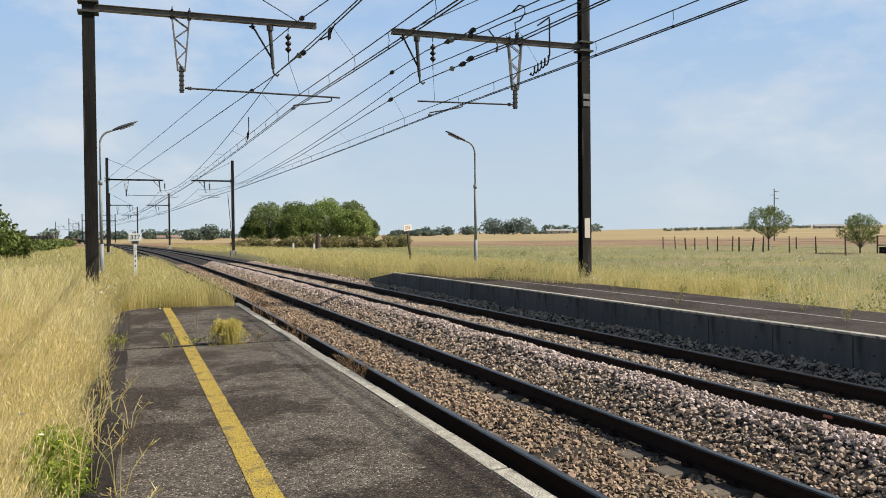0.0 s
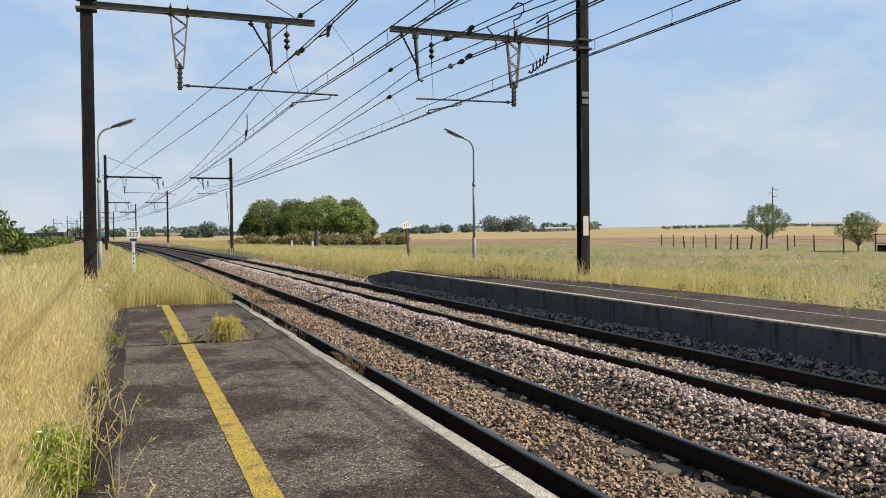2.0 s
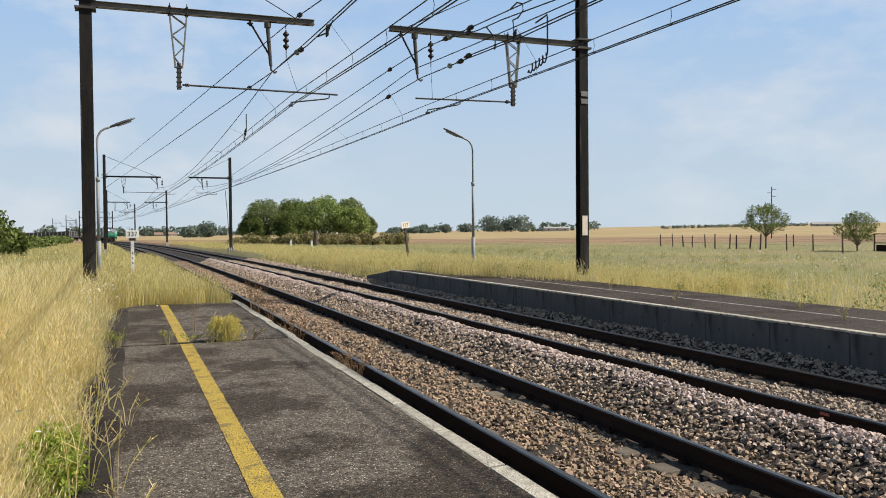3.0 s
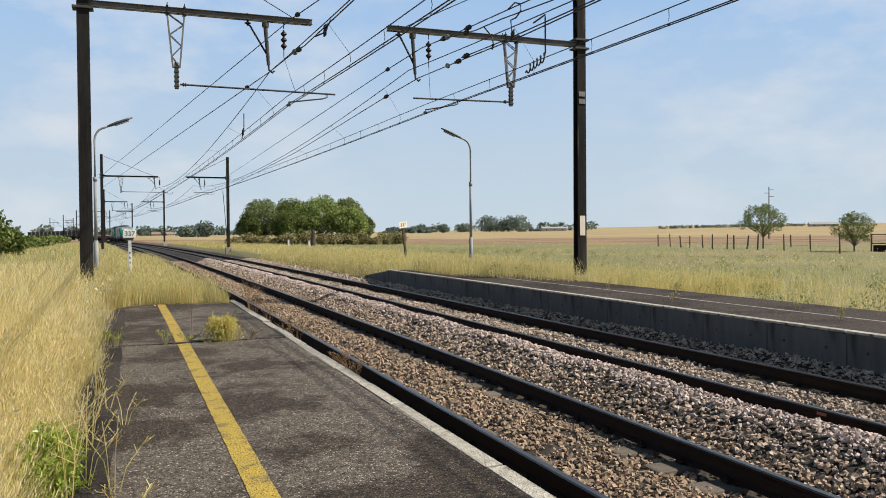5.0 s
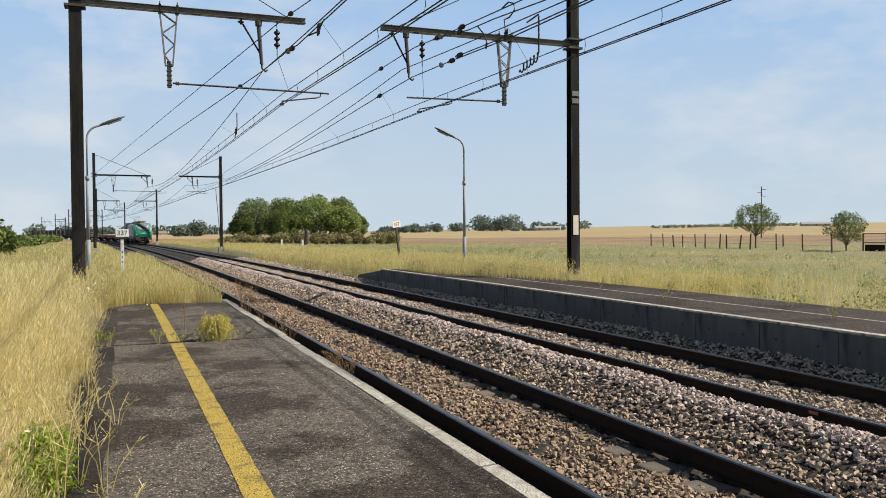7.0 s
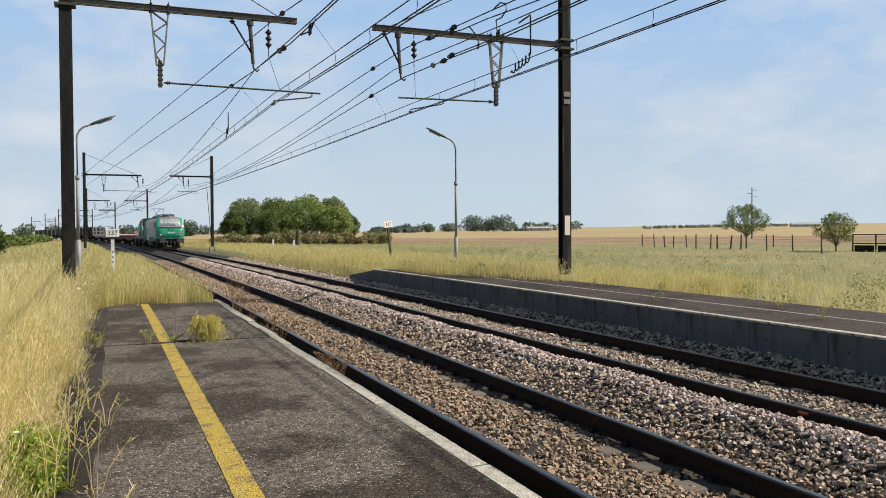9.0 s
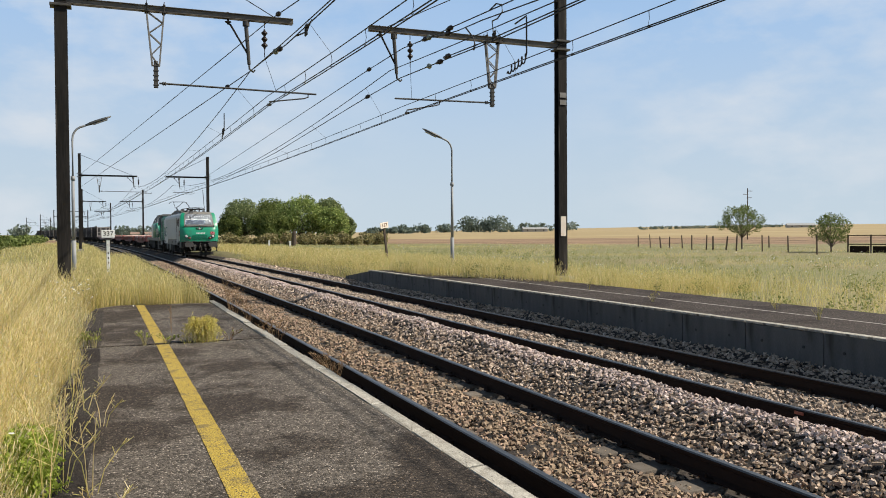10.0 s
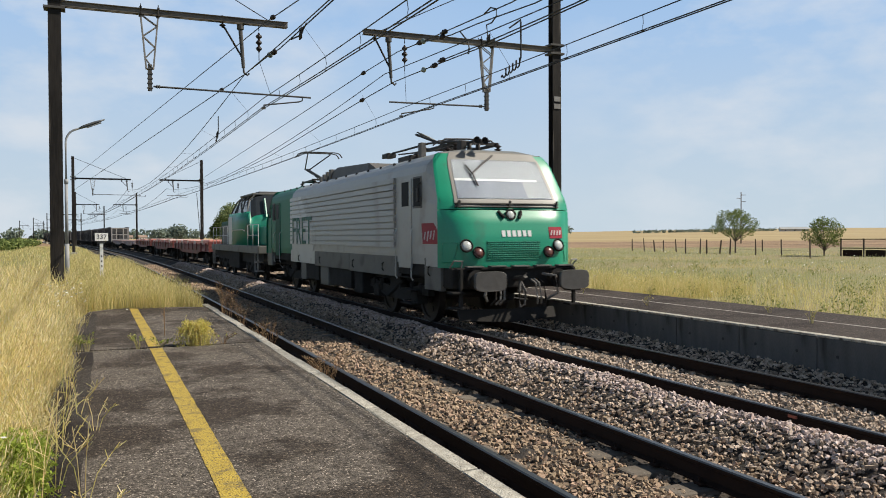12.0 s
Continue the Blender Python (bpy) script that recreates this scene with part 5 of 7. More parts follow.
def build_loco():
    L = 17.2
    veh = thing("electric_locomotive", Matrix(), "green and grey electric freight locomotive, clean front, grimy skirts", "locomotive")
    bm = bmesh.new()
    loft(bm, [side_outline(y) for y in (0.72, 3, 8, 12.9)])
    bmesh.ops.recalc_face_normals(bm, faces=bm.faces[:])
    body = part("body", bm, [M_LGREY], veh, "light grey ribbed body side")
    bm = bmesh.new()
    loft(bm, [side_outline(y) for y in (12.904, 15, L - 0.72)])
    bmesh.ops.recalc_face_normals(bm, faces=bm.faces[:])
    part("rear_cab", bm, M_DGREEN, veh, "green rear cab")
    # slanting pale panel with the lettering
    for s in (-1, 1):
        bm = bmesh.new()
        pts = [(12.9, 1.42), (10.1, 1.42), (9.7, 1.9), (10.6, 2.5), (12.0, 3.14), (12.9, 3.14)]
        a = [bm.verts.new((s * 1.432, y, z)) for y, z in pts]
        b = [bm.verts.new((s * 1.424, y, z)) for y, z in pts]
        bm.faces.new(a), bm.faces.new(b[::-1])
        for i in range(len(pts)):
            j = (i + 1) % len(pts)
            bm.faces.new((a[i], b[i], b[j], a[j]))
        bmesh.ops.recalc_face_normals(bm, faces=bm.faces[:])
        part("pale_panel", bm, M_PGREY, veh, "pale grey flank panel")
        m = Matrix.Translation((s * 1.480, 11.35, 2.02)) @ Matrix.Rotation(-s * -math.pi / 2, 4, "Z") @ Matrix.Rotation(math.pi / 2, 4, "X")
        text_mesh("lettering", "FRET", 1.25, m, M_LETTER, veh, 0.004)
        # ribs
        bm = bmesh.new()
        loft(bm, [[(s * 1.405, y, 0.094), (s * 1.470, y, 0.090), (s * 1.476, y, -0.022), (s * 1.405, y, -0.022)] for y in (0.0, 3.7, 7.45)])
        bmesh.ops.recalc_face_normals(bm, faces=bm.faces[:])
        rib = part("rib", bm, M_LGREY, veh)
        rib.matrix_basis = pose(0, 2.55, 1.66)
        bm = bmesh.new()
        loft(bm, [[(s * 1.405, y, 0.094), (s * 1.470, y, 0.090), (s * 1.476, y, -0.022), (s * 1.405, y, -0.022)] for y in (0.0, 1.5, 3.0)])
        bmesh.ops.recalc_face_normals(bm, faces=bm.faces[:])
        pale = part("rib", bm, M_PGREY, veh)
        pale.matrix_basis = pose(0, 10.01, 1.66)
        for i in range(1, 11):
            k = 0.0 if i < 4 else 0.19 * (i - 3)       # the pale field slants rearwards towards the roof
            share("rib", rib.data, veh, Matrix.Translation((0, 2.55, 1.66 + i * 0.142)) @ Matrix.Diagonal((1, (7.45 + k) / 7.45, 1, 1)))
            share("rib", pale.data, veh, Matrix.Translation((0, 10.01 + k, 1.66 + i * 0.142)) @ Matrix.Diagonal((1, (3.0 - k) / 3.0, 1, 1)))
        # cab doors, windows, rails
        for y0, flip in ((0, 1), (L, -1)):
            yy = lambda v: y0 + flip * v
            lohi = lambda a, b, z0, z1, x0, x1: ((min(s * x0, s * x1), min(yy(a), yy(b)), z0), (max(s * x0, s * x1), max(yy(a), yy(b)), z1))
            bm = bmesh.new()
            lo, hi = lohi(1.56, 2.34, 1.20, 3.10, 1.40, 1.434)
            box(bm, lo, hi, 0.008)
            door = part("cab_door", bm, M_LGREY if flip > 0 else M_INK, veh, "cab side door")
            bm = bmesh.new()
            box(bm, *lohi(1.70, 2.12, 2.52, 3.04, 1.43, 1.440), 0.003)
            part("door_window", bm, M_DARKGLASS, door, "dark door window")
            bm = bmesh.new()
            box(bm, *lohi(1.02, 1.42, 2.50, 3.08, 1.40, 1.437), 0.004)
            part("side_window", bm, M_DARKGLASS, veh, "dark cab side window")
            bm = bmesh.new()
            box(bm, *lohi(0.98, 1.46, 2.46, 3.12, 1.40, 1.430), 0.01)
            part("window_surround", bm, M_ROOF, veh)
            for yv, z0, z1 in ((2.44, 0.95, 2.05), (1.46, 0.95, 2.05)):
                bm = bmesh.new()
                tube(bm, [(s * 1.43, yy(yv), z0), (s * 1.475, yy(yv), z0 + 0.06), (s * 1.475, yy(yv), z1 - 0.06), (s * 1.43, yy(yv), z1)], 0.014, 6)
                part("handrail", bm, M_WHITERAIL, veh, "pale vertical handrail")
            for i in range(3):
                bm = bmesh.new()
                box(bm, *lohi(1.62, 2.3, 0.42 + i * 0.28, 0.45 + i * 0.28, 1.22, 1.42), 0.004)
                part("step", bm, M_UNDER, veh)
            bm = bmesh.new()
            tube(bm, [(s * 1.43, yy(0.98), 2.98), (s * 1.52, yy(0.96), 2.9), (s * 1.52, yy(0.96), 2.6)], 0.012, 5)
            box(bm, *lohi(0.90, 1.0, 2.58, 2.86, 1.50, 1.54), 0.008)
            part("mirror", bm, M_ROOFGEAR, veh, "black rear-view mirror")
        # logo board
        bm = bmesh.new()
        pts = [(0.10, 1.72), (0.90, 1.72), (0.96, 2.14), (0.34, 2.14), (0.10, 1.98)]
        a = [bm.verts.new((s * 1.433, y, z)) for y, z in pts]
        b = [bm.verts.new((s * 1.424, y, z)) for y, z in pts]
        bm.faces.new(a), bm.faces.new(b[::-1])
        for i in range(5):
            bm.faces.new((a[i], b[i], b[(i + 1) % 5], a[(i + 1) % 5]))
        bmesh.ops.recalc_face_normals(bm, faces=bm.faces[:])
        logo = part("emblem", bm, M_LOGO, veh, "red operator emblem")
        for y, z, h in ((0.78, 1.88, 0.16), (0.62, 1.88, 0.20), (0.46, 1.9, 0.16), (0.30, 1.9, 0.18)):
            bm = bmesh.new()
            bar(bm, (s * 1.436, y + 0.03, z - h / 2), (s * 1.436, y - 0.04, z + h / 2), 0.006, 0.035)
            part("emblem_mark", bm, M_LOGOMARK, logo)
        # skirts
        for a, b, z0, mt in ((0.0, 0.85, 0.80, M_SKIRT), (2.5, 6.2, 0.98, M_SKIRT), (6.21, 9.9, 1.0, M_SKIRT), (9.91, 13.2, 1.04, M_PGREY), (L - 0.85, L, 0.80, M_SKIRT)):
            bm = bmesh.new()
            box(bm, (min(s * 1.30, s * 1.415), a, z0), (max(s * 1.30, s * 1.415), b, 1.44), 0.012)
            part("skirt_panel", bm, mt, veh, "grimy grey skirt panel" if mt == M_SKIRT else "pale skirt panel")
        for y in (3.4, 5.8, 9.2, 11.9, 0.55):
            bm = bmesh.new()
            tube(bm, [(s * 1.42, y, 1.28), (s * 1.45, y + 0.02, 1.24), (s * 1.45, y + 0.02, 1.12), (s * 1.42, y, 1.08)], 0.016, 5)
            part("lifting_eye", bm, M_UNDER, veh)
        for a, b, z0, z1, mt in ((5.3, 6.0, 0.42, 1.05, M_UNDER), (6.3, 8.4, 0.5, 1.0, M_UNDER), (8.6, 9.5, 0.45, 1.05, M_SKIRT), (9.7, 11.2, 0.55, 1.05, M_UNDER), (11.3, 12.0, 0.5, 1.05, M_SKIRT)):
            bm = bmesh.new()
            box(bm, (min(s * 0.7, s * 1.34), a, z0), (max(s * 0.7, s * 1.34), b, z1), 0.03)
            part("equipment_box", bm, mt, veh)
    bm = bmesh.new()
    box(bm, (-1.0, 0.3, 0.85), (1.0, L - 0.3, 1.32))
    box(bm, (-1.36, 0.75, 1.06), (1.36, L - 0.75, 1.34))
    part("underframe", bm, M_UNDER, veh)
    # two noses
    for end in (0, 1):
        turn = (lambda p: p) if end == 0 else (lambda p: Vector((-p.x, L - p.y, p.z)))
        surf = lambda u, z, off: turn(nose(u, z, off))
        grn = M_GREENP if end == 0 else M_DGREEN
        bm = bmesh.new()
        patch(bm, surf, -1, 1, 1.27, 2.385, 0.0, 20, 12, 0.05)
        lower = part("nose_panel", bm, grn, veh, "rounded green nose")
        bm = bmesh.new()
        patch(bm, surf, -1, 1, 2.405, 3.56, 0.0, 20, 10, 0.05)
        part("cab_front", bm, grn, veh, "green cab front pillars")
        # cab sides between the front and the body
        for s in (-1, 1):
            bm = bmesh.new()
            rows = []
            for z in (1.27, 2.4, 2.6, 3.0, 3.18, 3.33, 3.45, 3.58):
                p = nose(s, min(z, 3.58), 0)
                w = float(np.interp(z, [1.27, 3.18, 3.33, 3.45, 3.6], [1.425, 1.425, 1.39, 1.28, 1.02]))
                rows.append((bm.verts.new(turn(p)), bm.verts.new(turn(Vector((s * w, 0.74, z)))), ))
            for a, b in zip(rows, rows[1:]):
                bm.faces.new((a[0], a[1], b[1], b[0]))
            bmesh.ops.recalc_face_normals(bm, faces=bm.faces[:])
            part("cab_cheek", bm, M_LGREY if end == 0 else M_DGREEN, veh, "grey cab cheek")
        bm = bmesh.new()
        pts0 = [turn(nose(u / 8, 3.56, 0.0)) for u in range(-8, 9)]
        pts1 = [turn(Vector((1.05 * u / 8, 0.76, 3.66 - 0.06 * (u / 8) ** 2))) for u in range(-8, 9)]
        a, b = [bm.verts.new(p) for p in pts0], [bm.verts.new(p) for p in pts1]
        for i in range(16):
            bm.faces.new((a[i], a[i + 1], b[i + 1], b[i]))
        bmesh.ops.recalc_face_normals(bm, faces=bm.faces[:])
        part("roof_lip", bm, M_FRAMEG, veh)
        bm = bmesh.new()
        patch(bm, surf, -0.80, 0.80, 2.44, 3.585, 0.014, 16, 8, 0.03)
        frame_ = part("windscreen_frame", bm, M_FRAMEG, veh, "grey windscreen surround")
        bm = bmesh.new()
        patch(bm, surf, -0.745, 0.745, 2.61, 2.98, 0.020, 14, 4, 0.006)
        part("cab_inside", bm, M_CABIN, frame_, "bluish cab interior behind the glass")
        bm = bmesh.new()
        patch(bm, surf, -0.745, 0.745, 2.985, 3.43, 0.020, 14, 4, 0.006)
        part("sun_blind", bm, M_BLIND, frame_, "white sun blind drawn half down")
        bm = bmesh.new()
        patch(bm, surf, -0.74, 0.60, 2.975, 3.02, 0.0225, 12, 1, 0.002)
        part("blind_rail", bm, M_STRIP, frame_, "white lower rail of the blind")
        bm = bmesh.new()
        patch(bm, surf, 0.34, 0.735, 2.63, 2.97, 0.0225, 5, 3, 0.002)
        part("blind_flap", bm, M_BLIND, frame_, "pale flap beside the blind")
        bm = bmesh.new()
        patch(bm, surf, -0.735, 0.735, 2.62, 3.42, 0.030, 14, 6, 0.006)
        pane = part("windscreen", bm, M_PANE, frame_, "windscreen glass")
        pane.visible_shadow = False
        bm = bmesh.new()
        tube(bm, [surf(-0.80, 2.50, 0.04), surf(0.0, 2.50, 0.05), surf(0.80, 2.50, 0.04)], 0.02, 6)
        tube(bm, [surf(-0.80, 2.44, 0.03), surf(0.0, 2.44, 0.04), surf(0.80, 2.44, 0.03)], 0.015, 6)
        for u in (-0.76, 0.0, 0.76):
            tube(bm, [surf(u, 2.43, 0.03), surf(u + 0.03, 2.55, 0.06)], 0.03, 6)
        part("wiper_rail", bm, M_ROOFGEAR, veh)
        bm = bmesh.new()
        tube(bm, [surf(-0.02, 3.52, 0.05), surf(-0.25, 3.32, 0.08), surf(-0.45, 3.12, 0.07)], 0.018, 6)
        tube(bm, [surf(-0.52, 3.30, 0.05), surf(-0.44, 3.10, 0.06), surf(-0.40, 2.86, 0.05)], 0.016, 6)
        part("wiper", bm, M_ROOFGEAR, veh, "black windscreen wiper")
        # lamps
        for s in (-1, 1):
            for u, z, r, mt, nm in ((0.70, 1.68, 0.105, M_LENS, "headlamp"), (0.53, 1.55, 0.095, M_REDLENS, "tail_lamp")):
                p = surf(s * u, z, 0.0)
                q = (surf(s * u, z, 0.1) - p).to_track_quat("Z", "Y").to_matrix().to_4x4()
                bm = bmesh.new()
                lathe(bm, [(r * 0.9, -0.05), (r * 1.25, 0.0), (r * 1.3, 0.03), (r * 1.15, 0.05), (r, 0.035), (r * 0.95, 0.0)], Matrix.Translation(p) @ q, 18)
                rim = part(nm, bm, M_UNDER, veh, "headlamp in a dark rim" if nm == "headlamp" else "red tail lamp in a dark rim")
                bm = bmesh.new()
                lathe(bm, [(r * 1.0, 0.02), (r * 0.85, 0.04), (r * 0.45, 0.055), (0.01, 0.06)], Matrix.Translation(p) @ q, 16)
                part("lens", bm, mt, rim, "", True)
        p = surf(0, 2.29, 0.0)
        q = (surf(0, 2.29, 0.1) - p).to_track_quat("Z", "Y").to_matrix().to_4x4()
        bm = bmesh.new()
        lathe(bm, [(0.09, -0.03), (0.115, 0.02), (0.115, 0.05), (0.09, 0.055), (0.085, 0.03)], Matrix.Translation(p) @ q, 16)
        rim = part("headlamp", bm, M_UNDER, veh, "small top headlamp")
        bm = bmesh.new()
        lathe(bm, [(0.09, 0.03), (0.07, 0.045), (0.01, 0.05)], Matrix.Translation(p) @ q, 14)
        part("lens", bm, M_LENS, rim, "", True)
        for s in (-1, 1):
            bm = bmesh.new()
            tube(bm, [surf(s * 0.17, 2.36, 0.01), surf(s * 0.14, 2.27, 0.03), surf(s * 0.11, 2.22, 0.03)], 0.035, 5)
            part("washer_nozzle", bm, M_UNDER, veh)
        # grille, number bars, emblem
        bm = bmesh.new()
        patch(bm, surf, -0.40, 0.40, 1.40, 1.78, 0.006, 10, 4, 0.01)
        grille = part("grille", bm, grn, veh, "fine mesh nose grille")
        for i in range(9):
            z = 1.42 + i * 0.042
            bm = bmesh.new()
            tube(bm, [surf(-0.395 + 0.79 * j / 6, z, 0.012) for j in range(7)], 0.006, 4)
            part("grille_bar", bm, M_DGREEN, grille)
        for i in range(26):
            u = -0.39 + 0.78 * i / 25
            bm = bmesh.new()
            tube(bm, [surf(u, 1.41, 0.012), surf(u, 1.77, 0.012)], 0.004, 4)
            part("grille_bar", bm, M_DGREEN, grille)
        for s in (-1, 1):
            bm = bmesh.new()
            loop = [surf(s * u, z, 0.012) for u, z in ((0.97, 1.36), (0.86, 1.36), (0.80, 1.74), (0.97, 1.74), (0.97, 1.36))]
            tube(bm, loop, 0.010, 4)
            part("hatch_frame", bm, M_GREENP, veh)
        for i in range(6):
            u = -0.17 + i * 0.078
            bm = bmesh.new()
            patch(bm, surf, u, u + 0.052, 1.86, 1.98, 0.008, 2, 2, 0.006)
            part("number_bar", bm, M_LOGOMARK, veh, "pale number bar")
        bm = bmesh.new()
        patch(bm, surf, 0.56, 0.80, 1.82, 2.05, 0.008, 4, 2, 0.006)
        logo = part("emblem", bm, M_LOGO, veh, "red operator emblem")
        for i in range(4):
            bm = bmesh.new()
            u = 0.58 + i * 0.052
            tube(bm, [surf(u, 1.88, 0.012), surf(u + 0.025, 1.98, 0.012)], 0.014, 4)
            part("emblem_mark", bm, M_LOGOMARK, logo)
        # buffer beam
        mirror = Matrix() if end == 0 else Matrix.Translation((0, L, 0)) @ Matrix.Rotation(math.pi, 4, "Z")
        bm = bmesh.new()
        box(bm, (-1.36, -0.42, 0.86), (1.36, 0.2, 1.255), 0.04, mirror)
        box(bm, (-1.30, -0.52, 1.225), (1.30, -0.28, 1.265), 0.01, mirror)
        part("buffer_beam", bm, M_UNDER, veh, "grimy buffer beam")
        bm = bmesh.new()
        for i in range(5):
            box(bm, (-1.1 + i * 0.5, -0.56, 1.27), (-0.75 + i * 0.5, -0.40, 1.30), 0.006, mirror)
        part("foot_ledge", bm, M_SKIRT, veh)
        for s in (-1, 1):
            bm = bmesh.new()
            rod(bm, mirror @ Vector((s * 0.9, -0.4, 1.04)), mirror @ Vector((s * 0.9, -0.85, 1.04)), 0.13, 0.12, 14)
            rod(bm, mirror @ Vector((s * 0.9, -0.42, 1.04)), mirror @ Vector((s * 0.9, -0.55, 1.04)), 0.19, sides=14)
            rod(bm, mirror @ Vector((s * 0.9, -0.80, 1.04)), mirror @ Vector((s * 0.9, -1.10, 1.04)), 0.10, sides=14)
            buf = part("buffer", bm, M_UNDER, veh, "buffer housing")
            bm = bmesh.new()
            rim2 = []
            for q in range(28):
                a = math.tau * q / 28
                ca, sa = math.cos(a), math.sin(a)
                rim2.append((s * 0.9 + 0.325 * math.copysign(abs(ca) ** 0.45, ca), 1.035 + 0.185 * math.copysign(abs(sa) ** 0.45, sa)))
            loft(bm, [[mirror @ Vector((s * 0.9 + (x - s * 0.9) * k, yv, 1.035 + (z - 1.035) * k)) for x, z in rim2] for yv, k in ((-1.10, 0.96), (-1.115, 1.0), (-1.165, 1.0), (-1.18, 0.96))])
            bmesh.ops.recalc_face_normals(bm, faces=bm.faces[:])
            for v in bm.verts:
                lv = mirror.inverted() @ v.co
                dx = (lv.x - s * 0.9) / 0.32
                v.co = mirror @ Vector((lv.x, lv.y + 0.006 * dx * dx, lv.z - 0.0))
            part("buffer_plate", bm, M_BUFFER, buf, "greasy grey buffer plate")
            for k, xx in enumerate((0.34, 0.42, 0.52)):
                bm = bmesh.new()
                tube(bm, [mirror @ Vector((s * xx, -0.42, 1.02)), mirror @ Vector((s * xx, -0.62, 0.95)), mirror @ Vector((s * (xx + 0.03), -0.66, 0.66)), mirror @ Vector((s * (xx + 0.08), -0.55, 0.55))], 0.022, 6)
                part("brake_hose", bm, M_HOSE if k < 2 else M_UNDER, veh, "hanging brake hose")
            bm = bmesh.new()
            tube(bm, [mirror @ Vector((s * 0.60, -0.45, 1.12)), mirror @ Vector((s * 0.72, -0.75, 1.1)), mirror @ Vector((s * 0.80, -0.7, 0.75)), mirror @ Vector((s * 0.66, -0.5, 0.62))], 0.03, 6)
            part("cable", bm, M_HOSE, veh, "looped jumper cable")
            bm = bmesh.new()
            box(bm, (s * 1.24 - 0.03, -0.60, 0.50), (s * 1.24 + 0.03, -0.52, 1.24), 0.01, mirror)
            box(bm, (s * 1.28 - 0.16, -0.62, 0.49), (s * 1.28 + 0.10, -0.36, 0.53), 0.01, mirror)
            box(bm, (s * 1.28 - 0.16, -0.62, 0.78), (s * 1.28 + 0.10, -0.36, 0.82), 0.01, mirror)
            part("shunter_step", bm, M_UNDER, veh, "corner step with hanger")
            bm = bmesh.new()
            tube(bm, [mirror @ Vector((s * 1.20, -0.48, 1.26)), mirror @ Vector((s * 1.20, -0.56, 1.40)), mirror @ Vector((s * 1.36, -0.50, 1.40)), mirror @ Vector((s * 1.36, -0.30, 1.26))], 0.016, 5)
            part("grab_iron", bm, M_HOSE, veh)
        bm = bmesh.new()
        tube(bm, [mirror @ Vector(p) for p in ((0, -0.4, 1.04), (0, -0.72, 1.06), (0, -0.82, 1.10), (0, -0.80, 1.16))], 0.05, 8)
        tube(bm, [mirror @ Vector(p) for p in ((0.0, -0.62, 1.0), (0.07, -0.72, 0.8), (0.05, -0.70, 0.55), (-0.05, -0.70, 0.5), (-0.07, -0.72, 0.8), (0.0, -0.62, 1.0))], 0.026, 6)
        part("coupling", bm, M_BUFFER, veh, "screw coupling hanging from its hook")
        bm = bmesh.new()
        secs = []
        for x in (-1.08, -0.9, -0.4, 0, 0.4, 0.9, 1.08):
            y = -0.42 + 0.14 * abs(x)
            secs.append([mirror @ Vector(p) for p in ((x, y + 0.12, 0.17 + 0.05 * abs(x)), (x, y + 0.16, 0.16 + 0.05 * abs(x)), (x, y + 0.26, 0.42), (x, y + 0.22, 0.43))])
        loft(bm, secs)
        bmesh.ops.recalc_face_normals(bm, faces=bm.faces[:])
        part("snow_plough", bm, M_UNDER, veh, "low grey obstacle deflector")
    # roof
    bm = bmesh.new()
    secs = []
    for y, w, z in ((6.3, 0.66, 3.66), (6.7, 0.80, 3.88), (9.8, 0.80, 4.0), (12.0, 0.74, 3.72)):
        secs.append([(-w, y, 3.60), (w, y, 3.60), (w * 0.86, y, z), (-w * 0.86, y, z)])
    loft(bm, secs)
    bmesh.ops.recalc_face_normals(bm, faces=bm.faces[:])
    part("roof_hood", bm, M_ROOF, veh, "raised sooty roof hood")
    for i in range(4):
        bm = bmesh.new()
        box(bm, (-0.79, 10.3 + i * 0.4, 3.66), (0.79, 10.5 + i * 0.4, 3.98 - i * 0.05), 0.01)
        part("roof_louvre", bm, M_ROOF, veh)
    for i in range(14):
        for s in (-1, 1):
            bm = bmesh.new()
            box(bm, (min(s * 1.10, s * 1.15), 2.4 + i * 1.0, 3.53), (max(s * 1.10, s * 1.15), 2.47 + i * 1.0, 3.585), 0.008)
            part("roof_bolt", bm, M_ROOFGEAR, veh)

    def insulator(x, y, z, h, r=0.085):
        bm_ = bmesh.new()
        lathe(bm_, insulator_profile(int(h / 0.07), r, 0.07), pose(x, y, z), 12)
        part("roof_insulator", bm_, M_INSUL, veh, "", True)

    for x, y in ((-0.5, 1.3), (0.5, 1.3), (-0.5, 3.7), (0.5, 3.7), (-0.5, 13.5), (0.5, 13.5), (-0.5, 15.3), (0.5, 15.3), (0, 2.5), (-0.3, 2.2)):
        insulator(x, y, 3.62, 0.22)
    for k, y0 in enumerate((1.3, 13.5)):
        bm = bmesh.new()
        for s in (-1, 1):
            bar(bm, (s * 0.5, y0, 3.86), (s * 0.5, y0 + (2.4 if k == 0 else 1.7), 3.86), 0.06, 0.06)
        bar(bm, (-0.55, y0 + 0.1, 3.88), (0.55, y0 + 0.1, 3.88), 0.06, 0.06)
        bar(bm, (-0.55, y0 + 1.6, 3.88), (0.55, y0 + 1.6, 3.88), 0.06, 0.06)
        part("pantograph_base", bm, M_ROOFGEAR, veh, "black pantograph base frame")
    # folded front pantograph
    bm = bmesh.new()
    tube(bm, [(0, 1.5, 3.90), (0, 3.6, 3.95)], 0.04, 6)
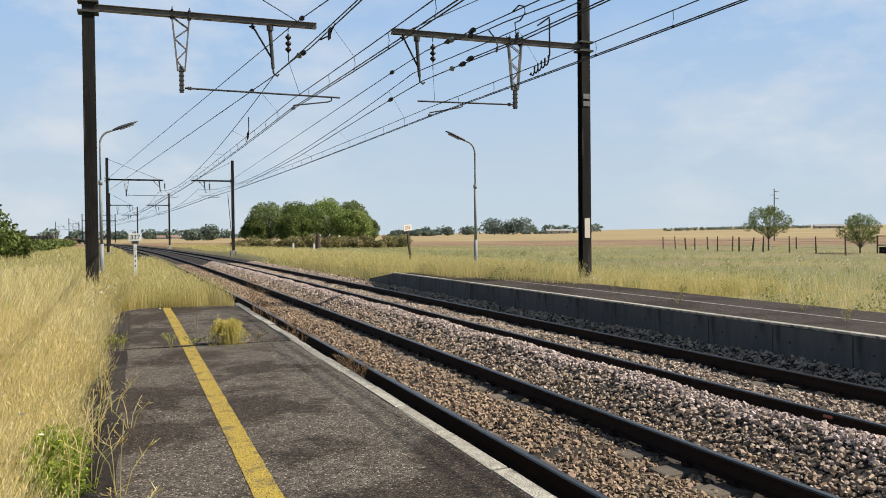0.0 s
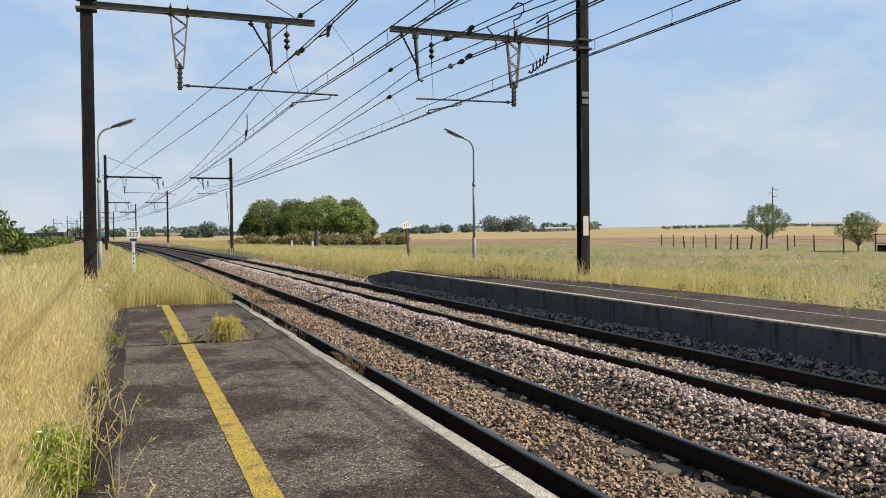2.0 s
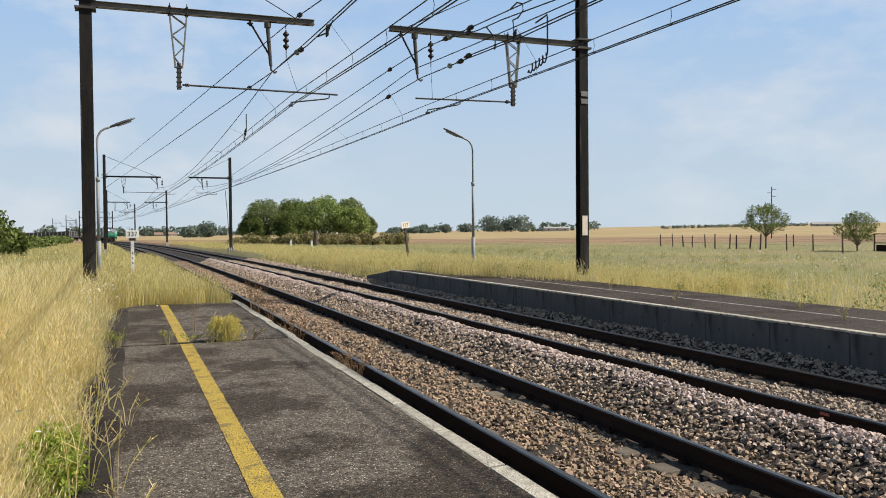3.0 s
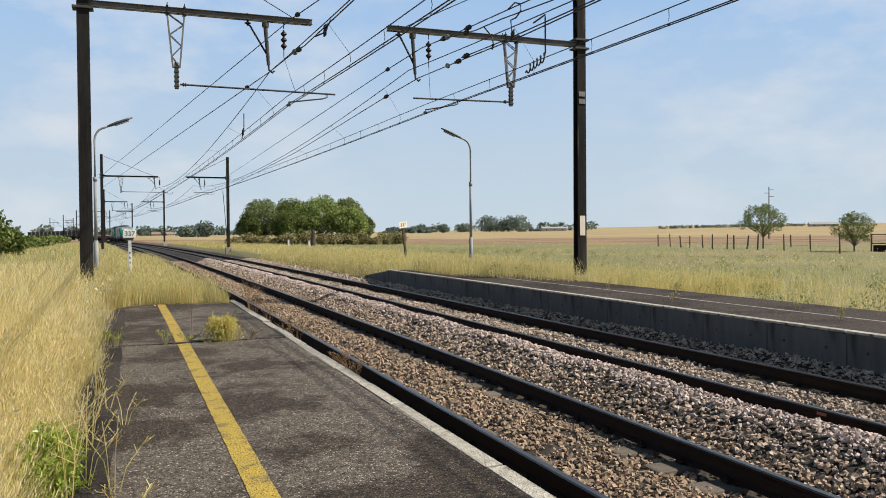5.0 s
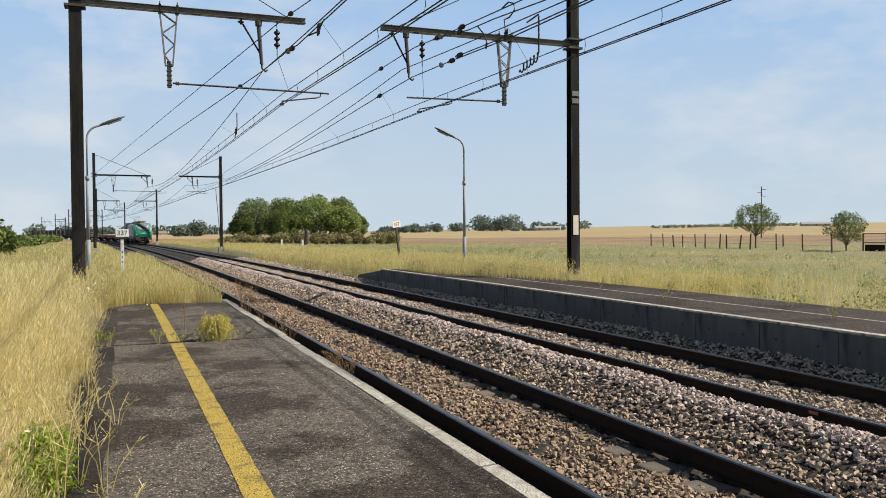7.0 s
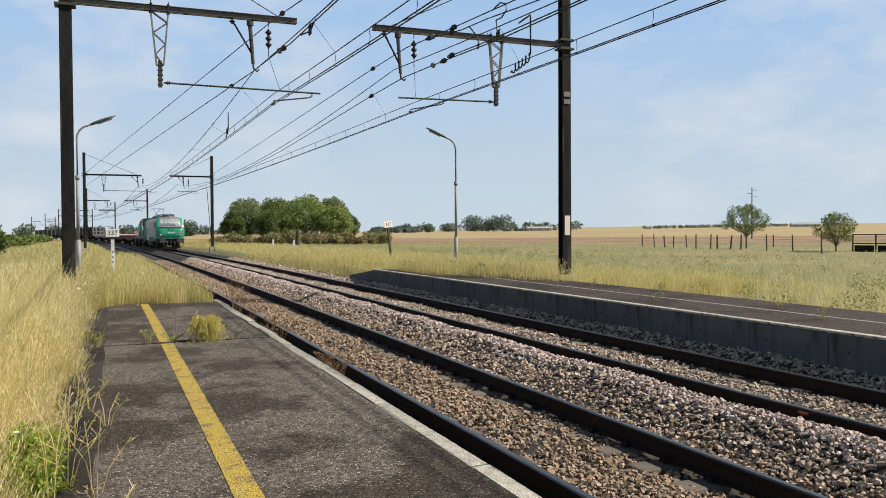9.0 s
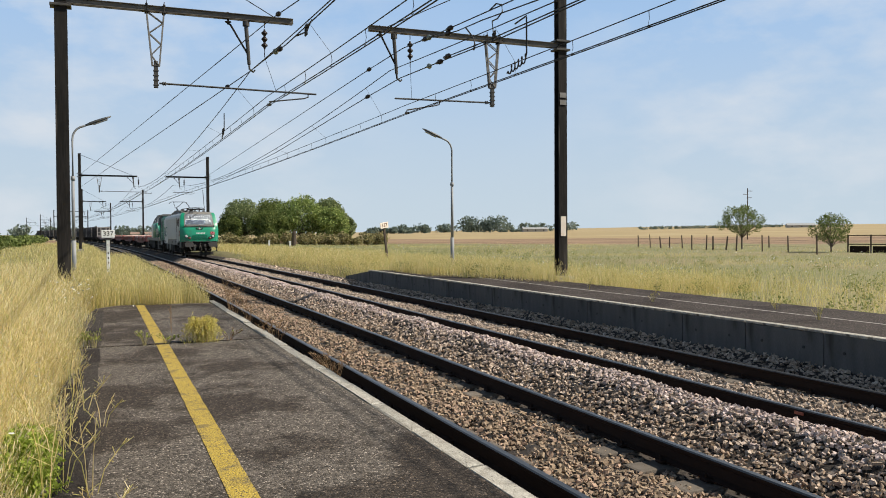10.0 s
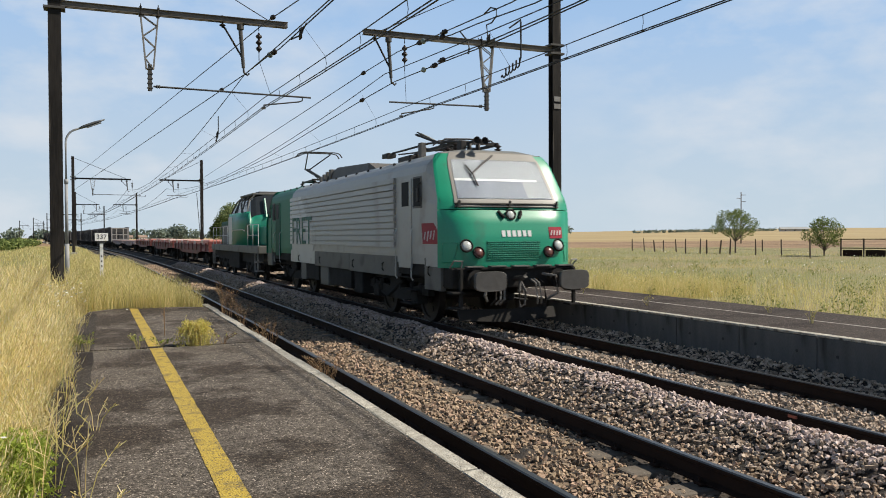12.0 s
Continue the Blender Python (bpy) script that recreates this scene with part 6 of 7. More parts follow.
    for s in (-1, 1):
        tube(bm, [(s * 0.1, 3.6, 3.95), (s * 0.4, 1.9, 3.98)], 0.02, 6)
        tube(bm, [(s * 0.70, 1.75, 3.88), (s * 0.56, 1.75, 3.99), (0, 1.75, 4.01)], 0.02, 6)
        tube(bm, [(s * 0.70, 2.1, 3.88), (s * 0.56, 2.1, 3.99), (0, 2.1, 4.01)], 0.02, 6)
        tube(bm, [(s * 0.3, 1.72, 4.0), (s * 0.3, 2.13, 4.0)], 0.016, 5)
    part("pantograph", bm, M_ROOFGEAR, veh, "folded front pantograph")
    # raised rear pantograph
    bm = bmesh.new()
    tube(bm, [(0, 14.1, 3.92), (0, 16.6, 4.46)], 0.055, 8)
    tube(bm, [(0.12, 15.0, 3.92), (0.12, 16.4, 4.36)], 0.02, 6)
    for s in (-1, 1):
        tube(bm, [(s * 0.08, 16.6, 4.46), (s * 0.42, 14.75, 4.88)], 0.024, 6)
        for y in (14.55, 14.95):
            tube(bm, [(s * 0.0, y, 4.94), (s * 0.55, y, 4.94), (s * 0.72, y, 4.90), (s * 0.82, y, 4.76)], 0.022, 6)
        tube(bm, [(s * 0.42, 14.55, 4.92), (s * 0.42, 14.95, 4.92)], 0.018, 5)
    part("pantograph", bm, M_ROOFGEAR, veh, "raised rear pantograph touching the contact wire")
    # bus bars, breaker and horns
    bm = bmesh.new()
    tube(bm, [(-0.55, 1.0, 3.86), (-0.6, 2.6, 3.98), (-0.6, 4.0, 3.98), (-0.62, 5.0, 3.98)], 0.025, 6)
    tube(bm, [(-0.2, 2.5, 3.86), (-0.1, 4.2, 3.96), (-0.3, 5.4, 4.0)], 0.02, 6)
    tube(bm, [(0.5, 2.2, 3.86), (0.45, 3.2, 4.0), (0.4, 4.4, 3.95)], 0.02, 6)
    part("bus_bar", bm, M_ROOFGEAR, veh)
    bm = bmesh.new()
    box(bm, (-0.98, 2.1, 3.58), (-0.86, 2.3, 3.94), 0.015)
    part("roof_box", bm, M_ROOF, veh)
    bm = bmesh.new()
    box(bm, (-0.80, 3.3, 3.62), (-0.55, 4.1, 3.78), 0.02)
    part("breaker", bm, M_ROOFGEAR, veh)
    bm = bmesh.new()
    box(bm, (-0.8, 4.9, 3.86), (-0.55, 5.3, 3.98), 0.02)
    part("breaker", bm, M_ROOFGEAR, veh)
    for x in (-0.42, -0.22):
        bm = bmesh.new()
        lathe(bm, [(0.02, 0.0), (0.03, 0.3), (0.05, 0.40), (0.085, 0.50), (0.075, 0.49), (0.02, 0.40)], Matrix.Translation((x, 1.0 + x * 0.2, 3.82)) @ Matrix.Rotation(math.pi / 2, 4, "X"), 14)
        box(bm, (x - 0.03, 0.75, 3.62), (x + 0.03, 0.85, 3.80))
        part("horn", bm, M_ROOFGEAR, veh, "black air horn", True)
    bm = bmesh.new()
    box(bm, (-0.62, 0.78, 3.64), (-0.50, 1.0, 3.86), 0.02)
    tube(bm, [(-0.5, 0.9, 3.7), (-0.4, 1.95, 3.86), (-0.4, 3.9, 4.34)], 0.03, 6)
    part("aerial", bm, M_ROOFGEAR, veh, "aerial and its bracket")
    for yc in (3.35, 13.85):
        bogie(veh, yc, 2.6, WHEEL_BIG, 0.575, True)
    VEHICLES.append((veh, 0.0, L))
    return veh


WHEEL_BIG, WHEEL_SMALL = wheelset_mesh(0.575), wheelset_mesh(0.46)
build_loco()


def end_gear(veh, y, s, mat=M_UNDER):
    """Buffers and coupling at one end; s is the way they point."""
    for x in (-0.875, 0.875):
        bm = bmesh.new()
        rod(bm, (x, y, 1.04), (x, y + s * 0.45, 1.04), 0.11, 0.09, 12)
        rod(bm, (x, y + s * 0.45, 1.04), (x, y + s * 0.5, 1.04), 0.23, sides=14)
        part("buffer", bm, mat, veh)


def build_shunter():
    """A centre-cab diesel: cab at the leading end of a long low hood, with walkways and rails."""
    veh = thing("diesel_locomotive", Matrix(), "teal green diesel shunting locomotive with a rounded cab", "locomotive")
    bm = bmesh.new()
    box(bm, (-1.4, 0.3, 1.18), (1.4, 14.0, 1.50), 0.03)
    part("frame", bm, M_SKIRT, veh, "grimy olive solebar")
    bm = bmesh.new()
    box(bm, (-1.15, 0.4, 0.75), (1.15, 13.9, 1.2))
    for a, b in ((5.5, 8.5),):
        box(bm, (-1.3, a, 0.4), (1.3, b, 1.2), 0.05)
    part("underframe", bm, M_UNDER, veh)

    def cab_ring(y, top, w, base=1.5):
        pts = [(w, base), (w, 2.6), (w * 0.97, 3.0), (w * 0.90, min(3.5, top - 0.25)), (w * 0.72, top - 0.08), (w * 0.4, top)]
        return [(-x, y, z) for x, z in pts] + [(x, y, z) for x, z in reversed(pts)]

    bm = bmesh.new()
    loft(bm, [cab_ring(3.1, 2.72, 1.25), cab_ring(3.2, 2.9, 1.36), cab_ring(8.2, 2.9, 1.36), cab_ring(8.3, 2.72, 1.25)])
    bmesh.ops.recalc_face_normals(bm, faces=bm.faces[:])
    part("cab_body", bm, M_TEAL, veh, "teal rounded cab", True)
    bm = bmesh.new()
    loft(bm, [cab_ring(3.25, 2.9, 1.28, 2.6), cab_ring(3.7, 3.76, 1.20, 2.6), cab_ring(4.0, 3.80, 1.20, 2.6), cab_ring(6.6, 3.82, 1.20, 2.6), cab_ring(7.0, 3.78, 1.20, 2.6), cab_ring(8.15, 2.95, 1.28, 2.6)])
    bmesh.ops.recalc_face_normals(bm, faces=bm.faces[:])
    part("cab_glazing", bm, M_CABGLASS, veh, "dark wrap-round cab windows")
    for y0, y1 in ((3.22, 3.68), (4.6, 4.8), (6.2, 6.4), (8.2, 7.02)):
        for s in (-1, 1):
            bm = bmesh.new()
            tube(bm, [(s * 1.31, y0, 2.70), (s * 1.27, (y0 + y1) / 2, 3.1), (s * 1.12, y1, 3.55), (s * 0.9, y1, 3.76)], 0.035, 6)
            part("pillar", bm, M_ROOF, veh)
    bm = bmesh.new()
    box(bm, (-1.0, 3.7, 3.76), (1.0, 6.9, 3.86), 0.04)
    box(bm, (-0.6, 4.2, 3.86), (0.6, 6.0, 3.96), 0.03)
    part("roof", bm, M_ROOF, veh)
    bm = bmesh.new()
    box(bm, (-1.38, 3.35, 2.72), (1.38, 3.45, 2.78))
    tube(bm, [(-0.5, 3.05, 2.75), (-0.5, 3.5, 3.6)], 0.05, 5)
    tube(bm, [(0.5, 3.05, 2.75), (0.5, 3.5, 3.6)], 0.05, 5)
    part("window_frame", bm, M_TEAL, veh)
    # pale stripe on the cab's flank and hood
    for s in (-1, 1):
        bm = bmesh.new()
        box(bm, (min(s * 1.33, s * 1.372), 7.1, 1.52), (max(s * 1.33, s * 1.372), 8.18, 2.86), 0.01)
        part("pale_stripe", bm, M_PGREY, veh, "pale grey stripe")
        bm = bmesh.new()
        box(bm, (min(s * 0.9, s * 0.99), 8.4, 1.5), (max(s * 0.9, s * 0.99), 12.8, 2.5), 0.03)
        part("hood_door", bm, M_SKIRT, veh, "louvred hood doors")
        for a, b in ((0.5, 2.9), (8.5, 13.6)):
            bm = bmesh.new()
            n = 3 if a < 1 else 5
            for i in range(n):
                y = a + (b - a) * i / (n - 1)
                tube(bm, [(s * 1.36, y, 1.2), (s * 1.36, y, 2.40)], 0.014, 5)
            tube(bm, [(s * 1.36, a, 2.40), (s * 1.36, b, 2.40)], 0.014, 5)
            tube(bm, [(s * 1.36, a, 1.95), (s * 1.36, b, 1.95)], 0.012, 5)
            part("handrail", bm, M_WHITERAIL, veh, "white walkway handrail")
        bm = bmesh.new()
        tube(bm, [(s * 1.38, 3.6, 2.15), (s * 1.42, 3.8, 2.2), (s * 1.42, 6.6, 2.2), (s * 1.38, 6.8, 2.15)], 0.02, 5)
        part("handrail", bm, M_WHITERAIL, veh, "white grab rail")
        for y in (0.9, 13.3):
            bm = bmesh.new()
            box(bm, (min(s * 1.1, s * 1.4), y - 0.3, 0.42), (max(s * 1.1, s * 1.4), y + 0.3, 0.46))
            box(bm, (min(s * 1.1, s * 1.4), y - 0.3, 0.80), (max(s * 1.1, s * 1.4), y + 0.3, 0.84))
            box(bm, (min(s * 1.34, s * 1.4), y - 0.32, 0.42), (max(s * 1.34, s * 1.4), y - 0.28, 1.2))
            box(bm, (min(s * 1.34, s * 1.4), y + 0.28, 0.42), (max(s * 1.34, s * 1.4), y + 0.32, 1.2))
            part("steps", bm, M_HOSE, veh, "pale footsteps")
    bm = bmesh.new()
    box(bm, (-0.95, 8.3, 1.5), (0.95, 13.4, 2.72), 0.10)
    part("hood", bm, M_INK, veh, "long dark engine hood")
    bm = bmesh.new()
    for i in range(6):
        box(bm, (-0.7, 9.0 + i * 0.6, 2.70), (0.7, 9.4 + i * 0.6, 2.80), 0.02)
    box(bm, (-0.2, 8.7, 2.7), (0.2, 9.0, 3.05), 0.03)
    part("hood_vent", bm, M_ROOF, veh)
    bm = bmesh.new()
    box(bm, (-0.85, 0.9, 1.5), (0.85, 3.0, 2.35), 0.10)
    part("front_hood", bm, M_TEAL, veh, "short teal front hood")
    for x in (-0.6, 0.6):
        bm = bmesh.new()
        lathe(bm, [(0.11, 0), (0.12, 0.05), (0.09, 0.06), (0.01, 0.06)], Matrix.Translation((x, 0.9, 2.0)) @ Matrix.Rotation(math.pi / 2, 4, "X"), 12)
        part("headlamp", bm, M_LENS, veh)
    end_gear(veh, 0.3, -1)
    end_gear(veh, 14.0, 1)
    for yc in (3.0, 11.2):
        bogie(veh, yc, 2.2, WHEEL_SMALL, 0.46, True)
    VEHICLES.append((veh, 18.95, 14.3))


build_shunter()


def build_flat(offset, red=True, seed=0):
    rnd = random.Random(seed)
    ln = 18.8
    veh = thing("flat_wagon", Matrix(), "faded red flat wagon loaded with red and pale panels" if red else "low pinkish-grey empty flat wagon", "wagon", "flat wagons of the train")
    mt = M_REDWAG if red else M_GREYWAG
    for s in (-1, 1):
        bm = bmesh.new()
        loft(bm, [[(s * 1.30, y, z0), (s * 1.36, y, z0), (s * 1.36, y, 1.42), (s * 1.30, y, 1.42)] for y, z0 in ((0, 1.02), (3.6, 1.0), (5.4, 0.82), (13.4, 0.82), (15.2, 1.0), (ln, 1.02))])
        bmesh.ops.recalc_face_normals(bm, faces=bm.faces[:])
        part("side_sill", bm, mt, veh)
        for i in range(9):
            bm = bmesh.new()
            y = 1.0 + i * 2.1
            if red:
                box(bm, (min(s * 1.34, s * 1.42), y - 0.07, 1.05), (max(s * 1.34, s * 1.42), y + 0.07, 1.52), 0.01)
            else:
                box(bm, (min(s * 1.34, s * 1.42), y - 0.07, 1.05), (max(s * 1.34, s * 1.42), y + 0.07, 1.45), 0.01)
            part("stake_pocket", bm, mt, veh)
    bm = bmesh.new()
    box(bm, (-1.36, 0, 1.30), (1.36, ln, 1.40), 0.01)
    part("deck", bm, mt, veh, "worn plank deck")
    bm = bmesh.new()
    box(bm, (-0.5, 0.2, 0.75), (0.5, ln - 0.2, 1.3))
    for y in (6.2, 9.0, 11.8):
        box(bm, (-1.15, y, 0.5), (1.15, y + 0.9, 1.1), 0.03)
    part("underframe", bm, M_UNDER, veh)
    for yy in (0.02, ln - 0.08):
        bm = bmesh.new()
        box(bm, (-1.36, yy, 1.0), (1.36, yy + 0.06, 1.62 if red else 1.48), 0.01)
        part("end_board", bm, mt, veh)
    if red:
        for i in range(5):
            y = 0.7 + i * 3.6
            bm = bmesh.new()
            box(bm, (-1.22, y, 1.42), (1.22, y + 2.6, 1.58 + rnd.uniform(0, 0.14)), 0.04)
            part("load_panel", bm, M_REDLOAD, veh, "red load panel")
            bm = bmesh.new()
            box(bm, (-1.24, y + 2.65, 1.42), (1.24, y + 3.45, 1.60 + rnd.uniform(0, 0.14)), 0.03)
            part("load_panel", bm, M_PALELOAD, veh, "pale load panel")
    end_gear(veh, 0.0, -1)
    end_gear(veh, ln, 1)
    for yc in (2.6, ln - 2.6):
        bogie(veh, yc, 1.8, WHEEL_SMALL, 0.46, False)
    VEHICLES.append((veh, offset, ln))
    return veh


for i in range(5):
    build_flat(34.6 + i * 20.1, i < 3, i)


def build_hopper(me_from, offset):
    ln = 15.2
    if me_from:
        veh = copy_thing(me_from, Matrix())
        VEHICLES.append((veh, offset, ln))
        return veh
    veh = thing("hopper_wagon", Matrix(), "dark grimy high-sided hopper wagon with a pale end frame", "wagon", "hopper wagons of the train")
    bm = bmesh.new()
    out = [(-1.1, 1.25), (-1.42, 1.7), (-1.46, 3.55), (1.46, 3.55), (1.42, 1.7), (1.1, 1.25)]
    loft(bm, [[(x, 0.6, z) for x, z in out], [(x, ln - 0.6, z) for x, z in out]])
    bmesh.ops.recalc_face_normals(bm, faces=bm.faces[:])
    part("hopper_body", bm, M_HOPPER, veh, "dark steel hopper body")
    for s in (-1, 1):
        for i in range(11):
            bm = bmesh.new()
            y = 0.9 + i * 1.33
            box(bm, (min(s * 1.42, s * 1.52), y - 0.05, 1.3), (max(s * 1.42, s * 1.52), y + 0.05, 3.55), 0.01)
            part("rib", bm, M_HOPPER, veh)
        bm = bmesh.new()
        box(bm, (min(s * 1.38, s * 1.53), 0.5, 3.50), (max(s * 1.38, s * 1.53), ln - 0.5, 3.68), 0.02)
        part("top_rail", bm, M_HOPPER, veh)
    bm = bmesh.new()
    box(bm, (-1.3, 0.0, 0.95), (1.3, ln, 1.25), 0.02)
    for y in (5, 8, 11):
        box(bm, (-0.9, y - 0.8, 0.5), (0.9, y + 0.5, 1.0), 0.05)
    part("underframe", bm, M_UNDER, veh)
    for y in (0.15, ln - 0.25):
        bm = bmesh.new()
        for x in (-1.3, -0.55, 0.55, 1.3):
            box(bm, (x - 0.09, y, 1.2), (x + 0.09, y + 0.1, 3.5), 0.01)
        for z in (1.5, 2.3, 3.4):
            box(bm, (-1.38, y + 0.005, z), (1.38, y + 0.095, z + 0.14), 0.01)
        part("end_frame", bm, M_HOPEND, veh, "pale open end frame with ladders")
    end_gear(veh, 0.0, -1)
    end_gear(veh, ln, 1)
    for yc in (2.4, ln - 2.4):
        bogie(veh, yc, 1.8, WHEEL_SMALL, 0.46, False)
    VEHICLES.append((veh, offset, ln))
    return veh


first_hopper = build_hopper(None, 136.5)
for i in range(1, 13):
    build_hopper(first_hopper, 136.5 + i * 16.4)


def motions():
    for ob, off, ln in VEHICLES:
        walk(ob, [(t, train_pose(off, ln, t)) for t in range(13)])
    for ob, y, r in WHEELS:
        step = SPEED / FPS / r
        walk(ob, [(i / FPS, pose(0, y, r) @ Matrix.Rotation(step * i, 4, "X")) for i in range(12 * FPS + 1)])


# ---- plants ----
def leaf_cloud(rng, centres, radii, count, size, squash=0.8):
    """Small leaf clumps strewn through round masses, thick near their skins."""
    k = rng.integers(0, len(centres), count)
    w = np.asarray(radii) ** 2
    k = rng.choice(len(centres), count, p=w / w.sum())
    d = rng.normal(size=(count, 3))
    d /= np.linalg.norm(d, axis=1, keepdims=True)
    rad = np.asarray(radii)[k] * (rng.random(count) ** 0.35) * rng.uniform(0.85, 1.12, count)
    c = np.asarray(centres)[k] + d * rad[:, None] * np.array([1, 1, squash])
    a = rng.normal(size=(count, 3))
    a /= np.linalg.norm(a, axis=1, keepdims=True)
    b = np.cross(a, rng.normal(size=(count, 3)))
    b /= np.linalg.norm(b, axis=1, keepdims=True)
    s = size * rng.uniform(0.6, 1.4, count)[:, None]
    v = np.stack([c - a * s, c + b * s * 0.55, c + a * s, c - b * s * 0.55], 1)
    f = np.array([[0, 1, 2], [0, 2, 3]])[None] + 4 * np.arange(count)[:, None, None]
    return v.reshape(-1, 3), f.reshape(-1, 3)


def build_tree(x, y, height, width, seed, leaf_mat, label, name="tree", leaves=3000, leaf=0.12, trunk=0.12, clear=0.28, masses=16, category="tree", group="", z0=0.1, open_=1.0):
    rng = np.random.default_rng(seed)
    tree = thing(name, pose(x, y, z0), label, category, group)
    bm = bmesh.new()
    fork = height * clear
    rod(bm, (0, 0, -0.3), (0.03 * height * rng.uniform(-1, 1), 0, fork), trunk, trunk * 0.75, 8)
    cs, rs = [], []
    for i in range(masses):
        a = math.tau * (i * 0.618) + rng.uniform(-0.3, 0.3)
        u = (i + 0.5) / masses
        zc = fork + (height - fork) * (0.18 + 0.72 * u)
        spread = width / 2 * math.sqrt(max(0.05, 1 - (1.6 * (u - 0.38)) ** 2)) * rng.uniform(0.35, 0.85)
        c = Vector((math.cos(a) * spread, math.sin(a) * spread, zc))
        cs.append(c)
        rs.append(width * rng.uniform(0.13, 0.23) * open_)
        mid = Vector((c.x * 0.4, c.y * 0.4, fork + (zc - fork) * 0.45))
        tube(bm, [Vector((0, 0, fork * 0.9)), mid, c], trunk * 0.22, 5)
    part("trunk", bm, M_BARK, tree, "rough grey-brown trunk and limbs")
    v, f = leaf_cloud(rng, [tuple(c) for c in cs], rs, leaves, leaf)
    ob = new("crown", np_mesh("crown", v, f, [leaf_mat]))
    ob.parent = tree
    return tree


build_tree(53.0, 58.6, 4.1, 4.6, 1, M_LEAF, "small open-crowned fruit tree in the pasture", leaves=6500, leaf=0.055, trunk=0.08, clear=0.30, open_=0.62, masses=30)
build_tree(48.6, 44.6, 3.0, 3.3, 2, M_LEAF, "small dense green tree beside the pen", leaves=5200, leaf=0.05, trunk=0.07, clear=0.20, open_=0.75, masses=26)
build_tree(54.8, 40.2, 3.2, 3.0, 3, M_LEAF, "small green tree behind the pen", leaves=4000, leaf=0.06, trunk=0.07, clear=0.22)
for i, (x, y, h, w, mt) in enumerate([(16.9, 128, 4.6, 5, M_LEAF), (19.0, 130, 7.0, 8, M_LEAF_PALE), (23.5, 131, 7.2, 8, M_LEAF), (27.0, 124, 7.4, 8.5, M_LEAF_COPSE), (33.0, 131, 7.7, 6.5, M_LEAF_PALE), (31.0, 122, 5.6, 6.5, M_LEAF_COPSE), (34.6, 128, 4.8, 4.5, M_LEAF_PALE), (22.0, 122, 5.2, 7, M_LEAF)]):
    build_tree(x, y, h, w, 20 + i, mt, "broad leafy tree in the copse beyond the line", leaves=11500, leaf=0.135, trunk=0.2, clear=0.12, masses=40, group="trees of the copse", open_=0.8)
for i, (x, y, h, w) in enumerate([(-10.6, 66, 4.6, 5.0), (-9.6, 76, 2.2, 3.0), (-14.0, 60, 4.0, 6)]):
    build_tree(x, y, h, w, 40 + i, M_LEAF, "rounded green bush beside the line", "bush", leaves=4200, leaf=0.15, trunk=0.1, clear=0.1, masses=20, category="bush", group="bushes by the line", open_=1.1)


def build_hedge(name, pts, width, height, count, leaf, mat, label, seed, category="hedge"):
    rng = np.random.default_rng(seed)
    cs, rs = [], []
    for a, b in zip(pts, pts[1:]):
        n = max(2, int(math.dist(a, b) / (width * 0.45)))
        for i in range(n):
            f = i / n
            x, y = a[0] + (b[0] - a[0]) * f, a[1] + (b[1] - a[1]) * f
            for _ in range(2):
                px, py = x + rng.uniform(-width, width) * 0.4, y + rng.uniform(-width, width) * 0.4
                h = height * rng.uniform(0.35, 1.0)
                cs.append((px, py, float(terrain(np.array(px), np.array(py))) + h * 0.5))
                rs.append(max(h * 0.6, width * 0.3))
    v, f = leaf_cloud(rng, cs, rs, count, leaf)
    v[:, 2] = np.maximum(v[:, 2], terrain(v[:, 0], v[:, 1]) - 0.1)
    return tagged(new(name, np_mesh(name, v, f, [mat])), label, category, kind="stuff")


build_hedge("hedge", [(12.5, 112), (20, 108), (30, 107), (37, 111)], 2.4, 2.0, 22000, 0.13, M_HEDGE, "low scrubby bramble hedge before the copse", 5)
build_hedge("scrub", [(-11.2, 104), (-12.0, 125), (-12.6, 150), (-14.0, 195), (-27, 240)], 2.6, 1.7, 9000, 0.24, M_LEAF, "low green scrub along the bank", 6, "scrub")
# far woods and tree lines, in leaves paled to imitate distance haze
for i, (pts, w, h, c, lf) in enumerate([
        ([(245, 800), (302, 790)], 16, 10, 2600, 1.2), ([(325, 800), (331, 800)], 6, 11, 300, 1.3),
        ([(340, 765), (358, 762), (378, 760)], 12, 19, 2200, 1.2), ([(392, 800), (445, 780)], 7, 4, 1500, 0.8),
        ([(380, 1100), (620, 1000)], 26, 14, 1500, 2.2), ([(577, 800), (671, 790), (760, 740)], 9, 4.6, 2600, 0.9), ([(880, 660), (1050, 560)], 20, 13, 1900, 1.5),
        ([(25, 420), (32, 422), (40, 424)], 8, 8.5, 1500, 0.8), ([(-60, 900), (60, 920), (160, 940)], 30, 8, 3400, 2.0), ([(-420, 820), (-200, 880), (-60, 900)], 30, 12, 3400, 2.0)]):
    build_hedge("far_wood", pts, w, h, c, lf, M_LEAF_HAZED, "line of trees on the horizon, haze painted into the leaf colour", 60 + i, "trees")


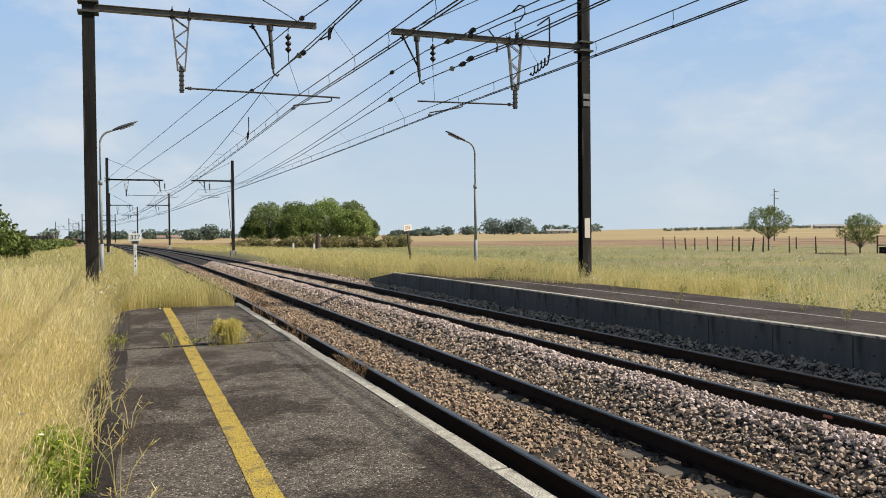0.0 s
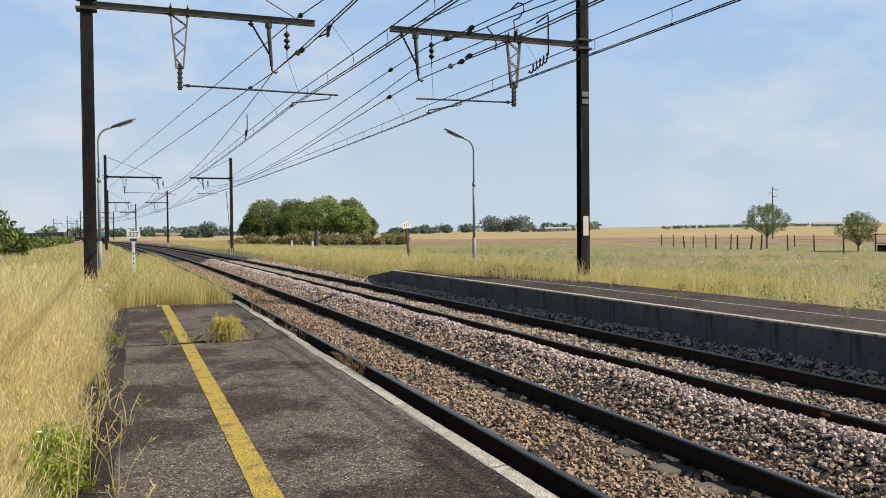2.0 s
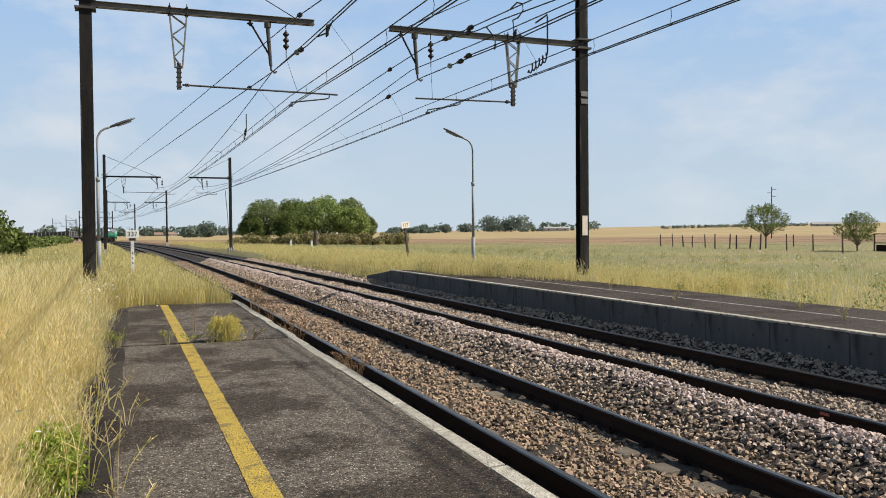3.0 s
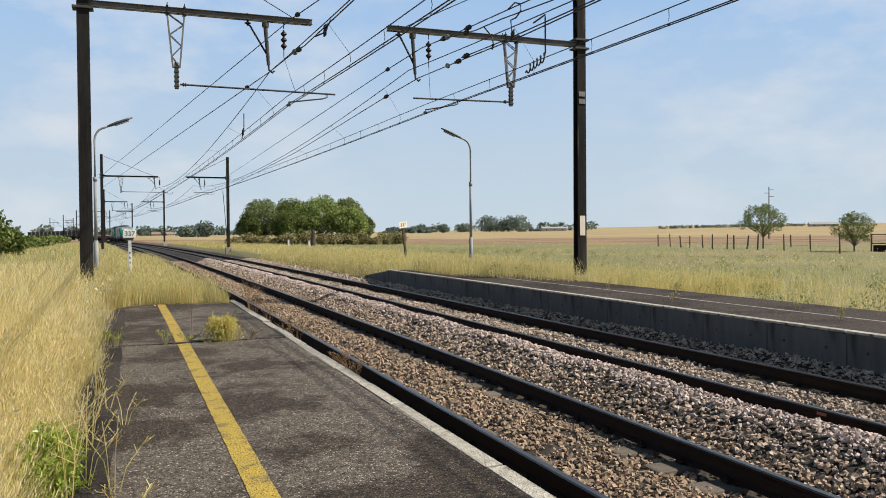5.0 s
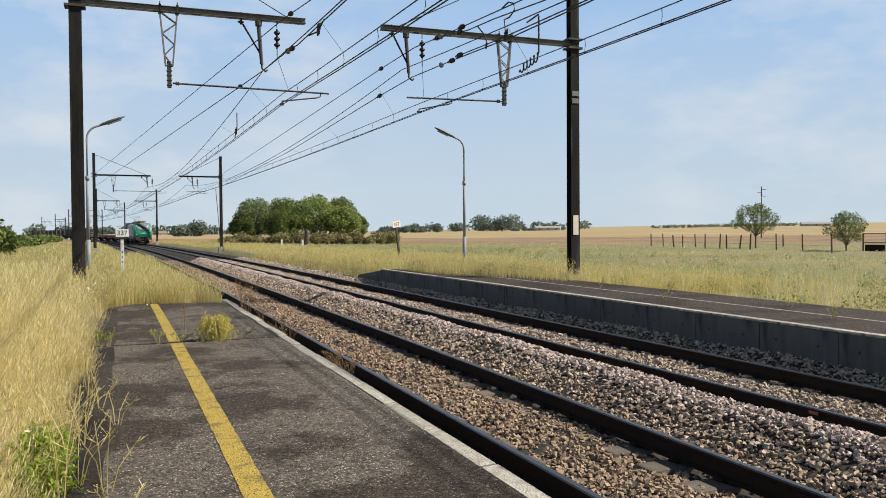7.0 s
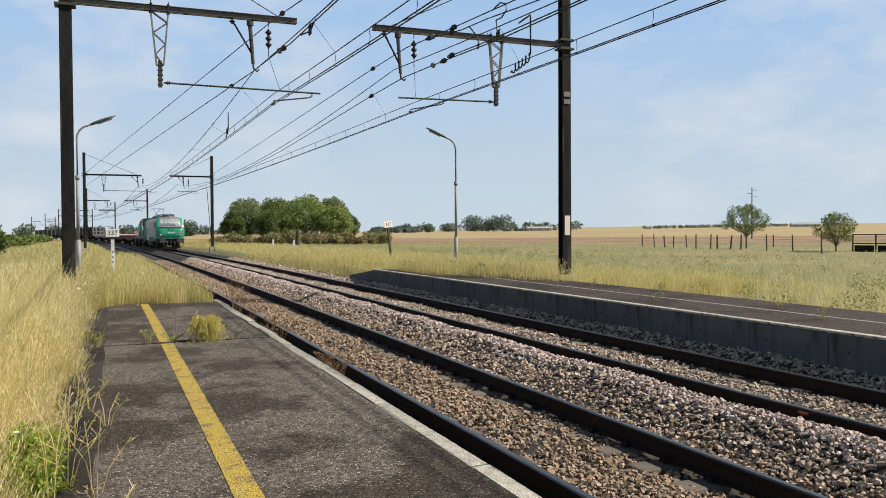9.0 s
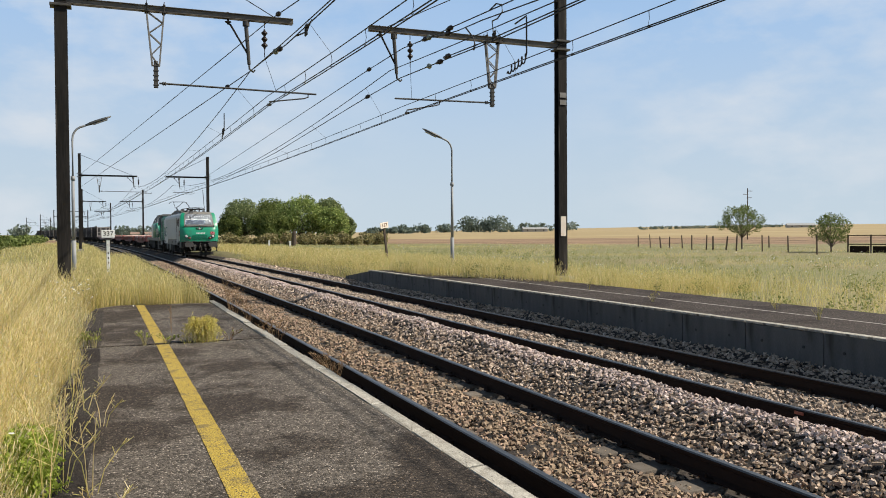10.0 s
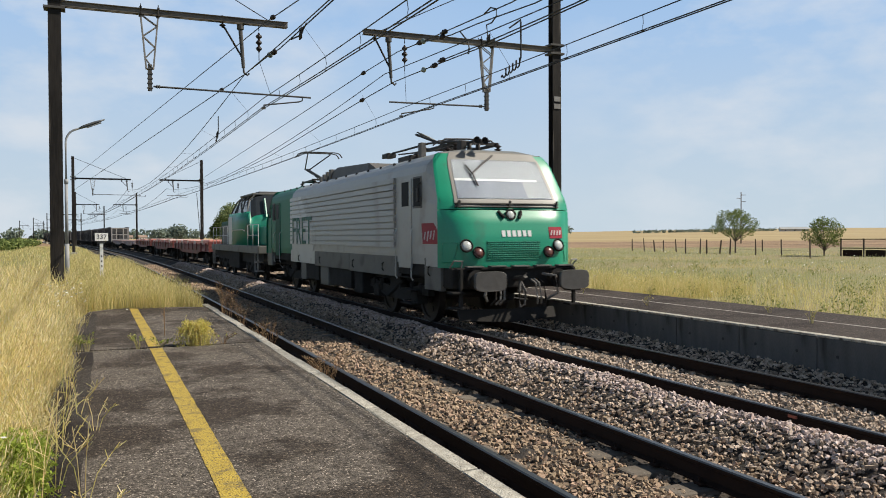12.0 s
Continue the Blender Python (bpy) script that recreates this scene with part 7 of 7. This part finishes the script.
# ---- grass ----
def build_grass(name, rng, x, y, z, height, width, mat, label, heads=0.3, lean=0.35, spikelets=1):
    """Bent tapering stalks, some with a seed head."""
    n = len(x)
    h = height * rng.uniform(0.55, 1.15, n)
    a, turn = rng.uniform(0, math.tau, n), rng.uniform(0, math.tau, n)
    l = lean * h * rng.uniform(0.1, 1.0, n)
    side = np.stack([np.cos(turn), np.sin(turn), np.zeros(n)], 1) * (width / 2)[:, None]
    base = np.stack([x, y, z], 1)
    way = np.stack([np.cos(a), np.sin(a), np.zeros(n)], 1)
    up = np.array([0, 0, 1.0])
    mid = base + way * (l * 0.3)[:, None] + up * (h * 0.55)[:, None]
    tip = base + way * l[:, None] + up * h[:, None]
    v = np.stack([base - side, base + side, mid - side * 0.8, mid + side * 0.8, tip], 1)
    f = np.array([[0, 1, 3], [0, 3, 2], [2, 3, 4]])[None] + 5 * np.arange(n)[:, None, None]
    v, f = v.reshape(-1, 3), f.reshape(-1, 3)
    k = np.where(rng.random(n) < heads)[0]
    if len(k):
        # a loose seed head: spikelets set off to alternate sides of the upper stalk
        t, w = tip[k], way[k]
        d = (w * 0.5 + up) / 1.12
        for j in range(spikelets):
            a2 = rng.uniform(0, math.tau, len(k))
            s2 = np.stack([np.cos(a2), np.sin(a2), np.zeros(len(k))], 1)
            hl = (0.10 * h[k])[:, None]
            c = t - d * hl * (0.75 * j) + s2 * (width[k] * 1.6 * (j > 0))[:, None]
            g = (d + s2 * 0.5 * (j > 0)) * hl * (1.0 if spikelets == 1 else 0.5)
            q = s2 * (width[k] * (0.75 if spikelets == 1 else 0.9))[:, None]
            q = np.stack([-q[:, 1], q[:, 0], q[:, 2]], 1)
            hv = np.stack([c - g, c + q, c + g, c - q], 1)
            hf = np.array([[0, 1, 2], [0, 2, 3]])[None] + 4 * np.arange(len(k))[:, None, None] + len(v)
            v, f = np.concatenate([v, hv.reshape(-1, 3)]), np.concatenate([f, hf.reshape(-1, 3)])
    return tagged(new(name, np_mesh(name, v, f, [mat])), label, "grass", kind="stuff")


def patchy(rng, x, y, scale, cut):
    """Keeps points where a slow noise is high."""
    s = np.sin(x / scale + 1.3 * np.sin(y / scale * 0.8)) + np.sin(y / scale * 1.1 + 0.7 * np.sin(x / scale * 1.3))
    return s + rng.normal(0, 0.6, len(x)) > cut


def far_edge(x, y):
    """Where the meadow begins: behind the far platform, and over its grassed-up end."""
    return bend(X2 + 1.8, y) + 2.45 * np.clip((25.0 - y) / 6.5, 0, 1) + 0.18 * np.sin(y * 2.7) * (y < 25)


def grow():
    rng = np.random.default_rng(12)
    # tall dry grass beside the near platform: a thin fringe at hand, a dense stand further on
    n = 44000
    y = 1.2 + 10 * rng.random(n) ** 1.2
    y[:6000] = 1.2 - 8.0 * rng.random(6000) ** 1.6
    x = -0.42 - rng.gamma(1.6, 0.55, n) * (0.5 + np.maximum(y, 1) * 0.14) + 0.10 * np.sin(y * 2.1)
    build_grass("tall_grass", rng, x, y, terrain(x, y) - 0.02, 0.84 * np.clip(0.50 + (-0.35 - x) * 0.55, 0.5, 1.15) * (0.92 + 0.22 * np.sin(x * 4.1 + 1.7 * np.sin(y * 2.3)) * np.sin(y * 3.3)), 0.0024 + 0.0002 * np.maximum(y, 1), M_STRAW_PALE,
                "tall dry straw-coloured grass beside the platform", 0.5, 0.62, 4)
    n = 36000
    y = 9.5 + 16 * rng.random(n) ** 1.2
    x = -0.40 - rng.gamma(1.6, 0.55, n) * (0.5 + y * 0.14) + 0.10 * np.sin(y * 2.1)
    build_grass("tall_grass", rng, x, y, terrain(x, y) - 0.02, np.full(n, 0.82) * np.clip(0.55 + (-0.35 - x) * 0.5, 0.55, 1.12), 0.0026 + 0.0002 * y, M_STRAW_PALE,
                "tall dry straw-coloured grass beside the platform", 0.45, 0.5)
    n = 16000
    y = 1.2 + 30 * rng.random(n) ** 1.4
    y[:2500] = 1.2 - 8.0 * rng.random(2500) ** 1.6
    x = -0.35 - rng.gamma(1.5, 0.6, n) * (0.4 + np.maximum(y, 1) * 0.16)
    build_grass("green_undergrowth", rng, x, y, terrain(x, y) - 0.02, 0.46 * (0.8 + 0.5 * np.sin(x * 2.7 + y * 1.9) * np.sin(y * 1.3)), 0.005 + 0.0003 * np.maximum(y, 1), M_MEADOW, "greenish undergrowth between dry stalks", 0.1, 0.5)
    # wide left verge
    n = 32000
    y = 22 + 130 * rng.random(n) ** 1.6
    x = bend(X1, y) - 3.0 - 26 * rng.random(n) ** 1.2
    build_grass("verge_grass", rng, x, y, terrain(x, y) - 0.05, np.full(n, 0.48), 0.0045 + 0.0003 * y, M_STRAW, "dry golden grass on the verge", 0.3, 0.5)
    n = 22000
    y = 24 + 120 * rng.random(n) ** 1.5
    x = bend(X1, y) - 3.6 - 24 * rng.random(n)
    k = patchy(rng, x, y, 4.0, -0.5)
    build_grass("verge_grass", rng, x[k], y[k], terrain(x[k], y[k]) - 0.05, np.full(k.sum(), 0.46), 0.005 + 0.00032 * y[k], M_MOWN, "greenish grass on the verge", 0.2, 0.4)
    # grass that has grown over the platform's end
    n = 30000
    y = 18.5 + 36 * rng.random(n) ** 1.7
    x = bend(2.05, y) - 4.4 * rng.random(n) ** 1.15
    lim = 18.6 + 0.35 * np.sin(x * 5) + 0.2 * rng.normal(size=n)
    k = y > lim
    x, y = x[k], y[k]
    zz = np.where((y < 22) & (x > -0.4), P1 - 0.1, terrain(x, y) - 0.03)
    zz = np.maximum(zz, 0.08)
    build_grass("tall_grass", rng, x, y, zz, np.full(len(x), 0.60) * np.clip(0.6 + 0.5 * (bend(2.3, y) - x), 0.5, 1.1), 0.0028 + 0.0002 * y, M_STRAW,
                "tall dry grass overgrowing the platform's end", 0.4, 0.4)
    n = 7000
    y = 18.7 + 14 * rng.random(n)
    x = bend(1.9, y) - 4.0 * rng.random(n)
    build_grass("green_undergrowth", rng, x, y, np.maximum(np.where((y < 22) & (x > -0.4), P1 - 0.1, terrain(x, y) - 0.03), 0.08), np.full(n, 0.48), 0.004 + 0.0003 * y, M_MEADOW,
                "greenish grass at the platform's end", 0.2, 0.4)
    # meadow behind the far platform
    n = 90000
    y = 2 + 118 * rng.random(n) ** 1.25
    x = bend(X2 + 4.2, y) + (2 + 58 * rng.random(n)) * rng.random(n) ** 0.9
    edge = far_edge(x, y)
    k = (field_depth(x, y) < 0) & (x > edge + rng.gamma(1.5, 0.15, n))
    x, y = x[k], y[k]
    out = x - edge[k]                        # how far out into the meadow
    g = patchy(rng, x, y, 3.1, 1.5 - np.clip((out - 2) / 9, 0, 1) * 2.0)
    zz = np.where((y < 29) & (x < bend(X2 + 4.4, y)), P2 - 0.02, terrain(x, y) - 0.05)
    low = 0.58 - 0.34 * np.clip((out - 4) / 12, 0, 1)
    wide = 0.0034 + 0.00026 * np.hypot(x, y)
    for sel, mat, nm in ((~g, M_STRAW, "dry golden meadow grass behind the far platform"), (g, M_MOWN, "short greenish meadow grass behind the far platform")):
        build_grass("meadow_grass", rng, x[sel], y[sel], zz[sel], low[sel] * (0.85 + 0.3 * np.sin(x[sel] * 1.3) * np.sin(y[sel] * 1.7)), wide[sel], mat, nm, 0.3, 0.55)
    n = 42000
    y = 17.5 + 45 * rng.random(n) ** 1.6
    x = bend(X2 + 2.0, y) + np.where(y < 29, 0.1, 0.0) + 7 * rng.random(n) ** 1.3
    k = x > far_edge(x, y) + rng.gamma(1.5, 0.15, n)
    x, y = x[k], y[k]
    n = len(x)
    zz = np.where((y < 29) & (x < bend(X2 + 4.4, y)), P2 - 0.02, terrain(x, y) - 0.05)
    build_grass("verge_grass", rng, x, y, zz, np.full(n, 0.56), 0.0032 + 0.00022 * y, M_STRAW, "dry grass along the far platform", 0.4, 0.55)
    # right verge of the line further on
    n = 22000
    y = 33 + 130 * rng.random(n) ** 1.5
    x = bend(X2 + 3.1, y) + 9 * rng.random(n) ** 1.2
    build_grass("verge_grass", rng, x, y, terrain(x, y) - 0.05, np.full(n, 0.45), 0.0045 + 0.00028 * y, M_STRAW, "dry grass on the verge", 0.3, 0.5)
    # broad-leaved weeds among the meadow grass
    n = 420
    y = 4 + 62 * rng.random(n) ** 1.2
    x = far_edge(y, y) + 0.4 + 22 * rng.random(n) ** 1.3
    y[:70] = 3 + 26 * rng.random(70)
    x[:70] = -0.7 - 0.12 * y[:70] - 1.2 * rng.random(70)
    zz = np.where((y < 29) & (x > 5) & (x < bend(X2 + 4.4, y)), P2, terrain(x, y))
    v, f = leaf_cloud(rng, np.stack([x, y, zz + 0.22], 1), rng.uniform(0.12, 0.34, n), 22000, 0.028)
    tagged(new("meadow_weeds", np_mesh("meadow_weeds", v, f, [M_HERB])), "broad-leaved green weeds among the meadow grass", "weeds", kind="stuff")
    # umbels
    n = 1500
    y = 6 + 60 * rng.random(n)
    x = bend(X2 + 4.6, y) + 24 * rng.random(n)
    y[:120], x[:120] = 3 + 18 * rng.random(120), -0.5 - 1.6 * rng.random(120)
    y[120:240], x[120:240] = rng.normal(18.2, 1.6, 120), rng.normal(-0.75, 0.35, 120)
    z = terrain(x, y) + rng.uniform(0.4, 0.75, n)
    r = rng.uniform(0.02, 0.05, n)
    r *= np.where(np.arange(n) < 240, 0.5, 0.6)
    tilt = rng.uniform(-0.7, 0.7, (2, n))
    ang = np.arange(6) * math.tau / 6
    v = np.stack([np.stack([x + r * math.cos(a), y + r * math.sin(a), z + r * (tilt[0] * math.cos(a) + tilt[1] * math.sin(a))], 1) for a in ang], 1)
    f = np.array([[0, 1, 2], [0, 2, 3], [0, 3, 4], [0, 4, 5]])[None] + 6 * np.arange(n)[:, None, None]
    tagged(new("wild_flowers", np_mesh("wild_flowers", v.reshape(-1, 3), f.reshape(-1, 3), [M_FLOWER])), "white umbel flowers scattered in the grass", "flowers", kind="stuff")


grow()


def build_weed(name, x, y, z, height, spread, stems, mat, label, seed, leaves=0, leaf=0.012, leaf_mat=None, foot=0.02):
    """A weed of thin branching stems, with blossoms or leaves on the upper half."""
    rng = random.Random(seed)
    w = thing(name, pose(x, y, z), label, "weed", "weeds on the platform")
    bm = bmesh.new()
    tips = []
    for _ in range(stems):
        a, l, h = rng.uniform(0, math.tau), rng.uniform(0.2, 1.0) * spread, height * rng.uniform(0.6, 1.05)
        fo = foot * rng.random()
        p = [Vector((fo * math.cos(a), fo * math.sin(a), -0.02)), Vector(((fo + l * 0.3) * math.cos(a), (fo + l * 0.3) * math.sin(a), h * 0.55)), Vector((l * math.cos(a), l * math.sin(a), h))]
        tube(bm, p, 0.0026, 4)
        tips.append((p[1], p[2]))
        if leaves > 1000:
            tips.append((p[0].lerp(p[1], 0.3) + Vector((l * 0.5 * math.cos(a), l * 0.5 * math.sin(a), 0)), p[1]))
        for _ in range(3):
            f = rng.uniform(0.2, 0.9)
            q = p[1].lerp(p[2], f)
            e = q + Vector((rng.uniform(-1, 1), rng.uniform(-1, 1), rng.uniform(0.2, 1))) * height * 0.16
            tube(bm, [q, e], 0.002, 3)
            tips.append((q, e))
    part("stalk", bm, mat, w)
    if leaves:
        nr = np.random.default_rng(seed)
        cs = [tuple(a.lerp(b, rng.random())) for a, b in tips]
        v, f = leaf_cloud(nr, cs, [height * 0.07] * len(cs), leaves, leaf)
        ob = new("blossom", np_mesh("blossom", v, f, [leaf_mat or mat]))
        ob.parent = w
    return w


build_weed("flowering_weed", 1.17, 11.86, P1 - 0.02, 0.36, 0.17, 170, M_STRAW, "clump of yellow-flowering weed in the platform's crack", 1, 6500, 0.0085, M_YFLOWER, 0.25)
for i, (x, y, h, s, c, n) in enumerate([(0.42, 11.86, 0.22, 0.22, 12, 60), (0.70, 11.88, 0.16, 0.2, 10, 70), (-0.22, 11.85, 0.26, 0.12, 12, 50), (-0.36, 11.83, 0.22, 0.12, 10, 80),
                                       (-0.30, 11.9, 0.2, 0.1, 8, 60), (1.55, 11.9, 0.2, 0.25, 9, 20), (0.85, 13.2, 0.45, 0.05, 3, 0)]):
    build_weed("crack_weed", x, y, P1 - 0.02, h, s, c, M_RUSTWEED if i > 4 else M_MEADOW, "sparse weed in the platform's crack", 10 + i, n, 0.014, M_GREEN)
for i, (x, y, h) in enumerate([(2.35, 12.6, 0.34), (2.33, 13.3, 0.3), (2.36, 9.1, 0.30), (2.38, 9.4, 0.24), (2.3, 15.0, 0.5), (2.3, 16.8, 0.6), (2.35, 18.0, 0.7)]):
    build_weed("dry_weed", x, y, P1 - 0.25, h + 0.12, 0.3, 12, M_RUSTWEED, "dry reddish weed at the platform's edge", 30 + i, 50, 0.014)
for i, (x, y, h) in enumerate([(-0.34, 4.9, 0.75), (-0.28, 5.3, 0.62), (-0.30, 6.3, 0.6), (-0.36, 7.0, 0.5), (-0.33, 8.3, 0.55), (-0.12, 5.1, 0.5), (-0.08, 6.9, 0.32), (-0.22, 7.6, 0.45), (-0.05, 4.4, 0.35)]):
    build_weed("dry_weed", x, y, P1 - 0.05, h, 0.24, 4, M_STRAW_PALE, "dry branching stalk beside the platform", 50 + i, 24, 0.007, M_STRAW_PALE)
for i, (x, y, h) in enumerate([(-0.46, 5.15, 0.30), (-0.52, 5.6, 0.34), (-0.50, 6.0, 0.30)]):
    build_weed("leafy_weed", x, y, float(terrain(np.array([x]), np.array([y]))[0]), h + 0.12, 0.16, 40, M_GREEN, "bright green leafy weed beside the platform", 90 + i, 1600, 0.013, M_GREEN, 0.2)
for i, (x, y, h) in enumerate([(10.2, 9.6, 0.22), (10.9, 11.2, 0.18), (10.4, 8.0, 0.25), (9.9, 13.4, 0.2), (11.3, 15.2, 0.3), (10.7, 17.0, 0.28)]):
    build_weed("crack_weed", x, y, P2 - 0.02, h, 0.12, 9, M_MEADOW, "thin pale weed on the far platform", 70 + i, 30, 0.012, M_STRAW)


motions()
